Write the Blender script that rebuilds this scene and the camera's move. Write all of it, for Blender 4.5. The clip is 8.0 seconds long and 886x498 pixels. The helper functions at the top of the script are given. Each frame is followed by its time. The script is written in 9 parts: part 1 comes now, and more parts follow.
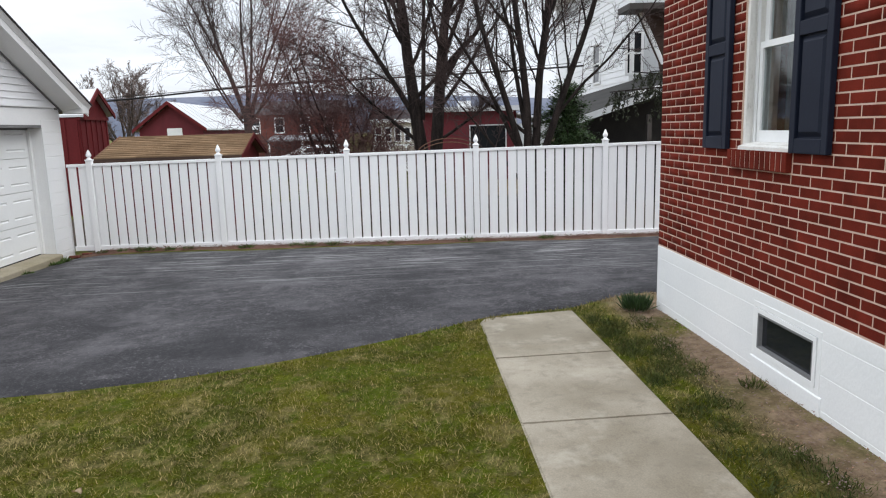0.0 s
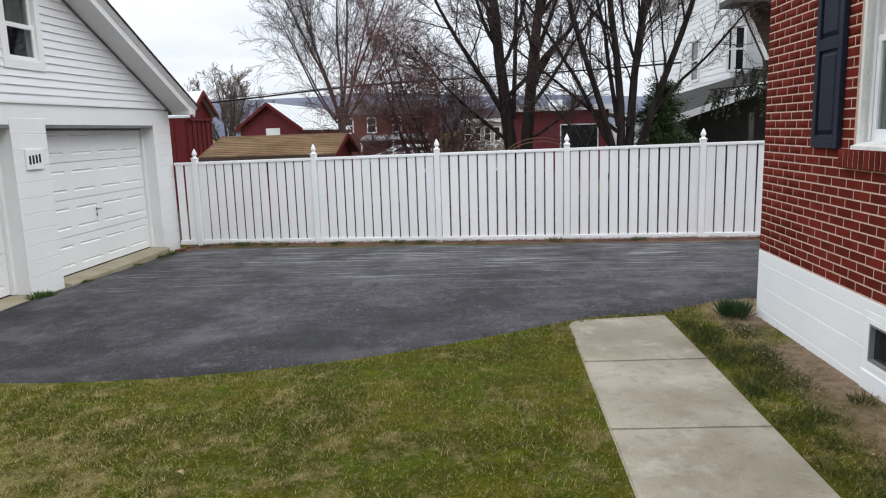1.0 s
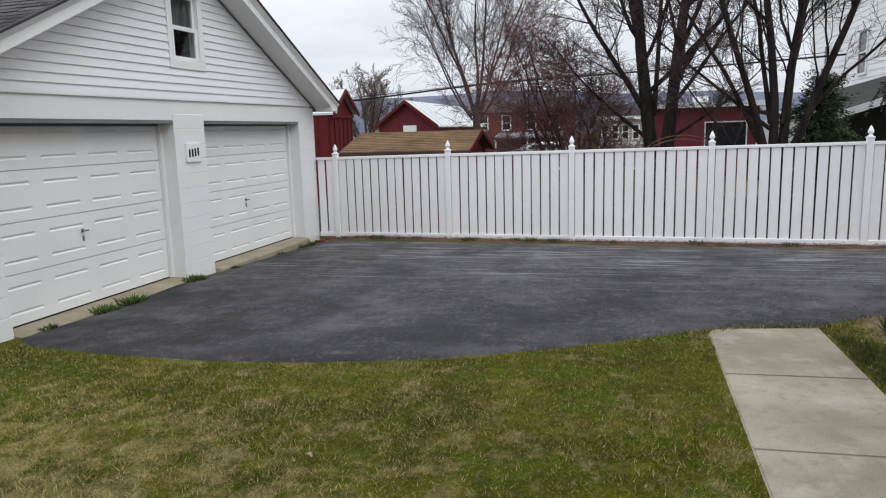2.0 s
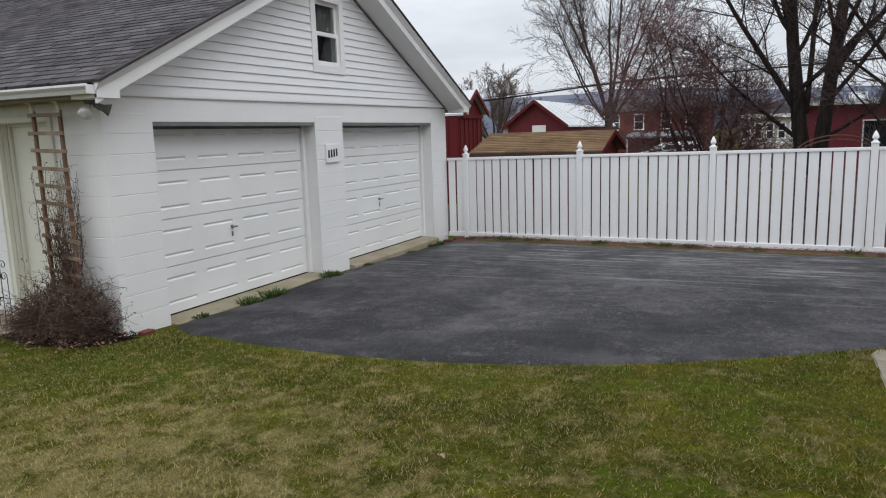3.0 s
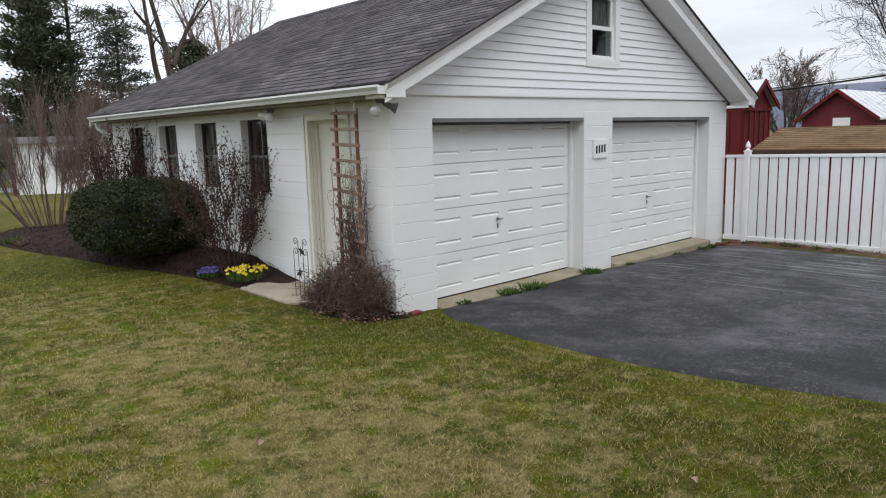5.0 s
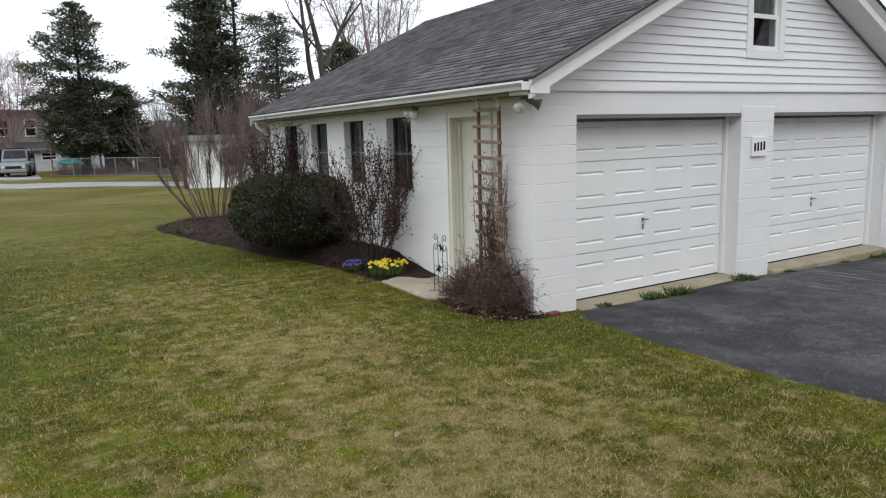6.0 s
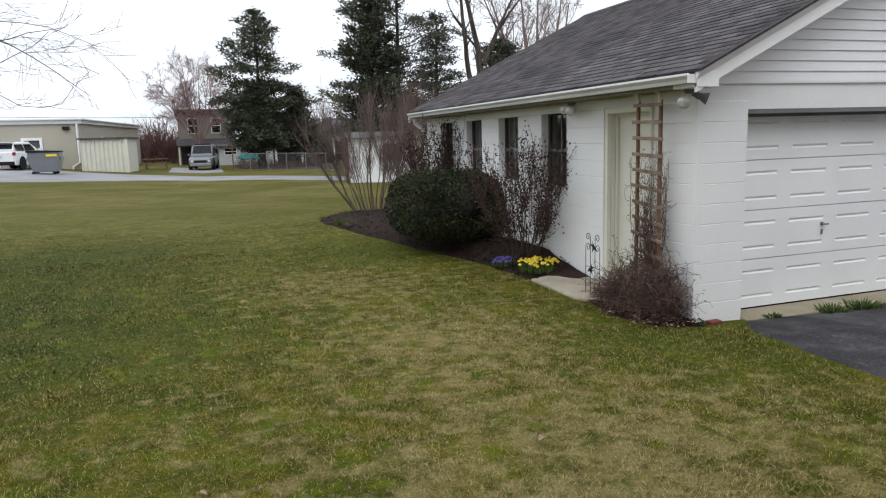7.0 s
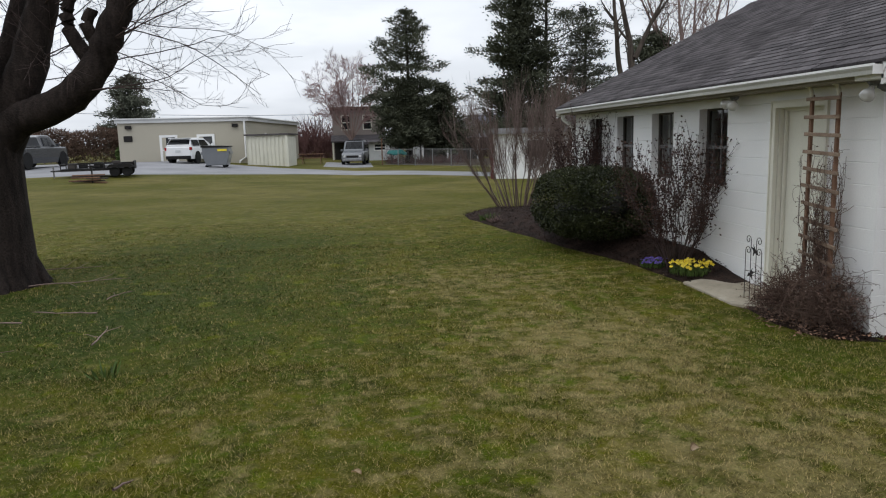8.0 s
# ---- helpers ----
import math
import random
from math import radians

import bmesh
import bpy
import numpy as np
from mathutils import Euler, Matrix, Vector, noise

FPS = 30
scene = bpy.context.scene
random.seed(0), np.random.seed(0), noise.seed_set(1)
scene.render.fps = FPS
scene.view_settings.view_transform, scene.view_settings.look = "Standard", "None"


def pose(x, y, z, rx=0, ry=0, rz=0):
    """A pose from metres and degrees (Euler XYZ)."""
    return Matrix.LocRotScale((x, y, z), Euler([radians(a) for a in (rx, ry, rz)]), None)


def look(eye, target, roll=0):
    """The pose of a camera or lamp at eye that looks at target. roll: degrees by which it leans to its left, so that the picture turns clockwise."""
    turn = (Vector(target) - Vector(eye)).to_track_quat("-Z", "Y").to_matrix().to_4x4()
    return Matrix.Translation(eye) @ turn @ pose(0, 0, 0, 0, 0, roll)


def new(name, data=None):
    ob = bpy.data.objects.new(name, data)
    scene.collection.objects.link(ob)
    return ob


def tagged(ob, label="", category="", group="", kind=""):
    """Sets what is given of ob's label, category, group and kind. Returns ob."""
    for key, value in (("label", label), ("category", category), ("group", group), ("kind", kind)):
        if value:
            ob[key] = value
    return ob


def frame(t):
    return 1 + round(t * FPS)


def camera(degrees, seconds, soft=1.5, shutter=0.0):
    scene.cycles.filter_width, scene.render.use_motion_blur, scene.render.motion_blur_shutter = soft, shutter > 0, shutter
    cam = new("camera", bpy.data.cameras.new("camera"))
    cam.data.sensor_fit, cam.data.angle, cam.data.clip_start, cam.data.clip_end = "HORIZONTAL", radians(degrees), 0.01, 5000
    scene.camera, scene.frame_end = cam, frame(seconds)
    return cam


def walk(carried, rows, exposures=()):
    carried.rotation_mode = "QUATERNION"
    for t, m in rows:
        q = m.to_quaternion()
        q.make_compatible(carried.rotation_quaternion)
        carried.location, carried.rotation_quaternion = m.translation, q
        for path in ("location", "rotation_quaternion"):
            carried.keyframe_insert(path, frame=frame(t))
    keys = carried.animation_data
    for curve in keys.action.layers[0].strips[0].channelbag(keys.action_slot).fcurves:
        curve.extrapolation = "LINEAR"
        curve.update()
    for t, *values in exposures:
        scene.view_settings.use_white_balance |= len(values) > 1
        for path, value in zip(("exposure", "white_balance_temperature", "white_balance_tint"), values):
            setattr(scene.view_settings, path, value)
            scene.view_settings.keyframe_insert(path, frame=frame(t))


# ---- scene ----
cam = camera(64.41, 8.0, soft=1.15)
# seconds, eye x y z, pose angles
ROWS = [
    (0, -4.891, -5.954, 1.854, 80.206, 1.581, -93.039),
    (0.5, -4.881, -5.959, 1.847, 80.289, 1.630, -89.736),
    (1, -4.892, -5.943, 1.855, 80.369, 1.710, -85.845),
    (1.5, -4.867, -5.932, 1.847, 80.534, 1.713, -80.632),
    (1.7, -4.845, -5.937, 1.839, 80.499, 1.502, -78.512),
    (2.8, -4.803, -5.872, 1.829, 80.774, 2.019, -66.447),
    (3, -4.803, -5.852, 1.852, 80.768, 1.736, -64.877),
    (3.5, -4.770, -5.851, 1.865, 80.791, 1.626, -59.625),
    (4, -4.758, -5.848, 1.870, 80.817, 1.601, -54.343),
    (4.5, -4.754, -5.858, 1.876, 80.853, 1.600, -49.021),
    (4.7, -4.760, -5.869, 1.887, 80.827, 1.566, -46.818),
    (5.8, -4.742, -5.793, 1.892, 80.891, 1.645, -34.212),
    (6, -4.728, -5.788, 1.880, 80.950, 1.661, -32.083),
    (6.5, -4.682, -5.767, 1.878, 81.018, 1.603, -25.771),
    (7, -4.689, -5.728, 1.875, 81.054, 1.644, -19.659),
    (7.5, -4.732, -5.715, 1.881, 81.048, 1.714, -13.696),
    (8, -4.760, -5.724, 1.878, 81.076, 1.606, -8.127),
]
EXPOSURES = [(0.0, -0.02), (1.5, -0.15), (3.0, -0.40), (3.5, -0.38), (4.0, -0.35), (4.5, -0.28), (6.0, -0.16), (6.5, -0.16), (7.0, -0.27), (7.5, -0.45), (8.0, -0.64)]
walk(cam, [(t, pose(x, y, z, rx, ry, rz)) for t, x, y, z, rx, ry, rz in ROWS], EXPOSURES)

# ---- overcast sky and a weak, wide sun behind thin cloud ----
SUN_ELEV, SUN_AZ = 48.0, 242.0      # azimuth: degrees from +x towards +y of where the sun stands
world = bpy.data.worlds.new("overcast")
scene.world = world
world.use_nodes = True
wn, wl = world.node_tree.nodes, world.node_tree.links
wn.clear()
w_out = wn.new("ShaderNodeOutputWorld")
w_bg = wn.new("ShaderNodeBackground")
w_sky = wn.new("ShaderNodeTexSky")
w_sky.sky_type = "NISHITA"
w_sky.sun_disc = False
w_sky.sun_elevation = radians(SUN_ELEV)
w_sky.sun_rotation = radians(90 - SUN_AZ)
w_sky.air_density, w_sky.dust_density = 1.0, 3.0
w_co = wn.new("ShaderNodeTexCoord")
w_sep = wn.new("ShaderNodeSeparateXYZ")
wl.new(w_co.outputs["Generated"], w_sep.inputs[0])
w_clamp = wn.new("ShaderNodeMapRange")
w_clamp.inputs["From Min"].default_value, w_clamp.inputs["From Max"].default_value = 0.0, 1.0
w_clamp.inputs["To Min"].default_value, w_clamp.inputs["To Max"].default_value = 1.12, 2.75
wl.new(w_sep.outputs["Z"], w_clamp.inputs["Value"])
# clouds lie in flat layers: the direction is divided by its height
w_h = wn.new("ShaderNodeMath")
w_h.operation = "ADD"
w_h.inputs[1].default_value = 0.12
wl.new(w_sep.outputs["Z"], w_h.inputs[0])
w_div = wn.new("ShaderNodeVectorMath")
w_div.operation = "DIVIDE"
w_cmb = wn.new("ShaderNodeCombineXYZ")
for k in range(3):
    wl.new(w_h.outputs[0], w_cmb.inputs[k])
wl.new(w_co.outputs["Generated"], w_div.inputs[0])
wl.new(w_cmb.outputs[0], w_div.inputs[1])
w_noise = wn.new("ShaderNodeTexNoise")
w_noise.inputs["Scale"].default_value, w_noise.inputs["Detail"].default_value = 1.3, 7.0
w_noise.inputs["Roughness"].default_value = 0.55
wl.new(w_div.outputs[0], w_noise.inputs["Vector"])
w_ramp = wn.new("ShaderNodeValToRGB")
w_ramp.color_ramp.elements[0].position, w_ramp.color_ramp.elements[0].color = 0.34, (0.785, 0.835, 0.905, 1)
w_ramp.color_ramp.elements[1].position, w_ramp.color_ramp.elements[1].color = 0.62, (0.94, 0.985, 1.055, 1)
wl.new(w_noise.outputs["Fac"], w_ramp.inputs["Fac"])
w_mul = wn.new("ShaderNodeVectorMath")
w_mul.operation = "SCALE"
wl.new(w_ramp.outputs["Color"], w_mul.inputs[0])
wl.new(w_clamp.outputs[0], w_mul.inputs["Scale"])
# thinner cloud, and so more light, low in the +y half
w_dot = wn.new("ShaderNodeVectorMath")
w_dot.operation = "DOT_PRODUCT"
w_dot.inputs[1].default_value = (-0.35, 0.92, 0.1)
wl.new(w_co.outputs["Generated"], w_dot.inputs[0])
w_glow = wn.new("ShaderNodeMapRange")
w_glow.inputs["From Min"].default_value, w_glow.inputs["From Max"].default_value = 0.2, 1.0
w_glow.inputs["To Min"].default_value, w_glow.inputs["To Max"].default_value = 1.0, 1.4
wl.new(w_dot.outputs["Value"], w_glow.inputs["Value"])
w_mul2 = wn.new("ShaderNodeVectorMath")
w_mul2.operation = "SCALE"
wl.new(w_mul.outputs[0], w_mul2.inputs[0])
wl.new(w_glow.outputs[0], w_mul2.inputs["Scale"])
w_thin = wn.new("ShaderNodeVectorMath")
w_thin.operation = "SCALE"
w_thin.inputs["Scale"].default_value = 0.08
wl.new(w_sky.outputs[0], w_thin.inputs[0])
w_mix = wn.new("ShaderNodeMix")
w_mix.data_type = "RGBA"
w_mix.inputs[0].default_value = 0.9
wl.new(w_thin.outputs[0], w_mix.inputs[6])
wl.new(w_mul2.outputs[0], w_mix.inputs[7])
wl.new(w_mix.outputs[2], w_bg.inputs["Color"])
w_bg.inputs["Strength"].default_value = 0.95
wl.new(w_bg.outputs[0], w_out.inputs[0])
sun = new("sun", bpy.data.lights.new("sun", "SUN"))
sun.data.energy, sun.data.angle, sun.data.color = 0.85, radians(35), (1.0, 0.985, 0.97)
sun.matrix_world = look((0, 0, 30), (-math.cos(radians(SUN_AZ)) * 30, -math.sin(radians(SUN_AZ)) * 30, 30 - 30 * math.tan(radians(SUN_ELEV))))


# ---- materials ----
def surf(name, a, b, scale=2.0, rough=0.7, bump=0.15, fine=60.0, grain=0.25, rand=0.0, metal=0.0, stretch=None, spec=0.18, depth=0.004):
    """A material whose colour drifts between a and b at one scale, with a finer grain and relief over it."""
    m = bpy.data.materials.new(name)
    m.use_nodes = True
    nt = m.node_tree
    n, l = nt.nodes, nt.links
    p = n["Principled BSDF"]
    geo = n.new("ShaderNodeNewGeometry")
    src = geo.outputs["Position"]
    if stretch:
        mp = n.new("ShaderNodeMapping")
        mp.inputs["Scale"].default_value = stretch
        l.new(src, mp.inputs["Vector"])
        src = mp.outputs[0]
    n1 = n.new("ShaderNodeTexNoise")
    n1.inputs["Scale"].default_value, n1.inputs["Detail"].default_value = scale, 5
    l.new(src, n1.inputs["Vector"])
    r1 = n.new("ShaderNodeMapRange")
    r1.inputs["From Min"].default_value, r1.inputs["From Max"].default_value = 0.32, 0.68
    l.new(n1.outputs["Fac"], r1.inputs["Value"])
    mx = n.new("ShaderNodeMix")
    mx.data_type = "RGBA"
    l.new(r1.outputs[0], mx.inputs[0])
    mx.inputs[6].default_value, mx.inputs[7].default_value = (*a, 1), (*b, 1)
    n2 = n.new("ShaderNodeTexNoise")
    n2.inputs["Scale"].default_value, n2.inputs["Detail"].default_value = fine, 3
    l.new(geo.outputs["Position"], n2.inputs["Vector"])
    r2 = n.new("ShaderNodeMapRange")
    r2.inputs["From Min"].default_value, r2.inputs["From Max"].default_value = 0.25, 0.75
    r2.inputs["To Min"].default_value, r2.inputs["To Max"].default_value = 1 - grain, 1 + grain
    l.new(n2.outputs["Fac"], r2.inputs["Value"])
    sc = n.new("ShaderNodeVectorMath")
    sc.operation = "SCALE"
    l.new(mx.outputs[2], sc.inputs[0])
    l.new(r2.outputs[0], sc.inputs["Scale"])
    col = sc.outputs[0]
    if rand:
        oi = n.new("ShaderNodeObjectInfo")
        isl = n.new("ShaderNodeMath")
        isl.operation = "ADD"
        l.new(oi.outputs["Random"], isl.inputs[0])
        l.new(geo.outputs["Random Per Island"], isl.inputs[1])
        fr = n.new("ShaderNodeMath")
        fr.operation = "FRACT"
        l.new(isl.outputs[0], fr.inputs[0])
        r3 = n.new("ShaderNodeMapRange")
        r3.inputs["To Min"].default_value, r3.inputs["To Max"].default_value = 1 - rand, 1 + rand
        l.new(fr.outputs[0], r3.inputs["Value"])
        s3 = n.new("ShaderNodeVectorMath")
        s3.operation = "SCALE"
        l.new(col, s3.inputs[0])
        l.new(r3.outputs[0], s3.inputs["Scale"])
        col = s3.outputs[0]
    l.new(col, p.inputs["Base Color"])
    p.inputs["Roughness"].default_value = rough
    p.inputs["Metallic"].default_value = metal
    p.inputs["Specular IOR Level"].default_value = spec
    if bump:
        bp = n.new("ShaderNodeBump")
        bp.inputs["Strength"].default_value, bp.inputs["Distance"].default_value = bump, depth
        l.new(n2.outputs["Fac"], bp.inputs["Height"])
        l.new(bp.outputs[0], p.inputs["Normal"])
    return m


def glass(name, tint=(0.8, 0.85, 0.85)):
    m = bpy.data.materials.new(name)
    m.use_nodes = True
    p = m.node_tree.nodes["Principled BSDF"]
    p.inputs["Base Color"].default_value = (*tint, 1)
    p.inputs["Roughness"].default_value = 0.03
    p.inputs["Transmission Weight"].default_value = 1.0
    p.inputs["IOR"].default_value = 1.45
    return m


def grass_colour(nt, src):
    """Lawn colour by place: green, olive and straw, in patches of several sizes."""
    n, l = nt.nodes, nt.links

    def band(scale, lo, hi, detail=4):
        k = n.new("ShaderNodeTexNoise")
        k.inputs["Scale"].default_value, k.inputs["Detail"].default_value = scale, detail
        l.new(src, k.inputs["Vector"])
        r = n.new("ShaderNodeMapRange")
        r.inputs["From Min"].default_value, r.inputs["From Max"].default_value = lo, hi
        l.new(k.outputs["Fac"], r.inputs["Value"])
        return r.outputs[0]

    def mix(f, a, b):
        k = n.new("ShaderNodeMix")
        k.data_type = "RGBA"
        for slot, v in ((0, f), (6, a), (7, b)):
            if isinstance(v, tuple):
                k.inputs[slot].default_value = (*v, 1)
            elif isinstance(v, float):
                k.inputs[slot].default_value = v
            else:
                l.new(v, k.inputs[slot])
        return k.outputs[2]

    def near(x, y, r0, r1):
        k = n.new("ShaderNodeVectorMath")
        k.operation = "DISTANCE"
        l.new(src, k.inputs[0])
        k.inputs[1].default_value = (x, y, 0.0)
        r = n.new("ShaderNodeMapRange")
        r.inputs["From Min"].default_value, r.inputs["From Max"].default_value = r0, r1
        r.inputs["To Min"].default_value, r.inputs["To Max"].default_value = 1.0, 0.0
        l.new(k.outputs["Value"], r.inputs["Value"])
        return r.outputs[0]

    def times(a, b):
        k = n.new("ShaderNodeMath")
        k.operation = "MULTIPLY"
        for slot, v in ((0, a), (1, b)):
            if isinstance(v, float):
                k.inputs[slot].default_value = v
            else:
                l.new(v, k.inputs[slot])
        return k.outputs[0]

    def plus(*vs):
        out = None
        for v in vs:
            if out is None:
                out = v
                continue
            k = n.new("ShaderNodeMath")
            k.operation = "ADD"
            l.new(out, k.inputs[0])
            l.new(v, k.inputs[1])
            out = k.outputs[0]
        return out

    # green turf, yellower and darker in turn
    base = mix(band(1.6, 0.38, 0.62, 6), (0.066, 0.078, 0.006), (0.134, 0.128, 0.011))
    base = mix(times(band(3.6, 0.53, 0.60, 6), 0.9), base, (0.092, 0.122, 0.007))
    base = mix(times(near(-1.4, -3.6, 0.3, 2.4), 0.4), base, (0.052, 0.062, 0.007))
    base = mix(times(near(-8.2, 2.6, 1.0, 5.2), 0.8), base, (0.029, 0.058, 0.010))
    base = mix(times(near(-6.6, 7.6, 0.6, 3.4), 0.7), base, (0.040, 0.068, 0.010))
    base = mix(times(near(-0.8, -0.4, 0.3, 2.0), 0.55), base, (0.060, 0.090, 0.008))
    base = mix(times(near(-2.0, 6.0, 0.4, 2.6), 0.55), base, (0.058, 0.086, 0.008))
    # fresh yellow-green tufts
    base = mix(times(band(2.7, 0.60, 0.68, 4), 0.85), base, (0.128, 0.150, 0.008))
    # dead straw in ragged patches, most of it on the worn middle of the lawn
    k = n.new("ShaderNodeTexNoise")
    k.inputs["Scale"].default_value, k.inputs["Detail"].default_value, k.inputs["Roughness"].default_value = 4.6, 8, 0.66
    l.new(src, k.inputs["Vector"])
    worn = plus(k.outputs["Fac"], times(near(-2.5, -2.3, 0.2, 2.0), 0.16), times(near(-2.5, 0.3, 0.2, 1.7), 0.15), times(near(-3.2, 3.2, 0.2, 2.0), 0.10), times(near(-6.6, 1.6, 0.5, 2.6), -0.06), times(near(-8.0, 3.0, 1.0, 5.5), -0.10), times(near(-0.5, -0.6, 0.3, 1.6), -0.09), times(near(-1.6, 6.0, 0.3, 2.2), -0.12), times(near(-6.5, 7.6, 0.4, 3.0), -0.10),
                times(near(-7.6, -3.0, 0.4, 2.8), -0.05), times(near(0.3, -5.4, 0.3, 2.4), -0.05))
    r = n.new("ShaderNodeMapRange")
    r.inputs["From Min"].default_value, r.inputs["From Max"].default_value, r.inputs["To Max"].default_value = 0.50, 0.64, 0.74
    l.new(worn, r.inputs["Value"])
    base = mix(r.outputs[0], base, mix(band(7.0, 0.35, 0.65), (0.220, 0.177, 0.064), (0.340, 0.276, 0.124)))
    base = mix(times(band(7.5, 0.55, 0.66, 5), 0.5), base, (0.058, 0.062, 0.014))
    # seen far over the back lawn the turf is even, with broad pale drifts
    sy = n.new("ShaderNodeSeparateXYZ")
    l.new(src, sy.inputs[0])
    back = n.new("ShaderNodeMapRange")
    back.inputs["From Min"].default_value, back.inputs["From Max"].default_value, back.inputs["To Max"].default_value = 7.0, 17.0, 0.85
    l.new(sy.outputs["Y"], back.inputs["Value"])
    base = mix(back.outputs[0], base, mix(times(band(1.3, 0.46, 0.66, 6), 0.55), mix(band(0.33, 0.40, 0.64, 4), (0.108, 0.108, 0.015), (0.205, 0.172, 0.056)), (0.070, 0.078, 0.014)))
    # worn to soil along the house wall
    sx = n.new("ShaderNodeSeparateXYZ")
    l.new(src, sx.inputs[0])
    sr = n.new("ShaderNodeMapRange")
    sr.inputs["From Min"].default_value, sr.inputs["From Max"].default_value = -7.74, -8.02
    l.new(sx.outputs["Y"], sr.inputs["Value"])
    base = mix(times(sr.outputs[0], band(2.4, 0.28, 0.50, 6)), base, mix(band(14.0, 0.3, 0.7), (0.20, 0.135, 0.085), (0.38, 0.275, 0.185)))
    base = mix(times(band(17.0, 0.52, 0.70, 5), 0.4), base, (0.22, 0.172, 0.085))
    return base


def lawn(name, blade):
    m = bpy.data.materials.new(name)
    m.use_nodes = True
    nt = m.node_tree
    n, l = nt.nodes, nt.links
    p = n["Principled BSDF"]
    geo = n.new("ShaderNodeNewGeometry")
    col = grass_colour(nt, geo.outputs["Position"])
    if blade:
        # some blades are dead and straw-coloured
        val = geo.outputs["Random Per Island"]
        dead = n.new("ShaderNodeMapRange")
        dead.inputs["From Min"].default_value, dead.inputs["From Max"].default_value = 0.62, 0.95
        dead.inputs["To Max"].default_value = 0.8
        l.new(val, dead.inputs["Value"])
        k = n.new("ShaderNodeMix")
        k.data_type = "RGBA"
        l.new(dead.outputs[0], k.inputs[0])
        l.new(col, k.inputs[6])
        k.inputs[7].default_value = (0.28, 0.214, 0.104, 1)
        col = k.outputs[2]
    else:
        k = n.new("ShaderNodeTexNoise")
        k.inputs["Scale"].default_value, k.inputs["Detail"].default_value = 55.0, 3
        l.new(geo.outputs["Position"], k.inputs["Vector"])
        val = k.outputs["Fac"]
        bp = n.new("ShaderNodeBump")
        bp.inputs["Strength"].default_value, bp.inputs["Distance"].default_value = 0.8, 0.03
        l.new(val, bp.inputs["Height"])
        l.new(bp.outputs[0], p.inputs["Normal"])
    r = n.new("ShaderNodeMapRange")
    # bare turf is darker: the shade among blades is mixed into its colour
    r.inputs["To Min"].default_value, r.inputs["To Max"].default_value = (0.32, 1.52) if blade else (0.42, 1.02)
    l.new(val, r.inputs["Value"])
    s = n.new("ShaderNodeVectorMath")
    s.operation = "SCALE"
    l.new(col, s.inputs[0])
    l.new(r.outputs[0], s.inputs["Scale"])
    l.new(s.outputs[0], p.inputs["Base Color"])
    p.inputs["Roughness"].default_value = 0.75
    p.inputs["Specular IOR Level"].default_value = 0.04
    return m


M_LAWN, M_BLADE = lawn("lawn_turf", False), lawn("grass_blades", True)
M_ASPHALT = surf("asphalt", (0.019, 0.0178, 0.0203), (0.041, 0.0385, 0.0427), 0.8, 0.75, 0.6, 110, 0.4, depth=0.006)


def scuff(m, stretch, lo, hi, colour, amount, scale=1.0, region=None):
    """Lays worn streaks of another colour over a material."""
    nt = m.node_tree
    n, l = nt.nodes, nt.links
    p = n["Principled BSDF"]
    old = p.inputs["Base Color"].links[0].from_socket
    geo = n.new("ShaderNodeNewGeometry")
    mp = n.new("ShaderNodeMapping")
    mp.inputs["Scale"].default_value = stretch
    l.new(geo.outputs["Position"], mp.inputs["Vector"])
    k = n.new("ShaderNodeTexNoise")
    k.inputs["Scale"].default_value, k.inputs["Detail"].default_value, k.inputs["Roughness"].default_value = scale, 8, 0.65
    l.new(mp.outputs[0], k.inputs["Vector"])
    r = n.new("ShaderNodeMapRange")
    r.inputs["From Min"].default_value, r.inputs["From Max"].default_value = lo, hi
    r.inputs["To Max"].default_value = amount
    l.new(k.outputs["Fac"], r.inputs["Value"])
    fac = r.outputs[0]
    if region:
        sx = n.new("ShaderNodeSeparateXYZ")
        l.new(geo.outputs["Position"], sx.inputs[0])
        g = n.new("ShaderNodeMapRange")
        g.inputs["From Min"].default_value, g.inputs["From Max"].default_value = region
        l.new(sx.outputs["X"], g.inputs["Value"])
        t2 = n.new("ShaderNodeMath")
        t2.operation = "MULTIPLY"
        l.new(fac, t2.inputs[0])
        l.new(g.outputs[0], t2.inputs[1])
        fac = t2.outputs[0]
    mx = n.new("ShaderNodeMix")
    mx.data_type = "RGBA"
    l.new(fac, mx.inputs[0])
    l.new(old, mx.inputs[6])
    mx.inputs[7].default_value = (*colour, 1)
    l.new(mx.outputs[2], p.inputs["Base Color"])


scuff(M_ASPHALT, (2.2, 0.4, 1), 0.48, 0.70, (0.144, 0.138, 0.144), 0.22)
scuff(M_ASPHALT, (15.0, 0.7, 1), 0.555, 0.63, (0.34, 0.34, 0.34), 0.7, 0.8, region=(2.4, 4.6))
scuff(M_ASPHALT, (9.0, 0.8, 1), 0.53, 0.64, (0.26, 0.26, 0.26), 0.65, region=(3.2, 5.4))
scuff(M_ASPHALT, (4.0, 0.6, 1), 0.58, 0.64, (0.22, 0.22, 0.22), 0.5, 1.6, region=(3.8, 6.2))
scuff(M_ASPHALT, (1, 1, 1), 0.48, 0.72, (0.120, 0.113, 0.118), 0.45, 1.7)
scuff(M_ASPHALT, (1, 1, 1), 0.58, 0.66, (0.30, 0.30, 0.295), 0.6, 55.0)
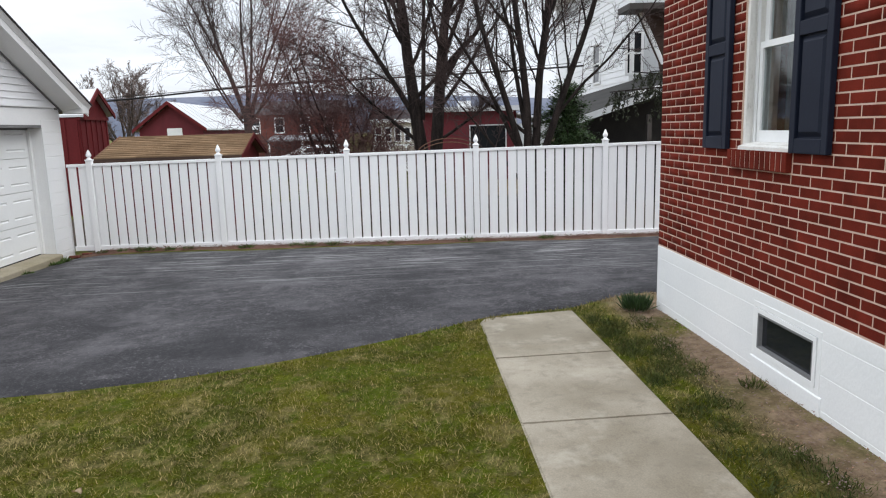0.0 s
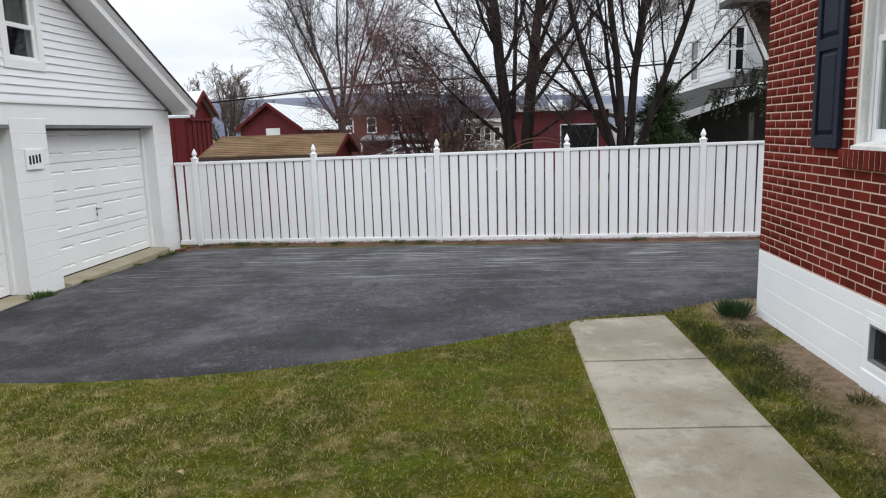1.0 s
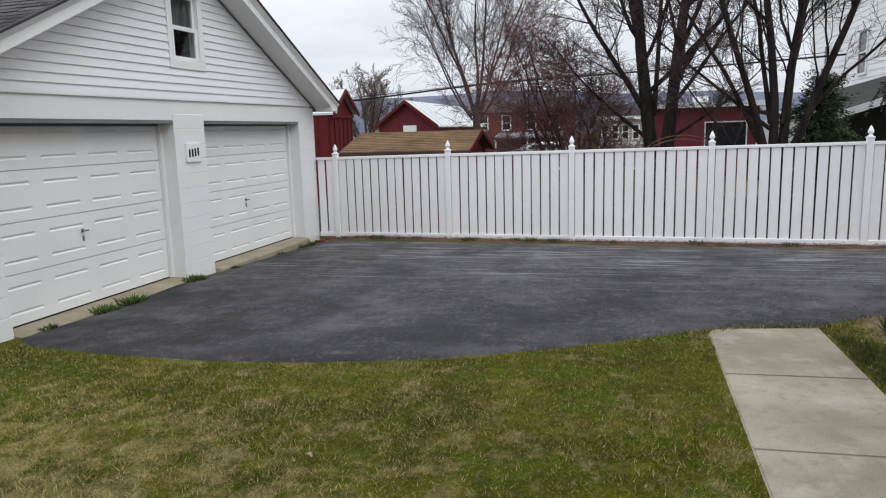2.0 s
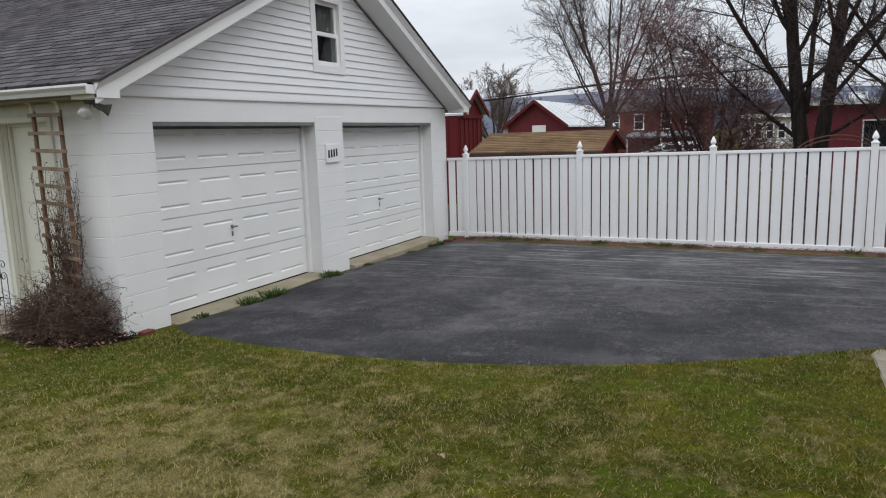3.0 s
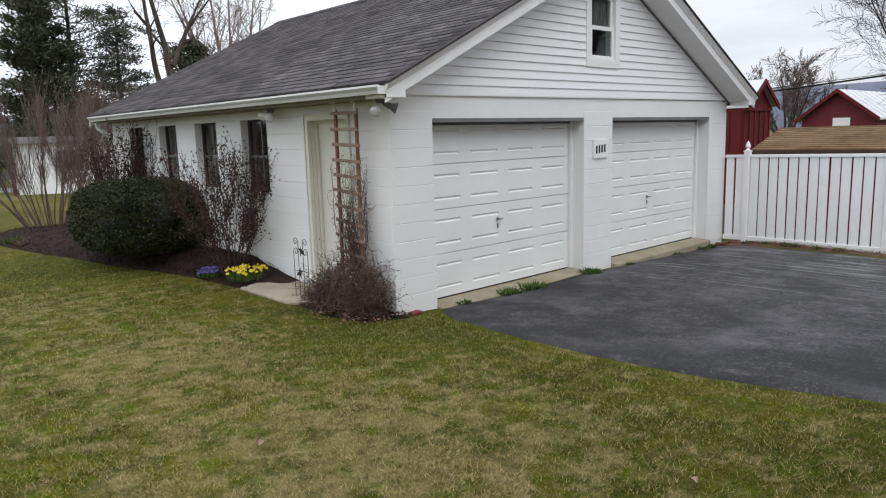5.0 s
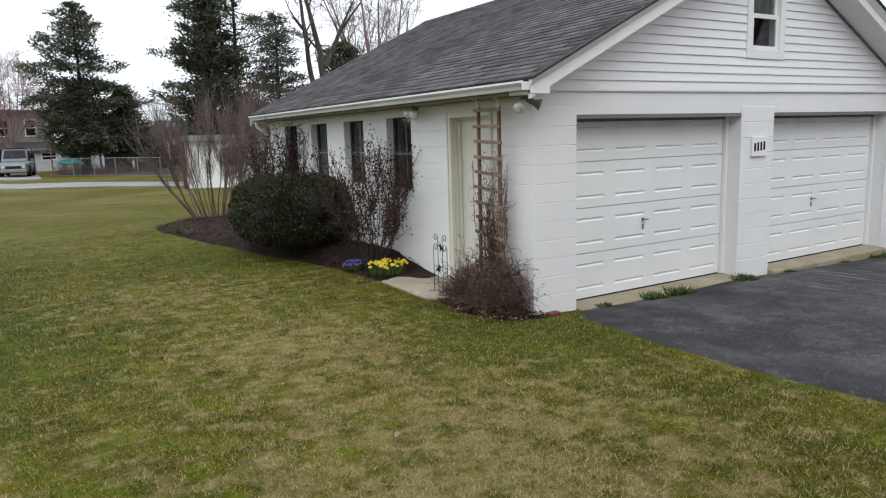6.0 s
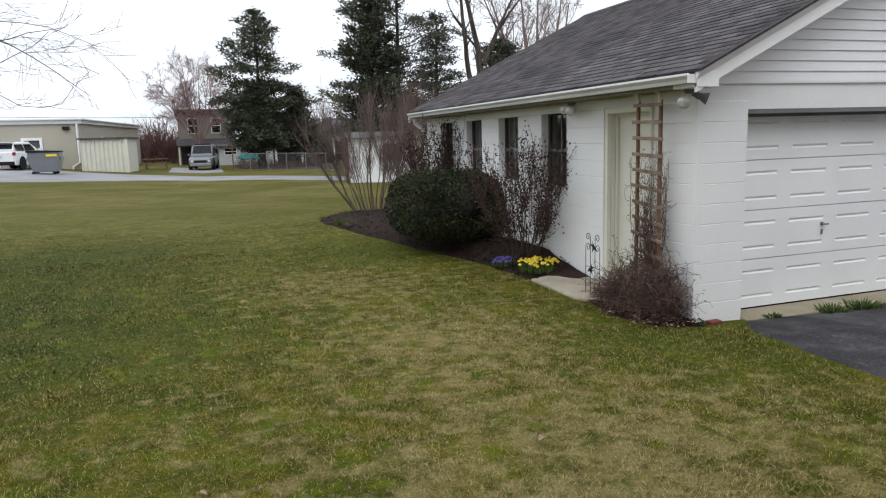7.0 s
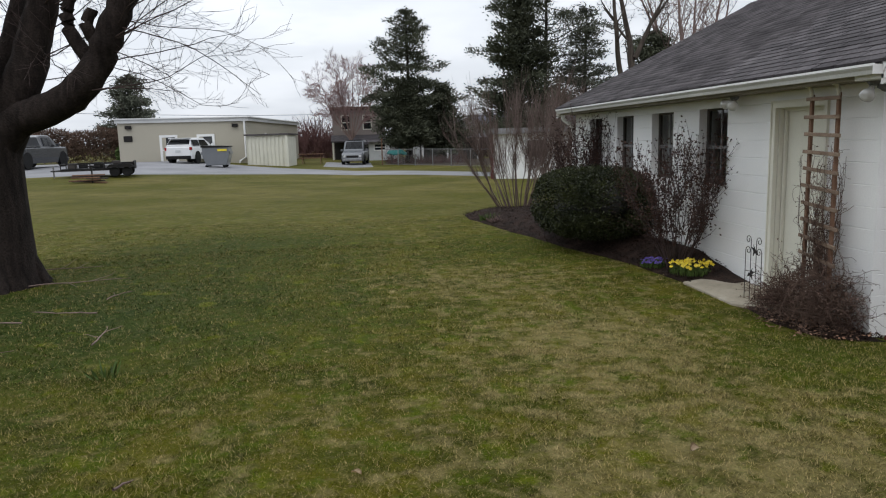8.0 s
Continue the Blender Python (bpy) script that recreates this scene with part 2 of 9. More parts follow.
scuff(M_ASPHALT, (1, 1, 1), 0.52, 0.68, (0.160, 0.151, 0.158), 0.45, 7.0)
scuff(M_ASPHALT, (1, 1, 1), 0.56, 0.68, (0.222, 0.210, 0.219), 0.55, 26.0)
scuff(M_ASPHALT, (1, 1, 1), 0.54, 0.66, (0.014, 0.014, 0.016), 0.5, 16.0)
scuff(M_ASPHALT, (1, 1, 1), 0.34, 0.56, (0.020, 0.020, 0.022), 0.75, 1.3, region=(2.9, -0.3))
scuff(M_ASPHALT, (1, 1.6, 1), 0.50, 0.64, (0.015, 0.0145, 0.0165), 0.65, 0.55)
scuff(M_ASPHALT, (1.3, 1, 1), 0.54, 0.66, (0.150, 0.142, 0.150), 0.4, 0.8, region=(-0.5, 1.2))
M_ROAD = surf("pale_road", (0.20, 0.20, 0.21), (0.27, 0.27, 0.28), 0.6, 0.85, 0.3, 90, 0.15)
M_CONC = surf("concrete", (0.25, 0.217, 0.16), (0.40, 0.358, 0.285), 1.6, 0.85, 0.35, 110, 0.14)
scuff(M_CONC, (1, 1, 1), 0.52, 0.72, (0.20, 0.175, 0.13), 0.55, 1.1)
scuff(M_CONC, (1, 1, 1), 0.56, 0.74, (0.18, 0.157, 0.115), 0.4, 4.0)
scuff(M_CONC, (1, 1, 1), 0.50, 0.62, (0.23, 0.20, 0.15), 0.55, 0.55)
scuff(M_CONC, (1, 1, 1), 0.55, 0.68, (0.50, 0.46, 0.38), 0.5, 2.4)
scuff(M_CONC, (1, 1, 1), 0.52, 0.66, (0.17, 0.15, 0.115), 0.35, 11.0)
M_SILL = surf("mossy_concrete", (0.36, 0.32, 0.245), (0.26, 0.225, 0.145), 2.2, 0.9, 0.4, 70, 0.2)
M_BLOCK = surf("painted_block", (0.80, 0.80, 0.79), (0.74, 0.75, 0.75), 1.2, 0.6, 0.22, 60, 0.03, rand=0.004)
M_WHITE = surf("white_paint", (0.82, 0.82, 0.81), (0.76, 0.77, 0.77), 2.0, 0.45, 0.08, 40, 0.02)
M_OLDWHITE = surf("weathered_white_paint", (0.76, 0.75, 0.72), (0.65, 0.63, 0.59), 3.0, 0.55, 0.25, 50, 0.06, stretch=(3, 3, 0.7))
scuff(M_OLDWHITE, (4, 4, 1.2), 0.60, 0.70, (0.30, 0.24, 0.19), 0.5, 6.0)
M_SIDING = surf("white_siding", (0.80, 0.81, 0.82), (0.76, 0.77, 0.78), 0.8, 0.5, 0.1, 30, 0.02, rand=0.01)
M_VINYL = surf("white_vinyl", (0.89, 0.895, 0.90), (0.84, 0.845, 0.85), 0.9, 0.35, 0.03, 30, 0.015, rand=0.015)
M_DOOR = surf("door_paint", (0.79, 0.80, 0.79), (0.74, 0.75, 0.74), 1.5, 0.4, 0.05, 40, 0.015)
M_CREAM = surf("cream_paint", (0.70, 0.69, 0.60), (0.63, 0.62, 0.54), 1.5, 0.5, 0.1, 40, 0.03)
# gutter face: grime and shade share one grey, the lip stays white
M_GUTTER = surf("shaded_weathered_gutter", (0.50, 0.50, 0.47), (0.38, 0.38, 0.35), 1.5, 0.6, 0.1, 40, 0.08, stretch=(2, 0.5, 4))
# soffit and fascia: dirty cream with the eave's shade put into the colour
M_SOFFIT = surf("shaded_dirty_cream", (0.27, 0.245, 0.19), (0.20, 0.18, 0.135), 2.5, 0.7, 0.1, 40, 0.1)
M_SHINGLE = surf("asphalt_shingle", (0.056, 0.050, 0.053), (0.094, 0.085, 0.088), 2.6, 0.9, 0.6, 70, 0.5, rand=0.34)
M_TANROOF = surf("tan_shingle", (0.20, 0.13, 0.075), (0.30, 0.205, 0.125), 1.2, 0.9, 0.4, 60, 0.2, rand=0.14)
M_BRICK = surf("red_brick", (0.147, 0.0205, 0.0120), (0.092, 0.0137, 0.0083), 6.0, 0.9, 0.5, 140, 0.16, rand=0.17, spec=0.08)
M_MORTAR = surf("mortar", (0.60, 0.43, 0.345), (0.48, 0.335, 0.265), 8.0, 0.9, 0.4, 180, 0.12)
M_NAVY = surf("navy_shutter", (0.008, 0.011, 0.022), (0.012, 0.016, 0.030), 2.0, 0.5, 0.1, 60, 0.1)
# near-black: puts the shade of rooms, porches and the bush into the colour
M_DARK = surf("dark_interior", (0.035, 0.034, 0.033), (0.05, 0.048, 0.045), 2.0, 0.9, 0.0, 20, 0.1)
M_FRAME = surf("dark_sash", (0.05, 0.045, 0.04), (0.08, 0.07, 0.065), 2.0, 0.6, 0.1, 60, 0.1)
M_MUNTIN = surf("grey_muntin", (0.20, 0.20, 0.20), (0.14, 0.14, 0.14), 2.0, 0.6, 0.1, 60, 0.1)
M_SHEER = surf("pale_curtain", (0.30, 0.30, 0.29), (0.42, 0.42, 0.41), 5.0, 0.9, 0.2, 30, 0.15, stretch=(8, 8, 0.6))
M_DIMCURTAIN = surf("dim_curtain", (0.13, 0.13, 0.125), (0.22, 0.22, 0.21), 5.0, 0.9, 0.2, 30, 0.15, stretch=(8, 8, 0.6))
M_CURTAIN = surf("curtain", (0.10, 0.10, 0.10), (0.20, 0.20, 0.195), 5.0, 0.9, 0.2, 30, 0.2, stretch=(8, 8, 0.6))
M_GLASS = glass("window_glass", (0.75, 0.8, 0.8))
M_METAL = surf("grey_metal", (0.35, 0.35, 0.36), (0.25, 0.25, 0.26), 5.0, 0.35, 0.1, 60, 0.1, metal=0.9)
M_BLACK = surf("black_iron", (0.012, 0.012, 0.013), (0.025, 0.022, 0.02), 9.0, 0.55, 0.2, 80, 0.2)
M_WOODOLD = surf("weathered_cedar", (0.13, 0.072, 0.048), (0.21, 0.125, 0.082), 5.0, 0.8, 0.4, 120, 0.25, stretch=(3, 3, 1))
M_WOODSLAT = surf("grey_cedar_slats", (0.165, 0.115, 0.085), (0.28, 0.21, 0.155), 5.0, 0.85, 0.4, 120, 0.25, stretch=(3, 1, 3))
M_MULCH = surf("brown_mulch", (0.014, 0.009, 0.007), (0.040, 0.024, 0.018), 6.0, 0.95, 0.9, 70, 0.5, depth=0.02)
M_YARD = surf("dark_yard_soil", (0.030, 0.022, 0.017), (0.070, 0.052, 0.038), 3.0, 0.95, 0.8, 50, 0.4, depth=0.02)
M_MULCHRED = surf("red_mulch", (0.11, 0.055, 0.04), (0.18, 0.11, 0.08), 5.0, 0.95, 0.9, 70, 0.45, depth=0.02)
M_BARK = surf("dark_bark", (0.012, 0.009, 0.008), (0.034, 0.026, 0.023), 4.0, 0.95, 0.9, 40, 0.4, stretch=(3, 3, 0.6), depth=0.02)
M_GREYBARK = surf("grey_bark", (0.050, 0.040, 0.034), (0.095, 0.078, 0.066), 3.0, 0.95, 0.8, 40, 0.35, stretch=(3, 3, 0.6), depth=0.02)
M_TWIG = surf("twigs", (0.048, 0.033, 0.031), (0.085, 0.060, 0.055), 1.5, 0.9, 0.0, 20, 0.2)
M_TWIGRED = surf("reddish_twigs", (0.10, 0.050, 0.048), (0.17, 0.095, 0.088), 1.0, 0.9, 0.0, 20, 0.2)
M_LILAC = surf("lilac_stems", (0.105, 0.074, 0.062), (0.19, 0.145, 0.13), 1.2, 0.9, 0.0, 20, 0.25, rand=0.3)
M_HEDGE = surf("brown_hedge", (0.075, 0.048, 0.036), (0.13, 0.085, 0.062), 0.8, 0.9, 0.0, 20, 0.25, rand=0.3)
M_TWIGPALE = surf("pale_twigs", (0.17, 0.12, 0.11), (0.26, 0.19, 0.17), 1.0, 0.9, 0.0, 20, 0.2)
M_TWIGPINK = surf("pinkish_twigs", (0.24, 0.15, 0.15), (0.33, 0.22, 0.21), 1.0, 0.9, 0.0, 20, 0.2)
M_HEMLOCK = surf("hemlock_needles", (0.026, 0.031, 0.020), (0.055, 0.060, 0.038), 0.9, 0.85, 0.0, 9, 0.35, rand=0.4)
M_SPRUCE = surf("spruce_needles", (0.056, 0.064, 0.043), (0.108, 0.116, 0.078), 0.9, 0.85, 0.0, 9, 0.3, rand=0.25)
M_PINE = surf("grey_green_needles", (0.075, 0.083, 0.062), (0.125, 0.134, 0.100), 0.9, 0.85, 0.0, 9, 0.3, rand=0.25)
M_BOXLEAF = surf("boxwood_leaf", (0.013, 0.018, 0.0075), (0.044, 0.050, 0.018), 2.5, 0.40, 0.0, 20, 0.3, rand=0.5)
M_REDLEAF = surf("bronze_leaf", (0.038, 0.017, 0.014), (0.064, 0.035, 0.025), 4.0, 0.6, 0.0, 20, 0.3, rand=0.5)
M_DRY = surf("dry_vine", (0.062, 0.037, 0.029), (0.165, 0.112, 0.088), 3.0, 0.9, 0.0, 30, 0.3, rand=0.3)
M_LEAFLIT = surf("dry_leaf", (0.16, 0.085, 0.055), (0.30, 0.19, 0.13), 6.0, 0.8, 0.0, 30, 0.3, rand=0.4)
M_LEAFTAN = surf("tan_dry_leaf", (0.42, 0.31, 0.20), (0.58, 0.45, 0.31), 20.0, 0.7, 0.2, 90, 0.2)
M_GREENLEAF = surf("weed_leaf", (0.05, 0.085, 0.022), (0.085, 0.13, 0.035), 5.0, 0.6, 0.0, 30, 0.3, rand=0.35)
M_BULB = surf("bulb_leaf", (0.030, 0.055, 0.020), (0.055, 0.090, 0.034), 5.0, 0.5, 0.0, 30, 0.3, rand=0.35)
M_CLUMP = surf("clump_grass", (0.040, 0.056, 0.012), (0.085, 0.090, 0.022), 6.0, 0.7, 0.0, 30, 0.3, rand=0.45)
M_YELLOW = surf("yellow_petal", (0.72, 0.55, 0.03), (0.80, 0.66, 0.10), 9.0, 0.6, 0.0, 30, 0.1, rand=0.15)
M_VIOLET = surf("violet_petal", (0.075, 0.052, 0.21), (0.125, 0.088, 0.31), 9.0, 0.6, 0.0, 30, 0.1, rand=0.3)
M_BARNRED = surf("barn_red", (0.13, 0.016, 0.018), (0.10, 0.013, 0.015), 0.8, 0.7, 0.2, 20, 0.1, stretch=(4, 4, 0.5))
M_BARNRED2 = surf("faded_barn_red", (0.15, 0.028, 0.036), (0.12, 0.024, 0.030), 0.8, 0.7, 0.2, 20, 0.08, stretch=(4, 4, 0.5))
M_TIN = surf("pale_metal_roof", (0.62, 0.63, 0.64), (0.50, 0.51, 0.52), 0.5, 0.5, 0.1, 8, 0.06)
M_STUCCO = surf("beige_stucco", (0.44, 0.41, 0.34), (0.40, 0.375, 0.31), 0.4, 0.85, 0.2, 30, 0.04)
M_FARWALL = surf("pinkish_grey_render", (0.27, 0.235, 0.215), (0.22, 0.19, 0.175), 0.5, 0.85, 0.2, 20, 0.08)
M_GREYSIDE = surf("grey_white_siding", (0.62, 0.64, 0.65), (0.55, 0.57, 0.58), 0.5, 0.7, 0.1, 20, 0.04)
M_FARBRICK = surf("far_brick", (0.20, 0.065, 0.05), (0.15, 0.05, 0.04), 1.5, 0.9, 0.1, 12, 0.2)
# the blue in these woods is distance haze, put into the colour
M_HILL = surf("hazy_wooded_hill", (0.10, 0.115, 0.155), (0.145, 0.155, 0.195), 0.012, 1.0, 0.0, 0.05, 0.15)
M_RUBBER = surf("tyre_rubber", (0.012, 0.012, 0.012), (0.02, 0.02, 0.02), 5, 0.8, 0.1, 60, 0.1)
M_CARGLASS = surf("car_glass", (0.012, 0.014, 0.016), (0.02, 0.022, 0.025), 1, 0.08, 0.0, 9, 0.05, spec=0.6)
M_CARWHITE = surf("white_car_paint", (0.78, 0.79, 0.80), (0.74, 0.75, 0.76), 1, 0.2, 0.0, 9, 0.02, spec=0.6)
M_CARGREY = surf("grey_car_paint", (0.030, 0.033, 0.038), (0.040, 0.043, 0.050), 1, 0.25, 0.0, 9, 0.03, spec=0.6)
M_CARSILVER = surf("silver_car_paint", (0.13, 0.14, 0.155), (0.16, 0.17, 0.185), 1, 0.3, 0.0, 9, 0.03, spec=0.6)
M_LAMP = surf("clear_lamp", (0.55, 0.55, 0.55), (0.65, 0.65, 0.65), 9, 0.15, 0.0, 9, 0.05, spec=0.8)
M_TAIL = surf("red_lamp", (0.25, 0.01, 0.01), (0.3, 0.015, 0.015), 9, 0.2, 0.0, 9, 0.05)
M_TEAL = surf("teal_canvas", (0.03, 0.20, 0.20), (0.05, 0.26, 0.25), 3, 0.6, 0.1, 30, 0.1)
M_BROWNSIDE = surf("brown_siding", (0.075, 0.048, 0.036), (0.055, 0.036, 0.028), 1.0, 0.8, 0.2, 20, 0.1)


# ---- building helpers ----
def lift(x, y):
    """Height of the ground at a place; takes numbers or arrays."""
    x, y = np.asarray(x, float), np.asarray(y, float)
    s = 0.017 + 0.026 * np.clip(-y / 8.2, 0, 1.7)
    xc = np.clip(np.where(x > 1, x, 1 + (x - 1) * 0.3), -4, 9)
    k = np.clip(0.004 - 0.0022 * (x + 4), 0.004, 0.03)
    low = 0.03 * np.clip(x - 10, 0, 190) * (x > 10)
    dip = 0.10 * np.exp(-((x - 1.6) / 1.9) ** 2 - (y / 0.45) ** 2)      # worn down before the first overhead door
    dip = dip + 0.11 * np.sqrt(np.clip((x - 3.2) / 4.5, 0, 1)) * np.exp(-(y / 0.5) ** 2)
    return -dip - 0.13 - low + s * (7.5 - xc) + k * np.clip(np.minimum(y, 36) - 9, 0, 99)


def lz(x, y):
    return float(lift(x, y))


def offset(ob):
    o = Vector((0, 0, 0))
    while ob is not None:
        o += ob.location
        ob = ob.parent
    return o


def part(name, bm, material, parent=None, label="", smooth=False):
    """Links a bmesh, in world places, as one mesh object under a thing or a part."""
    me = bpy.data.meshes.new(name)
    bm.normal_update()
    if parent is not None:
        bmesh.ops.translate(bm, verts=bm.verts, vec=-offset(parent))
    bm.to_mesh(me)
    bm.free()
    me.materials.append(material)
    if smooth:
        me.shade_smooth()
    ob = new(name, me)
    ob.parent = parent
    if label:
        ob["label"] = label
    return ob


def raw(name, V, F, material, parent=None, label="", smooth=False):
    """The same from arrays: V of places, F of equal-sided faces."""
    V = np.asarray(V, np.float32)
    F = np.asarray(F, np.int32)
    if parent is not None:
        V = V - np.array(offset(parent), np.float32)
    me = bpy.data.meshes.new(name)
    k = F.shape[1]
    me.vertices.add(len(V))
    me.vertices.foreach_set("co", V.ravel())
    me.loops.add(F.size)
    me.loops.foreach_set("vertex_index", F.ravel())
    me.polygons.add(len(F))
    me.polygons.foreach_set("loop_start", np.arange(0, F.size, k, dtype=np.int32))
    me.update(calc_edges=True)
    me.validate()
    me.materials.append(material)
    if smooth:
        me.shade_smooth()
    ob = new(name, me)
    ob.parent = parent
    if label:
        ob["label"] = label
    return ob


def thing(name, at, label, category, group="", kind=""):
    ob = new(name)
    ob.empty_display_size = 0.2
    ob.location = at
    return tagged(ob, label, category, group, kind)


def bx(bm, x0, x1, y0, y1, z0, z1):
    v = [bm.verts.new(c) for c in ((x0, y0, z0), (x1, y0, z0), (x1, y1, z0), (x0, y1, z0), (x0, y0, z1), (x1, y0, z1), (x1, y1, z1), (x0, y1, z1))]
    for f in ((0, 3, 2, 1), (4, 5, 6, 7), (0, 1, 5, 4), (1, 2, 6, 5), (2, 3, 7, 6), (3, 0, 4, 7)):
        bm.faces.new([v[i] for i in f])
    return v


def box(x0, x1, y0, y1, z0, z1, soft=0.0):
    bm = bmesh.new()
    bx(bm, min(x0, x1), max(x0, x1), min(y0, y1), max(y0, y1), min(z0, z1), max(z0, z1))
    if soft:
        bmesh.ops.bevel(bm, geom=bm.edges[:], offset=soft, segments=1, affect="EDGES")
    return bm


def prism(poly, depth, axis="y", at=0.0, soft=0.0):
    """A polygon drawn out along an axis. poly: pairs in the other two axes, in order x-z, y-z or x-y."""
    bm = bmesh.new()
    put = {"y": lambda a, b, d: (a, d, b), "x": lambda a, b, d: (d, a, b), "z": lambda a, b, d: (a, b, d)}[axis]
    lo = [bm.verts.new(put(a, b, at)) for a, b in poly]
    hi = [bm.verts.new(put(a, b, at + depth)) for a, b in poly]
    bm.faces.new(lo)
    bm.faces.new(hi[::-1])
    k = len(poly)
    for i in range(k):
        bm.faces.new((lo[i], hi[i], hi[(i + 1) % k], lo[(i + 1) % k]))
    bmesh.ops.recalc_face_normals(bm, faces=bm.faces[:])
    if soft:
        bmesh.ops.bevel(bm, geom=bm.edges[:], offset=soft, segments=1, affect="EDGES")
    return bm


def lathe(profile, sides=12, at=(0, 0, 0)):
    """A turned shape from pairs of radius and height."""
    bm = bmesh.new()
    rings = []
    for r, z in profile:
        rings.append([bm.verts.new((at[0] + r * math.cos(2 * math.pi * i / sides), at[1] + r * math.sin(2 * math.pi * i / sides), at[2] + z)) for i in range(sides)])
    for a, b in zip(rings, rings[1:]):
        for i in range(sides):
            j = (i + 1) % sides
            bm.faces.new((a[i], a[j], b[j], b[i]))
    bm.faces.new(rings[0][::-1])
    bm.faces.new(rings[-1])
    return bm


def tube(P, R, sides):
    """A tapering tube along points P with radii R, as arrays."""
    P, R = np.asarray(P, float), np.asarray(R, float)
    T = np.gradient(P, axis=0)
    T /= np.linalg.norm(T, axis=1)[:, None] + 1e-9
    ref = np.array([0.0, 0, 1]) if abs(T[0, 2]) < 0.9 else np.array([1.0, 0, 0])
    A = np.cross(T, ref)
    A /= np.linalg.norm(A, axis=1)[:, None] + 1e-9
    B = np.cross(T, A)
    ang = 2 * np.pi * np.arange(sides) / sides
    V = P[:, None] + R[:, None, None] * (np.cos(ang)[None, :, None] * A[:, None] + np.sin(ang)[None, :, None] * B[:, None])
    k = len(P)
    i, j = np.meshgrid(np.arange(k - 1), np.arange(sides), indexing="ij")
    q = (j + 1) % sides
    F = np.stack([i * sides + j, i * sides + q, (i + 1) * sides + q, (i + 1) * sides + j], -1).reshape(-1, 4)
    return V.reshape(-1, 3), F


class Soup:
    """Many small pieces gathered into one mesh."""

    def __init__(self):
        self.V, self.F, self.n = [], [], 0

    def add(self, V, F):
        self.V.append(V)
        self.F.append(np.asarray(F) + self.n)
        self.n += len(V)

    def tube(self, P, R, sides=4):
        self.add(*tube(P, R, sides))

    def make(self, name, material, parent=None, label="", smooth=False):
        return raw(name, np.concatenate(self.V), np.concatenate(self.F), material, parent, label, smooth)


def leaves(C, D, N, size, width):
    """Small pointed quads at C, long way D, facing N, as one soup of quads."""
    C, D, N = (np.asarray(k, float) for k in (C, D, N))
    D = D / (np.linalg.norm(D, axis=1)[:, None] + 1e-9)
    S = np.cross(D, N)
    S /= np.linalg.norm(S, axis=1)[:, None] + 1e-9
    size, width = np.broadcast_to(size, len(C))[:, None], np.broadcast_to(width, len(C))[:, None]
    V = np.stack([C, C + D * size * 0.5 + S * width, C + D * size, C + D * size * 0.5 - S * width], 1).reshape(-1, 3)
    F = np.arange(len(C) * 4).reshape(-1, 4)
    return V, F


def outline(points, n=8):
    """A smooth closed or open line through corner points, by Catmull-Rom."""
    P = np.array(points, float)
    Q = np.vstack([2 * P[0] - P[1], P, 2 * P[-1] - P[-2]])
    out = []
    for i in range(1, len(Q) - 2):
        for u in np.linspace(0, 1, n, endpoint=False):
            a, b, c, d = Q[i - 1], Q[i], Q[i + 1], Q[i + 2]
            out.append(0.5 * (2 * b + (c - a) * u + (2 * a - 5 * b + 4 * c - d) * u * u + (3 * b - a - 3 * c + d) * u ** 3))
    out.append(P[-1])
    return np.array(out)


def sheet(name, left, right, steps, rise, material, label, category, wob=0.0, skirt=0.05):
    """A ground sheet between two lines of equal length, lying on the ground, with its rim turned down."""
    L, R = np.asarray(left, float), np.asarray(right, float)
    u = np.linspace(0, 1, steps)
    G = L[:, None] * (1 - u)[None, :, None] + R[:, None] * u[None, :, None]
    Z = lift(G[..., 0], G[..., 1]) + (rise(G[..., 0], G[..., 1]) if callable(rise) else rise)
    if wob:
        for i in range(G.shape[0]):
            for j in range(G.shape[1]):
                Z[i, j] += wob * noise.noise((G[i, j, 0] * 2.1, G[i, j, 1] * 2.1, 3.0))
    Z[0] -= skirt
    Z[-1] -= skirt
    Z[:, 0] -= skirt
    Z[:, -1] -= skirt
    V = np.concatenate([G, Z[..., None]], -1).reshape(-1, 3)
    a, b = G.shape[:2]
    i, j = np.meshgrid(np.arange(a - 1), np.arange(b - 1), indexing="ij")
    F = np.stack([i * b + j, i * b + j + 1, (i + 1) * b + j + 1, (i + 1) * b + j], -1).reshape(-1, 4)
    n0 = np.cross(V[F[0, 1]] - V[F[0, 0]], V[F[0, 2]] - V[F[0, 0]])[2]
    if n0 < 0:
        F = F[:, ::-1]
    return tagged(raw(name, V, F, material, smooth=True), label, category, kind="structure")


# ---- ground ----
def spaced(lo, hi, mid_lo, mid_hi, step):
    """Lines that lie close in the middle and ever wider towards the ends."""
    mid = list(np.arange(mid_lo, mid_hi + 1e-6, step))
    a, s = mid_lo, step
    low, high = [], []
    while a > lo:
        s *= 1.25
        a -= s
        low.append(a)
    a, s = mid_hi, step
    while a < hi:
        s *= 1.25
        a += s
        high.append(a)
    return np.array(low[::-1] + mid + high)


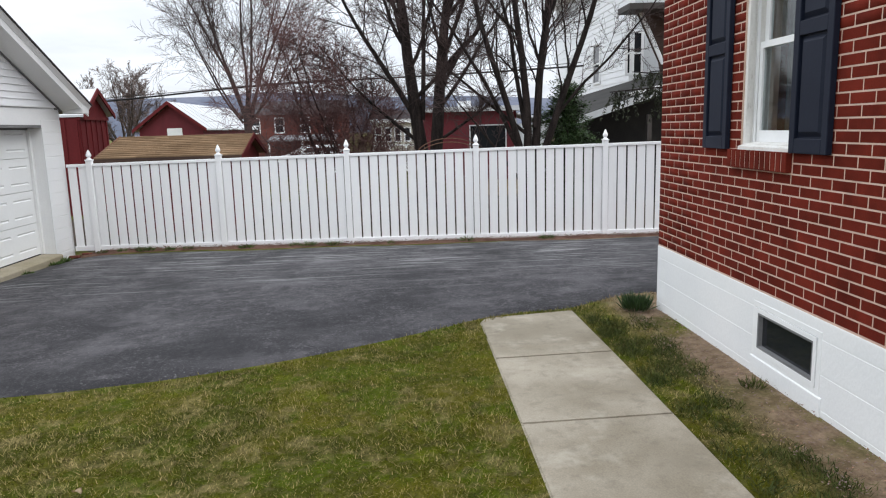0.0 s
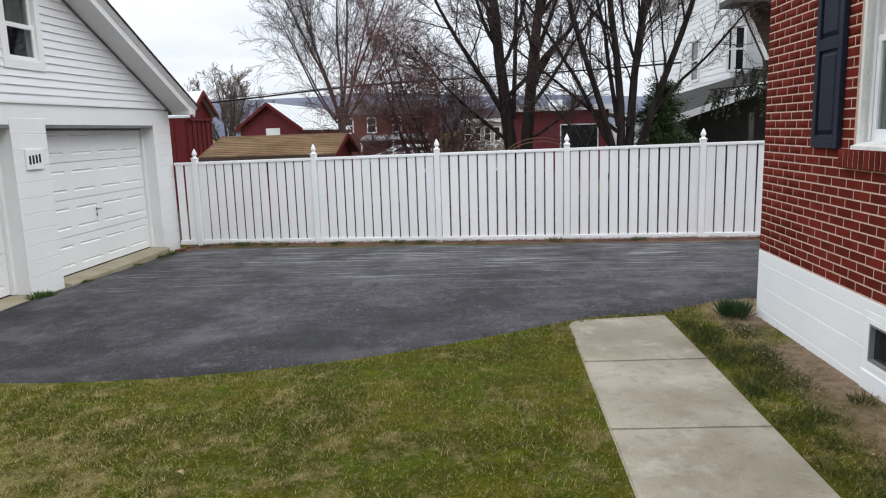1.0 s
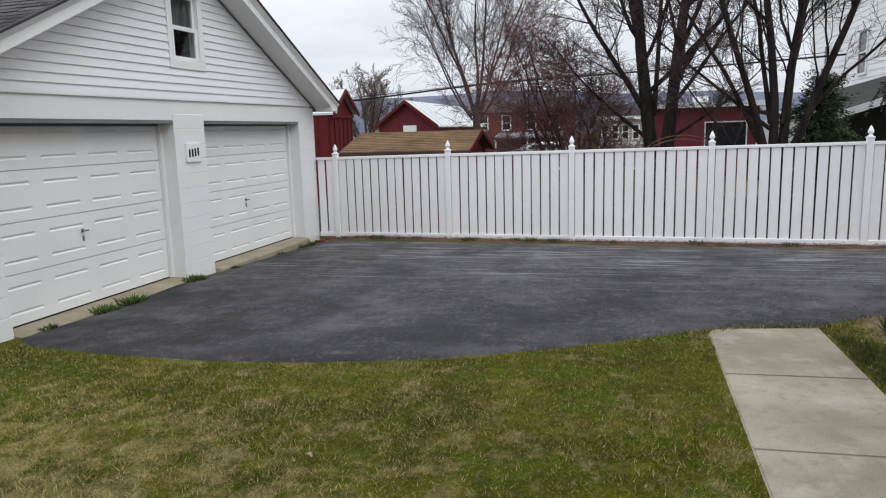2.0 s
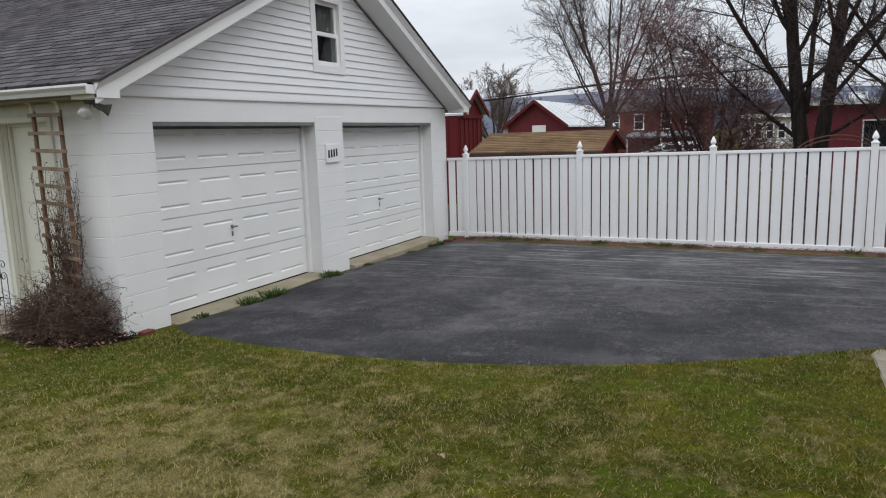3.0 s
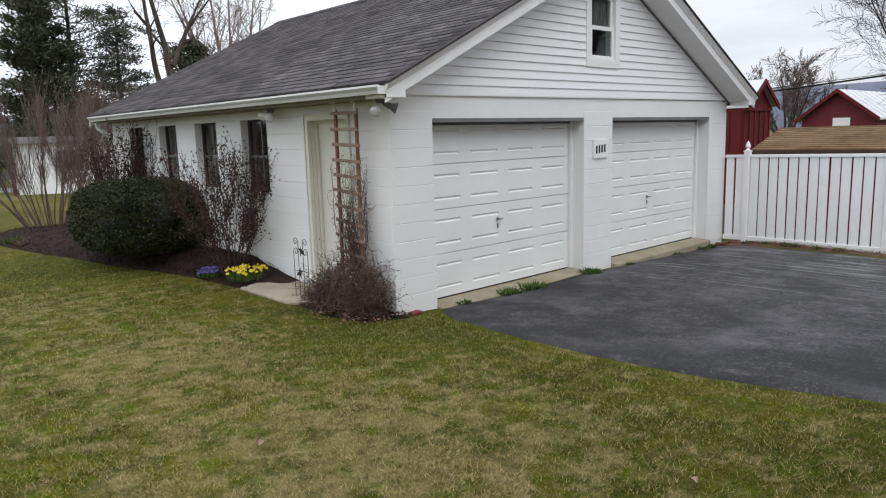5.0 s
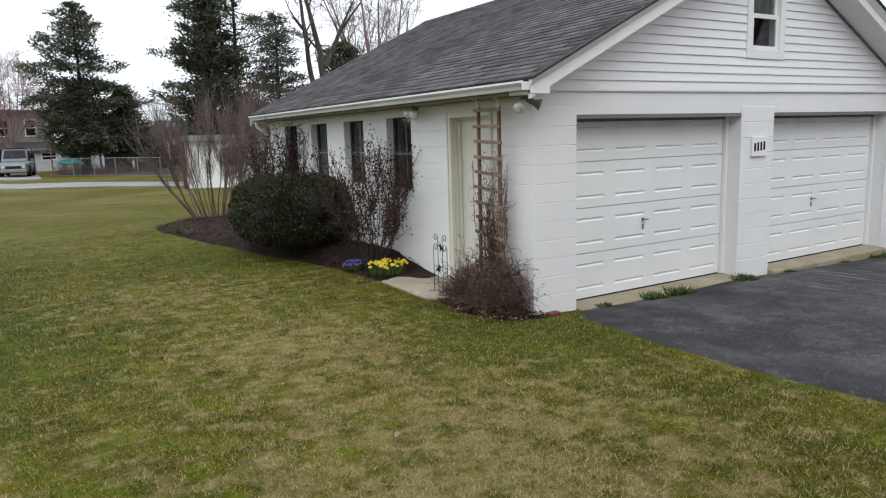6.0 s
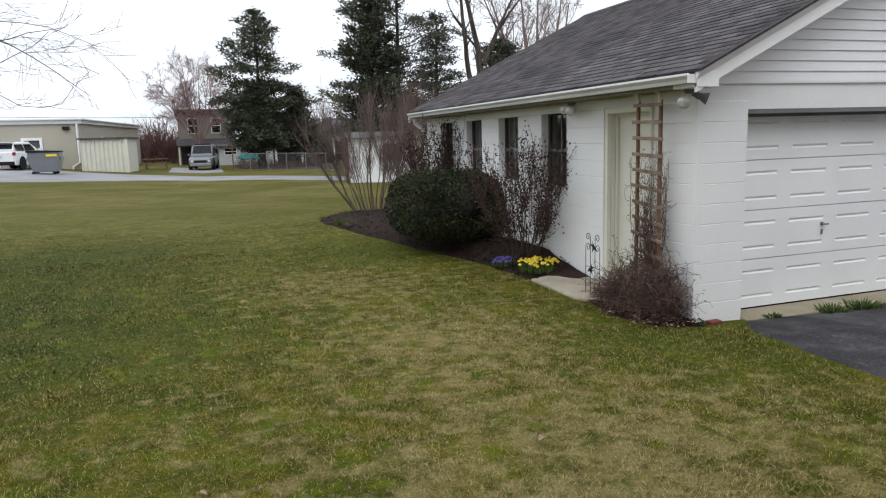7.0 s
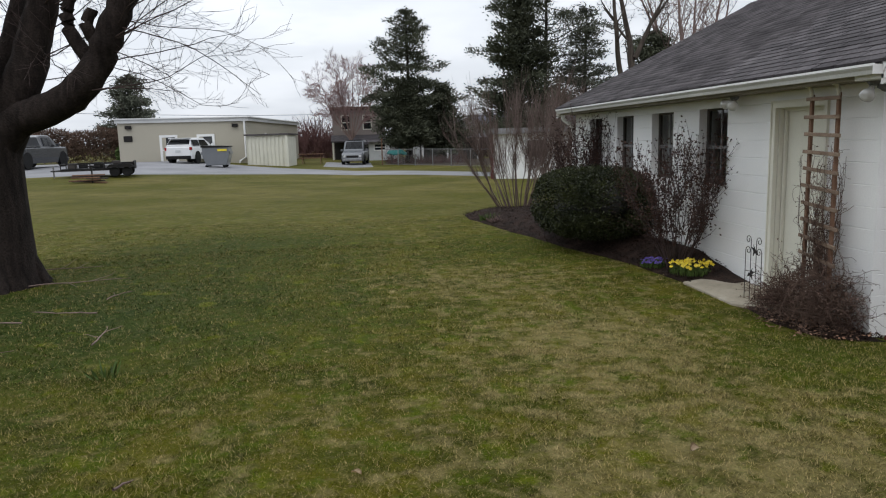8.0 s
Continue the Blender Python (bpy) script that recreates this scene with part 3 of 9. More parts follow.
GX, GY = spaced(-2500, 2500, -14, 10, 0.4), spaced(-2500, 2500, -12, 46, 0.5)
gx, gy = np.meshgrid(GX, GY, indexing="ij")
gzz = lift(gx, gy)
gi, gj = np.meshgrid(np.arange(len(GX) - 1), np.arange(len(GY) - 1), indexing="ij")
kk = len(GY)
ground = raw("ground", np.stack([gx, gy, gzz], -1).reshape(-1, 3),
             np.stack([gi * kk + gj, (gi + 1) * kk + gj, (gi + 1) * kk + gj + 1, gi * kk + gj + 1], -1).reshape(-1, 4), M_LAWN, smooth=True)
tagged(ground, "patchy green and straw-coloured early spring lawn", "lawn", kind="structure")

# driveway: its lawn side bulges between the garage and the front walk
EDGE = outline([(0.62, -0.09), (0.24, -0.36), (-0.02, -1.2), (-0.11, -2.0), (-0.11, -3.1), (0.05, -4.07), (0.32, -4.9), (0.66, -5.6), (1.02, -6.2),
                (1.25, -6.52), (1.45, -6.95), (1.5, -7.42), (1.72, -7.75), (2.0, -8.2), (2.05, -9.0), (2.05, -9.7), (2.05, -11.2), (2.05, -16.0)])
FENCE_A, FENCE_B = np.array([7.745, -0.05]), np.array([7.19, -11.7])
far = np.stack([7.34 - 0.047 * np.abs(EDGE[:, 1]) + 0.05 * np.sin(EDGE[:, 1] * 2.3), EDGE[:, 1]], -1)
far[:, 0] = np.where(EDGE[:, 1] > -0.3, 7.5, far[:, 0])
sheet("driveway", EDGE, far, 40, 0.018, M_ASPHALT, "dark worn asphalt driveway with pale scuffs", "driveway", wob=0.006)
yy = np.linspace(0.0, -12.0, 60)
strip_l = np.stack([7.36 - 0.047 * np.abs(yy) + 0.05 * np.sin(yy * 2.3), yy], -1)
strip_r = np.stack([8.3 - 0.047 * np.abs(yy), yy], -1)
sheet("mulch_strip", strip_l, strip_r, 8, 0.022, M_MULCHRED, "strip of reddish mulch along the white fence", "mulch", wob=0.03)

# dark ground added so that the gaps between pickets look dark
yb = np.linspace(3.0, -13.0, 30)
sheet("back_yard", np.stack([8.36 - 0.047 * np.abs(yb), yb], -1), np.stack([0 * yb + 19.0, yb], -1), 24, 0.03, M_YARD, "dark ground added behind the white fence", "yard", wob=0.04)

# front walk: three cast slabs and more behind
def slab(x0, x1, y0, y1, first=False):
    bm = bmesh.new()
    if first:
        poly = [(x0, y0), (x0, y1), (x1 - 0.17, y1), (x1 - 0.05, y1 - 0.04), (x1, y1 - 0.16), (x1 + 0.1, y0 + 0.02), (x1 + 0.09, y0)]
    else:
        poly = [(x0, y0), (x0, y1), (x1, y1), (x1, y0)]
    top = [bm.verts.new((a, b, lz(a, b) + 0.012)) for a, b in poly]
    low = [bm.verts.new((a, b, lz(a, b) - 0.12)) for a, b in poly]
    bm.faces.new(top)
    bm.faces.new(low[::-1])
    for i in range(len(poly)):
        j = (i + 1) % len(poly)
        bm.faces.new((top[i], low[i], low[j], top[j]))
    bmesh.ops.recalc_face_normals(bm, faces=bm.faces[:])
    bmesh.ops.bevel(bm, geom=[e for e in bm.edges if abs(e.verts[0].co.z - e.verts[1].co.z) < 0.06 and e.verts[0].co.z > lz(*e.verts[0].co.xy)], offset=0.009, segments=2, affect="EDGES")
    return bm


front_walk = thing("front_walk", (0, -7.0, lz(0, -7)), "pale concrete front walk of cast slabs", "walkway", kind="structure")
cuts = [1.38, 0.145, -1.075, -2.35, -3.62, -4.9, -6.2, -7.5, -8.8]
for i in range(len(cuts) - 1):
    part("slab", slab(cuts[i + 1] + 0.005, cuts[i] - 0.005, -7.465, -6.565, i == 0), M_CONC, front_walk)

# planting bed along the garage
be_o = outline([(-0.05, -0.22), (-0.42, -0.05), (-0.62, 0.4), (-0.60, 0.9), (-0.56, 1.3), (-0.57, 2.4), (-0.62, 3.05), (-0.70, 3.9), (-0.90, 4.8), (-1.14, 5.7), (-1.32, 6.9), (-1.57, 8.1), (-1.80, 9.6), (-1.97, 10.7), (-1.65, 11.7), (-0.6, 12.3)])
be_i = np.stack([0.0 * be_o[:, 0] + 0.02, np.clip(be_o[:, 1], -0.2, 12.0)], -1)


def bed_rise(x, y):
    """Height of the heaped mulch over the ground: a bank against the wall, lowest by the door slab."""
    x, y = np.asarray(x, float), np.asarray(y, float)
    w = np.interp(y, be_o[:, 1], be_o[:, 0])
    u = np.clip((x - w) / 0.75, 0, 1)
    u = u * u * (3 - 2 * u)
    return 0.03 + u * np.interp(y, [1.5, 2.4, 3.2, 4.5, 9.0, 11.0, 12.0], [0.0, 0.16, 0.30, 0.26, 0.22, 0.14, 0.05])


def bed_z(x, y):
    return float(lift(x, y) + bed_rise(x, y))


sheet("planting_bed", be_o, be_i, 18, bed_rise, M_MULCH, "dark brown mulched planting bed along the garage wall", "flower bed", wob=0.05, skirt=0.08)
bed_step = thing("door_slab", (-0.3, 1.85, 0.0), "pale concrete slab before the side door", "slab", kind="structure")
bm = prism([(-0.63, 1.25), (-0.60, 2.44), (-0.034, 2.42), (-0.034, 0.6), (-0.25, 0.6)], 0.165, "z", -0.15, soft=0.008)
for v in bm.verts:
    v.co.z += 0.11 * (v.co.x + 0.63)
part("slab", bm, M_CONC, bed_step)

# the road past the back of the lot
ra = outline([(-60, 22), (-40, 24), (-18.2, 27.6), (-14, 28.7), (-9.8, 30.2), (-5.9, 31.6), (-2, 31.0), (1.3, 28.1), (8, 22.5), (30, 6.0)])
rb = outline([(-66, 44), (-46, 46), (-21, 46.0), (-15, 45.0), (-9.2, 38.5), (-5.2, 36.9), (-1.6, 35.6), (2.0, 32.2), (9.5, 26.5), (33, 10.0)])
sheet("road", ra, rb, 14, 0.02, M_ROAD, "pale grey paved lane and parking lot behind the lawn", "road")


# yards past the lane: a grey parking pad and dark littered soil, shadow included in its colour
pad_y = np.linspace(41.5, 53.0, 12)
sheet("parking_pad", np.stack([-6.4 + 0.0 * pad_y, pad_y], -1), np.stack([-2.3 + 0.02 * pad_y - 0.9, pad_y], -1), 8, 0.02, M_ROAD, "grey gravel pad under the parked off-road car", "driveway")
lot_y = np.linspace(41.2, 60.0, 16)
sheet("far_yard", np.stack([np.interp(lot_y, [41, 46, 60], [1.6, -1.7, -1.7]), lot_y], -1), np.stack([0.0 * lot_y + 16.0, lot_y], -1), 18, 0.02, M_YARD, "dark littered yard behind the chain-link fence, shadow in its colour", "yard", wob=0.05)


# ---- garage ----
GW, GL, G_TOP = 7.8, 8.35, 2.34          # front width, depth, top of the block walls
garage = thing("garage", (0, 0, 0), "white painted block garage with two overhead doors, grey shingle roof", "garage")
DOORS = [(0.612, 3.468), (4.168, 7.15)]
D_TOP = 2.077
SIDE_DOOR = (0.74, 1.585, 2.13)
WINDOWS = [(2.56, 3.27), (4.02, 4.74), (5.44, 6.14), (6.86, 7.50)]
W_LO, W_HI = 1.19, 2.18
IN = 0.006                               # joints lie this far behind the block faces
bm = bmesh.new()
spans = [0.0] + [v for d in DOORS for v in d] + [GW]
for a, b in zip(spans[::2], spans[1::2]):
    bm = bmesh.new()
    bx(bm, max(a, 0.19) if a == 0 else a + IN, b - (IN if b < GW else 0), IN, 0.19, -0.4, D_TOP)
    part("pier", bm, M_BLOCK, garage)
bm = bmesh.new()
bx(bm, 0.19, GW, IN, 0.19, D_TOP, G_TOP)
part("header", bm, M_BLOCK, garage)
holes = sorted([(SIDE_DOOR[0], SIDE_DOOR[1], -0.4, SIDE_DOOR[2])] + [(a, b, W_LO, W_HI) for a, b in WINDOWS])
y = IN
for a, b, lo, hi in holes:
    part("side_wall", box(IN, 0.19, y, a, -0.4, G_TOP), M_BLOCK, garage)
    if lo > 0:
        part("window_apron", box(IN, 0.19, a, b, -0.4, lo), M_BLOCK, garage)
    part("side_lintel", box(IN, 0.19, a, b, hi, G_TOP), M_BLOCK, garage)
    y = b
part("side_wall", box(IN, 0.19, y, GL, -0.4, G_TOP), M_BLOCK, garage)
bm = bmesh.new()
bx(bm, GW - 0.19, GW, 0.19, GL, -0.4, G_TOP)
bx(bm, 0.19, GW - 0.19, GL - 0.19, GL, -0.4, G_TOP)
part("back_wall", bm, M_BLOCK, garage)
part("garage_floor", box(0.19, GW - 0.19, 0.26, GL - 0.19, -0.3, -0.06), M_DARK, garage)
part("inner_ceiling", box(0.1, GW - 0.1, 0.1, GL - 0.1, G_TOP + 0.005, G_TOP + 0.03), M_DARK, garage)

# roof
RX, RZ, PITCH, Y0, Y1 = 3.9, 4.50, 0.490, -0.36, 8.62
EAVE = 4.22                              # half width, measured level


def roof_z(x):
    return RZ - PITCH * abs(x - RX)


bm = bmesh.new()
for sgn in (-1, 1):
    e = RX + sgn * EAVE
    poly = [(RX, RZ - 0.02), (e, roof_z(e) - 0.02), (e, roof_z(e) - 0.10), (RX, RZ - 0.12)]
    lo = [bm.verts.new((a, Y0 + 0.03, z)) for a, z in poly]
    hi = [bm.verts.new((a, Y1 - 0.03, z)) for a, z in poly]
    bm.faces.new(lo), bm.faces.new(hi[::-1])
    for i in range(4):
        bm.faces.new((lo[i], hi[i], hi[(i + 1) % 4], lo[(i + 1) % 4]))
bmesh.ops.recalc_face_normals(bm, faces=bm.faces[:])
roof = part("roof", bm, M_SHINGLE, garage)


def rake(y0, y1, sgn, drop0, drop1, ext):
    e = RX + sgn * (EAVE + ext)
    return prism([(RX, RZ - drop0), (e, roof_z(e) - drop0), (e, roof_z(e) - drop1), (RX, RZ - drop1)], y1 - y0, "y", y0)


def raked(rows, sgn, ext=0.0):
    """A bar along one rake; rows: the corners of its section as pairs of y and drop below the roof."""
    bm = bmesh.new()
    e = RX + sgn * (EAVE + ext)
    a = [bm.verts.new((RX, y, RZ - d)) for y, d in rows]
    b = [bm.verts.new((e, y, roof_z(e) - d)) for y, d in rows]
    k = len(rows)
    bm.faces.new(a), bm.faces.new(b[::-1])
    for i in range(k):
        bm.faces.new((a[i], b[i], b[(i + 1) % k], a[(i + 1) % k]))
    bmesh.ops.recalc_face_normals(bm, faces=bm.faces[:])
    return bm


def rake_crown(sgn):
    """The upper board leans out under the shingles."""
    return raked([(Y0, 0.024), (Y0 - 0.055, 0.024), (Y0 - 0.055, 0.032), (Y0 - 0.006, 0.098), (Y0, 0.098)], sgn, 0.01)


def rake_soffit(sgn):
    return raked([(Y0 + 0.025, 0.185), (Y0 + 0.025, 0.205), (0.0, 0.262), (0.0, 0.242)], sgn, -0.275)


for sgn in (-1, 1):
    part("rake_board", rake(Y0, Y0 + 0.025, sgn, 0.03, 0.21, 0.0), M_WHITE, garage)
    part("rake_crown", rake_crown(sgn), M_WHITE, garage)
    part("rake_soffit", rake_soffit(sgn), M_WHITE, garage)
    part("rake_moulding", rake(-0.045, -0.018, sgn, 0.245, 0.275, -0.30), M_MUNTIN, garage, "thin grey moulding under the rake")
    part("drip_edge", rake(Y0 - 0.075, Y0 + 0.02, sgn, -0.004, 0.022, 0.02), M_SHINGLE, garage)
    part("rake_board", rake(Y1 - 0.025, Y1, sgn, 0.03, 0.21, 0.0), M_WHITE, garage)
    # boxed return at the foot of the rake
    e = RX + sgn * EAVE
    i = 0.0 if sgn < 0 else GW
    zb = 2.275
    k = i + sgn * 0.075
    poly = [(e, zb - 0.006), (k, zb - 0.006), (k, zb + 0.13), (e, roof_z(e) - 0.03)]
    part("eave_return", prism(poly, 0.345, "y", Y0 - 0.01, soft=0.003), M_WHITE, garage)
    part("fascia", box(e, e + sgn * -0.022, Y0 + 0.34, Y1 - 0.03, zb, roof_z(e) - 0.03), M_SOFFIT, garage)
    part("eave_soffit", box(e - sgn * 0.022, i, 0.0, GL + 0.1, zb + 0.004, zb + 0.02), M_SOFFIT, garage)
# gutter along the bed side
prof = [(-0.32, 2.365), (-0.335, 2.365), (-0.335, 2.29), (-0.36, 2.272), (-0.42, 2.272), (-0.425, 2.315), (-0.44, 2.345), (-0.44, 2.372), (-0.425, 2.372), (-0.425, 2.35), (-0.40, 2.29), (-0.345, 2.29), (-0.345, 2.36)]
gutter = part("gutter", prism([(a + 0.028, 2.384 - (2.372 - z) * 0.78) for a, z in prof], 8.74, "y", -0.35), M_GUTTER, garage, "weathered white metal gutter, its face coloured as in shade")
part("gutter_lip", box(-0.418, -0.396, -0.352, 8.392, 2.372, 2.392), M_WHITE, gutter, "white rolled gutter lip, without the face's shade")
part("gutter_cap", box(-0.415, -0.295, -0.357, -0.35, 2.305, 2.384), M_WHITE, gutter)
so = Soup()
so.tube([(-0.30, 8.25, 2.28), (-0.30, 8.25, 2.2), (-0.1, 8.28, 2.05), (-0.06, 8.28, 1.9), (-0.06, 8.28, 0.1)], [0.04] * 5, 8)
so.make("downspout", M_WHITE, garage)

# gable wall and its siding
def gable_z(x):
    return roof_z(x) - 0.13


G_WIN = (3.485, 4.29, 2.765, 3.86)          # outer casing of the gable window
bm = bmesh.new()
for poly in ([(0.1, G_TOP), (3.56, G_TOP), (3.56, gable_z(3.56)), (0.1, gable_z(0.1))], [(4.2, G_TOP), (GW - 0.1, G_TOP), (GW - 0.1, gable_z(GW - 0.1)), (4.2, gable_z(4.2))],
             [(3.56, G_TOP), (4.2, G_TOP), (4.2, 2.86), (3.56, 2.86)], [(3.56, 3.8), (4.2, 3.8), (4.2, gable_z(4.2)), (3.9, gable_z(3.9)), (3.56, gable_z(3.56))]):
    lo = [bm.verts.new((a, 0.03, z)) for a, z in poly]
    hi = [bm.verts.new((a, 0.15, z)) for a, z in poly]
    bm.faces.new(lo), bm.faces.new(hi[::-1])
    for i in range(len(poly)):
        bm.faces.new((lo[i], hi[i], hi[(i + 1) % len(poly)], lo[(i + 1) % len(poly)]))
bmesh.ops.recalc_face_normals(bm, faces=bm.faces[:])
gable = part("gable_wall", bm, M_SIDING, garage)
part("back_gable", prism([(0.0, G_TOP), (GW, G_TOP), (GW, gable_z(GW)), (RX, gable_z(RX)), (0.0, gable_z(0))], 0.12, "y", GL - 0.12), M_SIDING, garage)
# added sheet: its dark colour stands for the unlit loft
part("loft_dark", box(3.3, 4.5, 0.9, 0.95, 2.5, 4.1), M_DARK, garage)


def clapboard(x0, x1, z0, z1, slant0, slant1):
    """One lap of siding: its foot stands proud and its head lies back; the ends may follow the roof."""
    bm = bmesh.new()
    a = [(x0, z0), (x1, z0), (x1 - slant1, z1), (x0 + slant0, z1)]
    yb = [-0.022, -0.022, -0.004, -0.004]
    f = [bm.verts.new((x, y, z + 0.005 * (x - 2.6))) for (x, z), y in zip(a, yb)]
    k = [bm.verts.new((x, 0.03, z + 0.005 * (x - 2.6))) for x, z in a]
    bm.faces.new(f)
    for i in range(4):
        bm.faces.new((f[i], k[i], k[(i + 1) % 4], f[(i + 1) % 4]))
    bmesh.ops.recalc_face_normals(bm, faces=bm.faces[:])
    return bm


z, lap = G_TOP + 0.012, 0.1048
while z < gable_z(RX) - 0.05:
    zt = min(z + lap + 0.006, gable_z(RX) - 0.01)
    xa = RX - (gable_z(RX) - z) / PITCH
    xb = RX + (gable_z(RX) - z) / PITCH
    sl = (zt - z) / PITCH
    xa0 = max(xa, 0.0)
    s0 = max(0.0, RX - (gable_z(RX) - zt) / PITCH - xa0)
    xb0 = min(xb, GW)
    s1 = max(0.0, xb0 - (RX + (gable_z(RX) - zt) / PITCH))
    if zt > G_WIN[2] + 0.03 and z < G_WIN[3] - 0.03:
        part("siding_board", clapboard(xa0, G_WIN[0] + 0.01, z, zt, s0, 0), M_SIDING, garage)
        part("siding_board", clapboard(G_WIN[1] - 0.01, xb0, z, zt, 0, s1), M_SIDING, garage)
    else:
        part("siding_board", clapboard(xa0, xb0, z, zt, s0, s1), M_SIDING, garage)
    z += lap
part("base_flashing", prism([(0.0, G_TOP - 0.017), (GW, G_TOP + 0.022), (GW, G_TOP + 0.038), (0.0, G_TOP - 0.001)], 0.05, "y", -0.02), M_WHITE, garage)


def sash(bm, x0, x1, z0, z1, y0, y1, w):
    bx(bm, x0, x0 + w, y0, y1, z0, z1)
    bx(bm, x1 - w, x1, y0, y1, z0, z1)
    bx(bm, x0 + w, x1 - w, y0, y1, z0, z0 + w)
    bx(bm, x0 + w, x1 - w, y0, y1, z1 - w, z1)


def gable_window(parent):
    x0, x1, z0, z1 = G_WIN
    bm = bmesh.new()
    sash(bm, x0, x1, z0, z1, -0.03, 0.06, 0.11)
    win = part("window", bm, M_WHITE, parent, "white double-hung gable window")
    bm = bmesh.new()
    mid = 3.31
    sash(bm, x0 + 0.11, x1 - 0.11, z0 + 0.11, mid + 0.02, 0.0, 0.03, 0.055)
    part("lower_sash", bm, M_WHITE, win)
    bm = bmesh.new()
    sash(bm, x0 + 0.11, x1 - 0.11, mid - 0.02, z1 - 0.11, 0.03, 0.06, 0.045)
    part("upper_sash", bm, M_WHITE, win)
    for a, b, yy_ in ((z0 + 0.16, mid - 0.03, 0.012), (mid + 0.02, z1 - 0.15, 0.042)):
        g = part("pane", box(x0 + 0.15, x1 - 0.15, yy_, yy_ + 0.005, a, b), M_GLASS, win)
        g.visible_shadow = False
    bm = bmesh.new()
    n = 30
    pts = [(x0 + 0.13 + (x1 - x0 - 0.26) * i / n, 0.12 + 0.018 * math.sin(i * 1.9)) for i in range(n + 1)]
    v0 = [bm.verts.new((a, b, mid - 0.0)) for a, b in pts]
    v1 = [bm.verts.new((a, b, z1 - 0.1)) for a, b in pts]
    for i in range(n):
        bm.faces.new((v0[i], v0[i + 1], v1[i + 1], v1[i]))
    bmesh.ops.solidify(bm, geom=bm.faces[:], thickness=0.004)
    part("curtain", bm, M_SHEER, win, "pale gathered curtain")


gable_window(garage)


# overhead doors
def overhead_door(x0, x1, keyhole):
    yp = 0.235
    top = D_TOP - 0.06
    door = part("overhead_door", box(x0 + 0.01, x1 - 0.01, yp + 0.035, yp + 0.06, -0.055, D_TOP - 0.02), M_DOOR, garage, "white sectional overhead garage door")
    h = 0.5345
    a, b = x0 + 0.055, x1 - 0.055
    for k in range(4):
        z0, z1 = -0.046 + k * h, -0.046 + (k + 1) * h - 0.008
        bm = bmesh.new()
        wid = (b - a) / 4
        xs_ = [a] + [v for c in range(4) for v in (a + c * wid + 0.09, a + (c + 1) * wid - 0.09)] + [b]
        g = 0.042
        zs_ = [z0, z0 + 0.102, z0 + 0.102 + g, z1 - 0.115 - g, z1 - 0.115, z1]
        grid = [[bm.verts.new((x, yp, zz)) for x in xs_] for zz in zs_]
        for r_ in range(5):
            for c in range(9):
                q = (grid[r_][c], grid[r_][c + 1], grid[r_ + 1][c + 1], grid[r_ + 1][c])
                if r_ in (1, 3) and c % 2 == 1:
                    # a pressed groove, widest at its sill
                    zm = zs_[r_] + g * 0.45
                    l_ = bm.verts.new((xs_[c] + 0.03, yp + 0.016, zm))
                    k_ = bm.verts.new((xs_[c + 1] - 0.03, yp + 0.016, zm))
                    bm.faces.new((q[0], q[1], k_, l_))
                    bm.faces.new((q[1], q[2], k_))
                    bm.faces.new((q[2], q[3], l_, k_))
                    bm.faces.new((q[3], q[0], l_))
                else:
                    bm.faces.new(q)
        rim = [grid[0][0], grid[0][-1], grid[-1][-1], grid[-1][0]]
        lo_ = [grid[0][c] for c in range(10)]
        hi_ = [grid[-1][c] for c in range(10)]
        for row in (lo_, hi_):
            back = [bm.verts.new((v.co.x, yp + 0.03, v.co.z)) for v in row]
            for c in range(9):
                bm.faces.new((row[c], back[c], back[c + 1], row[c + 1]))
        bmesh.ops.recalc_face_normals(bm, faces=bm.faces[:])
        if grid[0][0].link_faces[0].normal.y > 0 and grid[2][4].link_faces[0].normal.y > 0.5:
            bmesh.ops.reverse_faces(bm, faces=bm.faces[:])
        part("door_section", bm, M_DOOR, door)
    xm = (a + b) / 2 + keyhole
    zh = -0.046 + 1.60 * h
    bm = lathe([(0.022, 0), (0.022, 0.012), (0.01, 0.014), (0.01, 0.05)], 10)
    bmesh.ops.rotate(bm, verts=bm.verts, cent=(0, 0, 0), matrix=Matrix.Rotation(radians(90), 3, "X"))
    bmesh.ops.translate(bm, verts=bm.verts, vec=(xm, yp, zh))
    hd = part("handle", bm, M_METAL, door, "small T-shaped metal handle")
    part("grip", box(xm - 0.045, xm + 0.045, yp - 0.062, yp - 0.046, zh - 0.009, zh + 0.009, 0.004), M_METAL, hd)
    part("lock_tail", box(xm - 0.012, xm + 0.012, yp - 0.012, yp, zh - 0.12, zh - 0.06, 0.003), M_METAL, hd)
    for q, w in ((x0, x0 + 0.05), (x1 - 0.05, x1)):
        part("door_stop", box(q - (0.02 if q == x0 else 0), w + (0.0 if q == x0 else 0.02), 0.186, yp + 0.03, -0.06, D_TOP), M_WHITE, door)
    # this grey takes in the shadow below the lintel
    part("head_stop", box(x0 + 0.05, x1 - 0.05, yp - 0.03, yp + 0.03, D_TOP - 0.075, D_TOP), M_MUNTIN, door, "grey strip at the door head, shadow in its colour")
    part("bottom_seal", box(a, b, yp + 0.005, yp + 0.03, -0.075, -0.05), M_RUBBER, door)
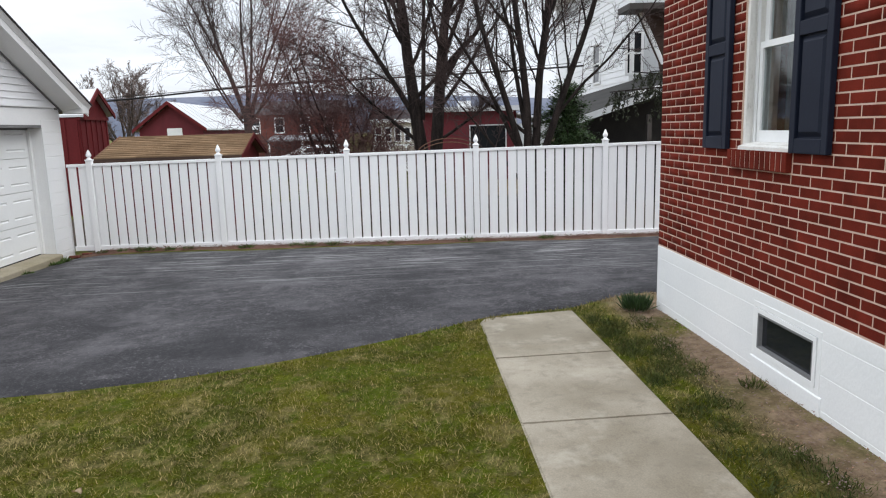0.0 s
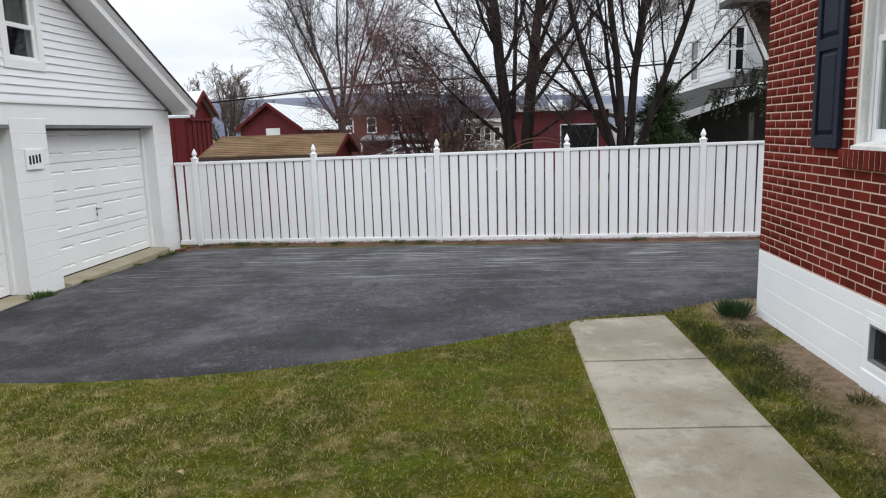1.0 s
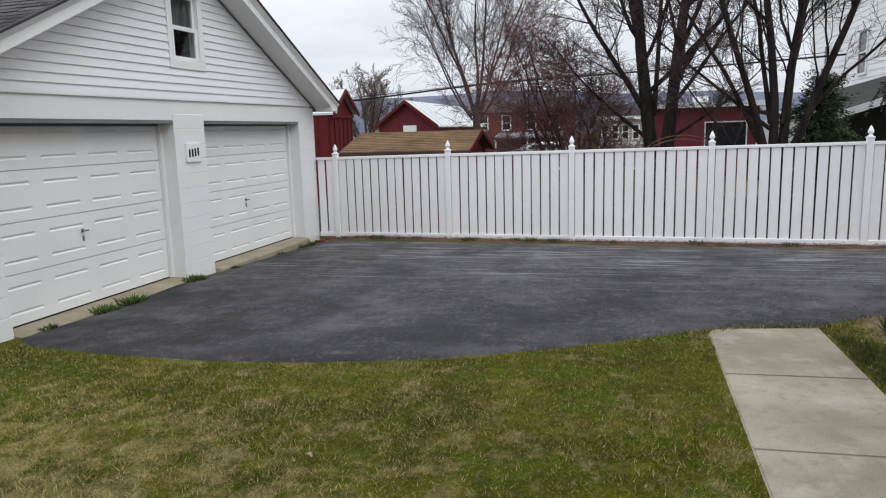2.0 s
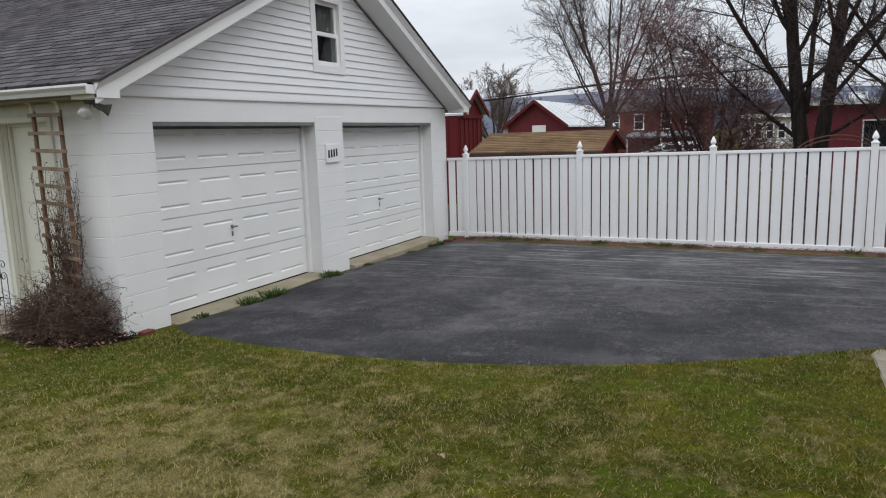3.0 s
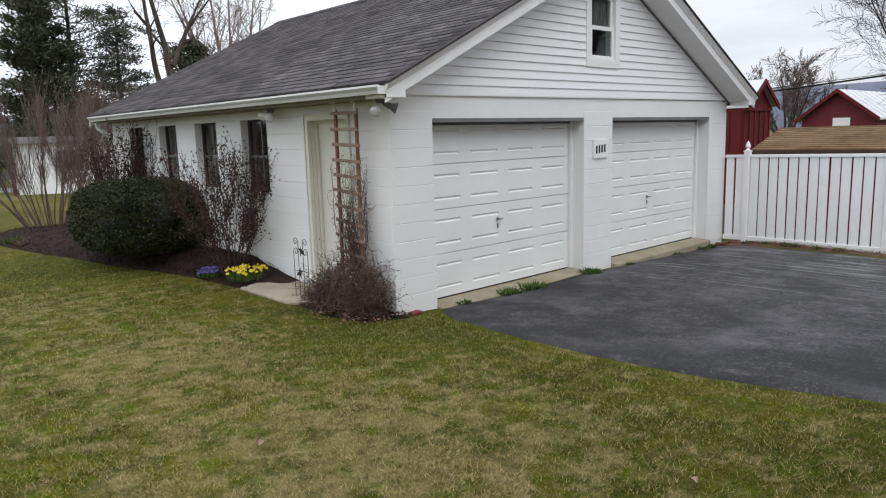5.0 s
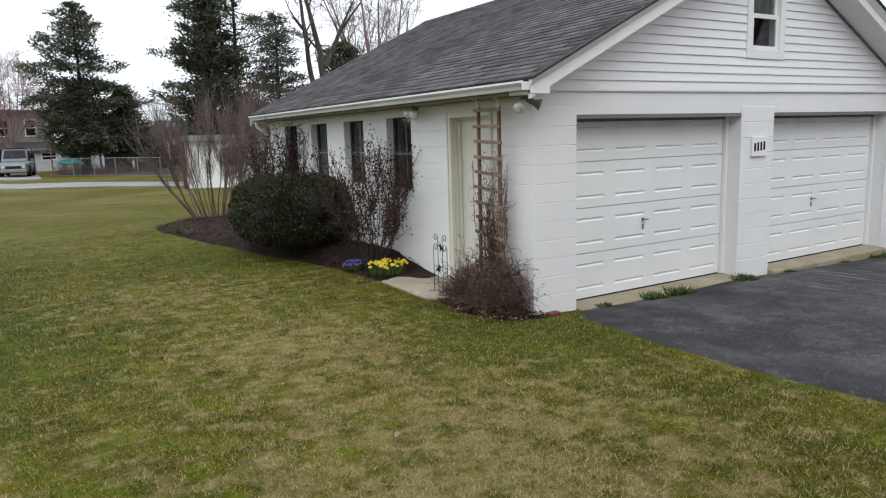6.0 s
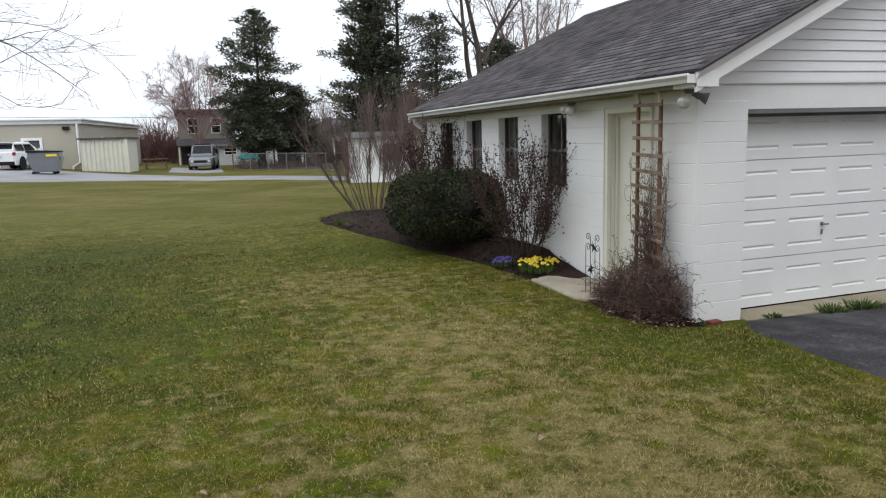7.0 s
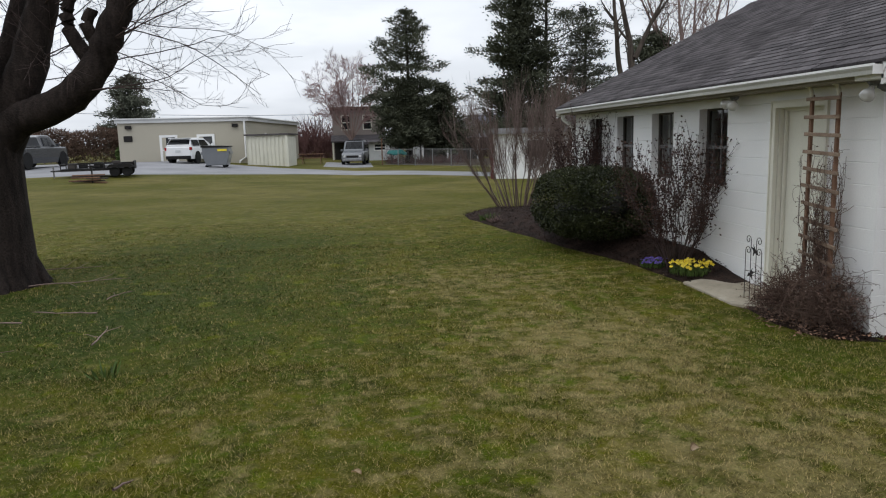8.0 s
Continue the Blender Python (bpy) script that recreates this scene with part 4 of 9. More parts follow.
    part("threshold", prism([(-0.10, -0.36), (0.3, -0.36), (0.3, -0.064), (-0.02, -0.070), (-0.085, -0.078), (-0.10, -0.095)], x1 - x0 - 0.004, "x", x0 + 0.002, soft=0.004), M_SILL, garage, "mossy concrete door sill")


for (a, b), kh in zip(DOORS, (-0.12, -0.12)):
    overhead_door(a, b, kh)
    # steel and the shadow at the door head are one grey
    part("lintel_angle", box(a + 0.004, b - 0.004, 0.004, 0.185, D_TOP - 0.045, D_TOP - 0.002), M_MUNTIN, garage, "grey steel lintel, door-head shadow in its colour")


# side door
def side_door():
    a, b, top = SIDE_DOOR
    bm = bmesh.new()
    for y0, y1 in ((a - 0.03, a + 0.025), (b - 0.025, b + 0.03)):
        bx(bm, -0.016, 0.03, y0, y1, 0.0, top - 0.025)
    bx(bm, -0.016, 0.03, a - 0.03, b + 0.03, top - 0.025, top + 0.035)
    fr = part("side_door", bm, M_CREAM, garage, "cream painted side door behind the trellis")
    bm = bmesh.new()
    for y0, y1 in ((a - 0.045, a - 0.03), (b + 0.03, b + 0.045)):
        bx(bm, -0.03, 0.004, y0, y1, 0.0, top + 0.035)
    bx(bm, -0.03, 0.004, a - 0.045, b + 0.045, top + 0.035, top + 0.052)
    part("casing_bead", bm, M_CREAM, fr)
    bm = bmesh.new()
    for y0, y1 in ((a + 0.002, a + 0.035), (b - 0.035, b - 0.002)):
        bx(bm, 0.036, 0.085, y0, y1, 0.0, top - 0.002)
    bx(bm, 0.036, 0.085, a + 0.035, b - 0.035, top - 0.035, top - 0.002)
    part("door_jamb", bm, M_CREAM, fr)
    bm = bmesh.new()
    for y0, y1 in ((a + 0.004, a + 0.062), (b - 0.062, b - 0.004)):
        bx(bm, 0.092, 0.125, y0, y1, 0.0, top - 0.004)
    bx(bm, 0.092, 0.125, a + 0.062, b - 0.062, top - 0.062, top - 0.004)
    part("door_stop", bm, M_CREAM, fr)
    part("door_leaf", box(0.13, 0.17, a + 0.045, b - 0.045, 0.075, top - 0.045, 0.003), M_CREAM, fr)
    part("door_step", box(-0.03, 0.17, a, b, -0.1, 0.072), M_CONC, fr)
    bm = lathe([(0.012, 0), (0.012, 0.03), (0.028, 0.04), (0.03, 0.06), (0.018, 0.075)], 10)
    bmesh.ops.rotate(bm, verts=bm.verts, cent=(0, 0, 0), matrix=Matrix.Rotation(radians(-90), 3, "Y"))
    bmesh.ops.translate(bm, verts=bm.verts, vec=(0.125, a + 0.17, 1.0))
    part("knob", bm, M_METAL, fr, smooth=True)


side_door()


def side_window(a, b):
    bm = bmesh.new()
    xx = 0.11
    for y0, y1, z0, z1 in ((a, a + 0.04, W_LO, W_HI), (b - 0.04, b, W_LO, W_HI), (a + 0.04, b - 0.04, W_LO, W_LO + 0.05), (a + 0.04, b - 0.04, W_HI - 0.04, W_HI)):
        bx(bm, xx, xx + 0.05, y0, y1, z0, z1)
    win = part("window", bm, M_FRAME, garage, "dark four-light garage window")
    mz, my = (W_LO + W_HI) / 2 - 0.02, (a + b) / 2
    part("meeting_rail", box(xx + 0.005, xx + 0.04, a + 0.04, b - 0.04, mz - 0.02, mz + 0.02), M_MUNTIN, win)
    for z0, z1 in ((W_LO + 0.05, mz - 0.02), (mz + 0.02, W_HI - 0.04)):
        part("muntin", box(xx + 0.01, xx + 0.035, my - 0.011, my + 0.011, z0, z1), M_MUNTIN, win)
        for y0, y1 in ((a + 0.04, my - 0.011), (my + 0.011, b - 0.04)):
            g = part("pane", box(xx + 0.02, xx + 0.024, y0, y1, z0, z1), M_GLASS, win)
            g.visible_shadow = False
    part("window_sill", prism([(-0.015, W_LO - 0.05), (0.16, W_LO - 0.05), (0.16, W_LO + 0.0), (-0.015, W_LO - 0.012)], b - a + 0.02, "y", a - 0.01), M_BLOCK, win)


for a, b in WINDOWS:
    side_window(a, b)


# plaque: its characters are plain bars
def number_plaque():
    pl = thing("number_plaque", (3.86, 0, 1.5), "white plaque with dark bars between the garage doors", "sign")
    part("board", box(3.675, 4.005, -0.03, -0.001, 1.505, 1.765, 0.004), M_WHITE, pl)
    for i in range(4):
        part("bar", box(3.715 + i * 0.066, 3.75 + i * 0.066, -0.034, -0.029, 1.572 + 0.006 * i, 1.682 + 0.006 * i), M_BLACK, pl)


number_plaque()


def flood_lamp(x, y, heads):
    """heads: the way that each lamp head points, its material and whether it holds a bulb."""
    z = 2.272
    fl = thing("flood_lamp", (x, y, z), "twin outdoor flood lamp under the garage eave", "lamp", "flood lamps")
    part("base", lathe([(0.0, -0.045), (0.03, -0.045), (0.05, -0.02), (0.055, 0.0)], 14, (x, y, z)), M_MUNTIN, fl)
    for d, bulb in heads:
        d = Vector(d).normalized()
        q = Vector((0, 0, 1)).rotation_difference(d).to_matrix()
        at = Vector((x, y, z - 0.035)) + d * 0.03
        if bulb:
            prof = [(0.0, 0.0), (0.024, 0.0), (0.026, 0.035), (0.05, 0.075), (0.062, 0.105), (0.06, 0.128), (0.035, 0.143), (0.0, 0.146)]
        else:
            prof = [(0.0, 0.0), (0.02, 0.0), (0.022, 0.03), (0.03, 0.045), (0.034, 0.09), (0.062, 0.15), (0.055, 0.15), (0.028, 0.09), (0.0, 0.08)]
        bm = lathe(prof, 16)
        bmesh.ops.rotate(bm, verts=bm.verts, cent=(0, 0, 0), matrix=q)
        bmesh.ops.translate(bm, verts=bm.verts, vec=at)
        part("bulb" if bulb else "lamp_holder", bm, M_LAMP if bulb else M_MUNTIN, fl, "clear flood bulb" if bulb else "grey metal lamp bell", True)


flood_lamp(-0.15, -0.05, (((-0.55, -0.25, -0.55), True), ((0.75, -0.55, -0.35), False)))
flood_lamp(-0.12, 2.22, (((-0.55, -0.7, -0.55), True), ((-0.3, 0.8, -0.3), True)))


# concrete blocks, as pieces on the walls
BLOCKS = {}


def block_mesh(length, height):
    key = (round(length, 3), round(height, 3))
    if key not in BLOCKS:
        me = bpy.data.meshes.new("block")
        L, Hh, g, c = key[0] / 2, key[1] / 2 - 0.0015, 0.006, 0.0045
        bm = bmesh.new()
        f = [bm.verts.new(p) for p in ((-L, -g, -Hh + c), (L, -g, -Hh + c), (L, -g, Hh - c), (-L, -g, Hh - c))]
        k = [bm.verts.new(p) for p in ((-L, 0, -Hh), (L, 0, -Hh), (L, 0, Hh), (-L, 0, Hh))]
        bm.faces.new(f)
        for i in range(4):
            bm.faces.new((f[i], k[i], k[(i + 1) % 4], f[(i + 1) % 4]))
        bmesh.ops.recalc_face_normals(bm, faces=bm.faces[:])
        if f[0].link_faces[0].normal.y > 0:
            bmesh.ops.reverse_faces(bm, faces=bm.faces[:])
        bm.to_mesh(me)
        bm.free()
        me.materials.append(M_BLOCK)
        BLOCKS[key] = me
    return BLOCKS[key]


def lay_blocks(parent, span, z_joint, z_lo, z_hi, holes, place, shift):
    """Courses of blocks over a span, cut at the openings."""
    z, row = z_joint, 0
    while z > z_lo:
        z -= 0.203
    while z < z_hi - 0.02:
        a, b = max(z, z_lo), min(z + 0.203, z_hi)
        if b - a > 0.03:
            cut = [(span[0], span[1])]
            for h0, h1, lo, hi in holes:
                if min(b, hi) - max(a, lo) > 0.35 * (b - a):
                    cut = [q for s0, s1 in cut for q in ((s0, min(s1, h0)), (max(s0, h1), s1)) if q[1] - q[0] > 0.02]
            for s0, s1 in cut:
                p = s0
                nxt = span[0] + shift + (0.2 if row % 2 else 0.4)
                while p < s1 - 0.02:
                    while nxt <= p + 0.03:
                        nxt += 0.4
                    e = min(nxt, s1)
                    if s1 - e < 0.04:
                        e = s1
                    ob = new("block", block_mesh(e - p, b - a))
                    ob.parent = parent
                    ob.matrix_basis = place((p + e) / 2, (a + b) / 2)
                    p = e
        z += 0.203
        row += 1


lay_blocks(garage, (0.0, GW), 0.13, -0.15, D_TOP + 0.09, [(a, b, -1, D_TOP) for a, b in DOORS], lambda u, z: pose(u, IN, z), 0.0)
lay_blocks(garage, (0.0063, GL), 0.13, -0.12, 2.28, [(SIDE_DOOR[0] - 0.03, SIDE_DOOR[1] + 0.03, -1, SIDE_DOOR[2] + 0.03)] + [(a, b, W_LO, W_HI) for a, b in WINDOWS],
           lambda u, z: pose(IN, u, z, 0, 0, -90), 0.0)


part("corner_bead", box(0.0012, 0.06, 0.0012, 0.06, -0.15, 2.27), M_BLOCK, garage)


# shingles: tabs in courses; those of the front stretch are pieces, the rest one mesh
def shingle_roof(parent, sgn, y0, y1, split, seed):
    rng = np.random.default_rng(seed)
    slope = math.hypot(1, PITCH)
    expo, tab = 0.128, 0.30
    courses = int(EAVE * slope / expo)
    V, F = [], []
    n = 0
    shared = None
    for c in range(courses + 1):
        u0 = EAVE + 0.03 - c * expo / slope
        u1 = max(0.0, u0 - (expo + 0.02) / slope)
        y = y0 - (c % 2) * tab / 2 - (c % 3) * 0.03
        while y < y1:
            a, b = max(y, y0), min(y + tab, y1)
            y += tab
            if b - a < 0.03:
                continue
            jz = float(rng.uniform(0, 0.005))
            a, b = a + float(rng.uniform(0.001, 0.006)), b - float(rng.uniform(0.001, 0.006))
            lo, hi = 0.009 + 0.6 * jz, 0.002
            x0, x1 = RX + sgn * u0, RX + sgn * u1
            P = [(x0, a + 0.003, roof_z(x0) + lo), (x0, b - 0.003, roof_z(x0) + lo), (x1, b - 0.003, roof_z(x1) + hi), (x1, a + 0.003, roof_z(x1) + hi)]
            xq = x0 - sgn * 0.010
            Q = [(xq, a + 0.003, roof_z(x0) - 0.012), (xq, b - 0.003, roof_z(x0) - 0.012)]
            if a < split and b - a > tab - 0.012 and a > y0 and u1 > 0:
                if shared is None:
                    shared = bpy.data.meshes.new("shingle")
                    shared.from_pydata([tuple(np.subtract(p, P[0])) for p in P + Q], [], [(0, 1, 2, 3) if sgn > 0 else (3, 2, 1, 0), (0, 4, 5, 1) if sgn > 0 else (1, 5, 4, 0), ])
                    shared.materials.append(M_SHINGLE)
                ob = new("shingle", shared)
                ob.parent = parent
                ob.location = P[0]
                continue
            V += P + Q
            F += [(n, n + 1, n + 2, n + 3), (n, n + 4, n + 5, n + 1)] if sgn > 0 else [(n + 3, n + 2, n + 1, n), (n + 1, n + 5, n + 4, n)]
            n += 6
    ob = raw("shingles", V, F, M_SHINGLE, parent)
    tagged(ob, kind="stuff")


shingle_roof(roof, -1, Y0 - 0.02, Y1 + 0.02, 2.6, 5)
shingle_roof(roof, 1, Y0 - 0.02, Y1 + 0.02, -9, 6)
part("ridge_cap", prism([(RX - 0.14, RZ - 0.055), (RX, RZ + 0.022), (RX + 0.14, RZ - 0.055), (RX, RZ - 0.0)], Y1 - Y0 + 0.04, "y", Y0 - 0.02), M_SHINGLE, roof)


# ---- white vinyl fence ----
FU = (FENCE_B - FENCE_A) / np.linalg.norm(FENCE_B - FENCE_A)
F_TURN = math.degrees(math.atan2(FU[1], FU[0]))
fence = thing("fence", (FENCE_A[0], FENCE_A[1], -0.15), "white vinyl picket privacy fence with acorn post caps", "fence")


def f_top(s):
    return 1.40 + 0.0115 * s


def f_low(s):
    return -0.125 + 0.003 * s


def f_at(s, z=0.0, out=0.0):
    p = FENCE_A + FU * s
    return Matrix.Translation((p[0] - FENCE_A[0] + FU[1] * out, p[1] - FENCE_A[1] - FU[0] * out, z + 0.15)) @ pose(0, 0, 0, 0, 0, F_TURN)


def shared_mesh(name, bm, material, smooth=False):
    me = bpy.data.meshes.new(name)
    bm.normal_update()
    bm.to_mesh(me)
    bm.free()
    me.materials.append(material)
    if smooth:
        me.shade_smooth()
    return me


POSTS = [0.40, 2.648, 4.876, 7.126, 9.377, 11.63]
ME_POST = shared_mesh("post", box(-0.048, 0.048, -0.048, 0.048, -0.08, 1.58, 0.005), M_VINYL)
ME_COLLAR = shared_mesh("collar", box(-0.057, 0.057, -0.057, 0.057, 0, 0.022, 0.005), M_VINYL)
ME_FINIAL = shared_mesh("finial", lathe([(0.066, 0), (0.070, 0.012), (0.050, 0.03), (0.036, 0.042), (0.034, 0.055), (0.060, 0.072), (0.066, 0.09), (0.060, 0.115), (0.040, 0.155), (0.016, 0.195), (0.0, 0.21)], 14), M_VINYL, True)


def fence_piece(name, me, m, parent=fence):
    ob = new(name, me)
    ob.parent = parent
    ob.matrix_basis = m
    return ob


for s in POSTS:
    p = fence_piece("post", ME_POST, f_at(s, f_low(s) - 0.03))
    top = f_top(s) + 0.05 - (f_low(s) - 0.03)
    p.scale = (1, 1, top / 1.58)
    fence_piece("collar", ME_COLLAR, f_at(s, f_top(s) + 0.05))
    fence_piece("finial", ME_FINIAL, f_at(s, f_top(s) + 0.066)).scale = (0.68, 0.68, 0.84)
ME_PICKET = shared_mesh("picket", box(-0.0695, 0.0695, -0.011, 0.011, 0, 1.0, 0.003), M_VINYL)
stops = [-0.0] + POSTS


def rail(s0, s1, z0, z1, h, thick):
    """A rail from post to post that follows the fence's slope."""
    bm = bmesh.new()
    for s, z in ((s0, z0), (s1, z1)):
        m = f_at(s, z)
        for o, dz in ((-thick, 0), (thick, 0), (thick, h), (-thick, h)):
            bm.verts.new(m @ Vector((0, o, dz)))
    bm.verts.ensure_lookup_table()
    v = bm.verts
    for f in ((0, 1, 2, 3), (7, 6, 5, 4), (0, 4, 5, 1), (1, 5, 6, 2), (2, 6, 7, 3), (3, 7, 4, 0)):
        bm.faces.new([v[i] for i in f])
    bmesh.ops.recalc_face_normals(bm, faces=bm.faces[:])
    bmesh.ops.bevel(bm, geom=bm.edges[:], offset=0.004, segments=1, affect="EDGES")
    ob = new("rail", shared_mesh("rail", bm, M_VINYL))
    ob.parent = fence
    return ob


rng = np.random.default_rng(11)
for a, b in zip(stops, stops[1:]):
    lo, hi = a + (0.048 if a > 0.01 else 0.0), b - 0.048
    rail(lo, hi, f_top(lo) - 0.05, f_top(hi) - 0.05, 0.05, 0.028)
    rail(lo, hi, f_low(lo), f_low(hi), 0.085, 0.028)
    n = 13 if b - a > 1 else 2
    step = (hi - lo) / n
    for i in range(n):
        s = lo + step * (i + 0.5)
        m = f_at(s, f_low(s) + 0.08) @ pose(0, 0, 0, 0, float(rng.normal(0, 0.12)), 0)
        ob = fence_piece("picket", ME_PICKET, m)
        ob.scale = (1, 1, f_top(s) - 0.045 - f_low(s) - 0.08)


# ---- brick house ----
HX, HY, H_BASE, H_TOP = 1.38, -8.243, 0.735, 5.6
house = thing("house", (HX, HY, 0.15), "red brick house on a white painted block foundation", "house")
WIN_X0, WIN_X1, WIN_Z0, WIN_Z1 = -0.81, -0.14, 1.66, 2.96
BW = (-1.21, -0.45, 0.292, 0.655)          # basement window opening
JN = 0.0008
# wall core of mortar, with the openings through it
bm = bmesh.new()
x_end = -11.0
for x0, x1, z0, z1 in ((WIN_X1, HX - JN, H_BASE, H_TOP), (x_end, WIN_X0, H_BASE, H_TOP), (WIN_X0, WIN_X1, H_BASE, WIN_Z0), (WIN_X0, WIN_X1, WIN_Z1, H_TOP)):
    bx(bm, x0, x1, HY - 0.25, HY - JN, z0, z1)
part("brick_wall", bm, M_MORTAR, house, "tan mortar between red bricks")
bm = bmesh.new()
for x0, x1, z0, z1 in ((BW[1], HX - 0.002, -0.3, H_BASE), (x_end, BW[0], -0.3, H_BASE), (BW[0], BW[1], -0.3, BW[2]), (BW[0], BW[1], BW[3], H_BASE)):
    bx(bm, x0, x1, HY - 0.25, HY + 0.0036, z0, z1)
part("foundation", bm, M_BLOCK, house, "white painted block foundation")
bm = bmesh.new()
bx(bm, HX - 0.25, HX - JN, -16, HY - 0.25, -0.3, H_TOP)
bx(bm, x_end, x_end + 0.25, -16, HY - 0.25, -0.3, H_TOP)
bx(bm, x_end + 0.25, HX - 0.25, -16, -15.75, -0.3, H_TOP)
part("other_wall", bm, M_BRICK, house)
part("inner_floor", box(x_end + 0.3, HX - 0.3, -15.7, HY - 0.26, 0.68, 0.73), M_DARK, house)
part("inner_wall", box(-2.2, 0.9, HY - 2.6, HY - 2.5, -0.2, 3.4), M_DARK, house)
part("upper_floor", box(x_end + 0.3, HX - 0.3, -15.7, HY - 0.26, 3.3, 3.4), M_DARK, house)
xm, ym = (HX + x_end) / 2, (HY - 16) / 2
bm = bmesh.new()
base = [bm.verts.new(p) for p in ((HX + 0.05, HY + 0.05, H_TOP), (x_end - 0.05, HY + 0.05, H_TOP), (x_end - 0.05, -16.05, H_TOP), (HX + 0.05, -16.05, H_TOP))]
r1, r2 = bm.verts.new((HX - 3.5, ym, H_TOP + 2.0)), bm.verts.new((x_end + 3.5, ym, H_TOP + 2.0))
for f in ((base[0], base[1], r2, r1), (base[1], base[2], r2), (base[2], base[3], r1, r2), (base[3], base[0], r1), (base[3], base[2], base[1], base[0])):
    bm.faces.new(f)
part("roof", bm, M_SHINGLE, house)


def shutter(x0, x1):
    y0, y1 = HY + 0.004, HY + 0.04
    zb, zt, w = WIN_Z0 - 0.01, WIN_Z1 + 0.03, 0.055
    rails = [(zb, zb + 0.085), (zb + 0.66, zb + 0.74), (zt - 0.09, zt)]
    sh = part("shutter", box(x0 + 0.004, x1 - 0.004, y0, y0 + 0.010, zb + 0.004, zt - 0.004), M_NAVY, house, "dark navy panelled window shutter")
    for a, b in ((x0, x0 + w), (x1 - w, x1)):
        part("stile", box(a, b, y0, y1, zb, zt, 0.003), M_NAVY, sh)
    for a, b in rails:
        part("rail", box(x0 + w, x1 - w, y0, y1 - 0.001, a, b, 0.003), M_NAVY, sh)
    for (a0, a1), (b0, b1) in zip(rails, rails[1:]):
        p = [(x0 + w, a1), (x1 - w, a1), (x1 - w, b0), (x0 + w, b0)]
        bm = bmesh.new()
        rings = []
        for ins, yy_ in ((0.0, y0 + 0.012), (0.012, y0 + 0.012), (0.04, y1 - 0.004), (0.045, y1 - 0.004)):
            rings.append([bm.verts.new((x + (ins if i in (0, 3) else -ins), yy_, z + (ins if i < 2 else -ins))) for i, (x, z) in enumerate(p)])
        for u, v in zip(rings, rings[1:]):
            for i in range(4):
                bm.faces.new((u[i], u[(i + 1) % 4], v[(i + 1) % 4], v[i]))
        bm.faces.new(rings[-1])
        bmesh.ops.recalc_face_normals(bm, faces=bm.faces[:])
        if rings[-1][0].link_faces[-1].normal.y < 0:
            bmesh.ops.reverse_faces(bm, faces=bm.faces[:])
        part("shutter_panel", bm, M_NAVY, sh)


shutter(0.015, 0.40)
shutter(-1.195, -0.815)


def house_window():
    x0, x1, z0, z1 = WIN_X0, WIN_X1, WIN_Z0, WIN_Z1
    bm = bmesh.new()
    sash(bm, x0, x1, z0, z1, HY - 0.045, HY - 0.012, 0.034)
    win = part("window", bm, M_OLDWHITE, house, "white double-hung window between navy shutters")
    bm = bmesh.new()
    sash(bm, x0, x1, z0, z1, HY - 0.17, HY - 0.045, 0.018)
    part("jamb", bm, M_OLDWHITE, win)
    bm = bmesh.new()
    for a, b in ((x0 + 0.018, x0 + 0.034), (x1 - 0.034, x1 - 0.018)):
        bx(bm, a, b, HY - 0.085, HY - 0.068, z0 + 0.018, z1 - 0.018)
        bx(bm, a, b, HY - 0.17, HY - 0.125, z0 + 0.018, z1 - 0.018)
    part("parting_bead", bm, M_WHITE, win)
    part("window_sill", prism([(HY - 0.2, z0 - 0.012), (HY + 0.022, z0 - 0.012), (HY + 0.022, z0 + 0.014), (HY - 0.06, z0 + 0.04), (HY - 0.2, z0 + 0.045)], x1 - x0 - 0.004, "x", x0 + 0.002), M_OLDWHITE, win)
    mid = 2.335
    xa, xb = x0 + 0.034, x1 - 0.034
    for name, za, zb, ya, w, foot in (("lower_sash", z0 + 0.042, mid + 0.02, HY - 0.088, 0.042, 0.075), ("upper_sash", mid - 0.02, z1 - 0.02, HY - 0.122, 0.042, 0.042)):
        bm = bmesh.new()
        bx(bm, xa, xa + w, ya - 0.03, ya, za, zb)
        bx(bm, xb - w, xb, ya - 0.03, ya, za, zb)
        bx(bm, xa + w, xb - w, ya - 0.03, ya, za, za + foot)
        bx(bm, xa + w, xb - w, ya - 0.03, ya, zb - 0.042, zb)
        part(name, bm, M_WHITE, win)
        g = part("pane", box(xa + w - 0.004, xb - w + 0.004, ya - 0.018, ya - 0.013, za + foot - 0.004, zb - 0.038), M_GLASS, win)
        g.visible_shadow = False
    n = 36
    for lo, hi, a0, a1, mat, lab in ((z0, z1, 0.0, 0.36, M_CURTAIN, "grey gathered curtain"), (z0, z1, 0.62, 1.0, M_DIMCURTAIN, "grey gathered curtain")):
        bm = bmesh.new()
        pts = [(x1 - 0.04 - (x1 - x0 - 0.08) * (a0 + (a1 - a0) * i / n), HY - 0.30 + 0.022 * math.sin(i * 1.3)) for i in range(n + 1)]
        v0 = [bm.verts.new((a, b, lo)) for a, b in pts]
        v1 = [bm.verts.new((a, b, hi)) for a, b in pts]
        for i in range(n):
            bm.faces.new((v0[i], v0[i + 1], v1[i + 1], v1[i]))
        bmesh.ops.solidify(bm, geom=bm.faces[:], thickness=0.003)
        part("curtain", bm, mat, win, lab)


house_window()


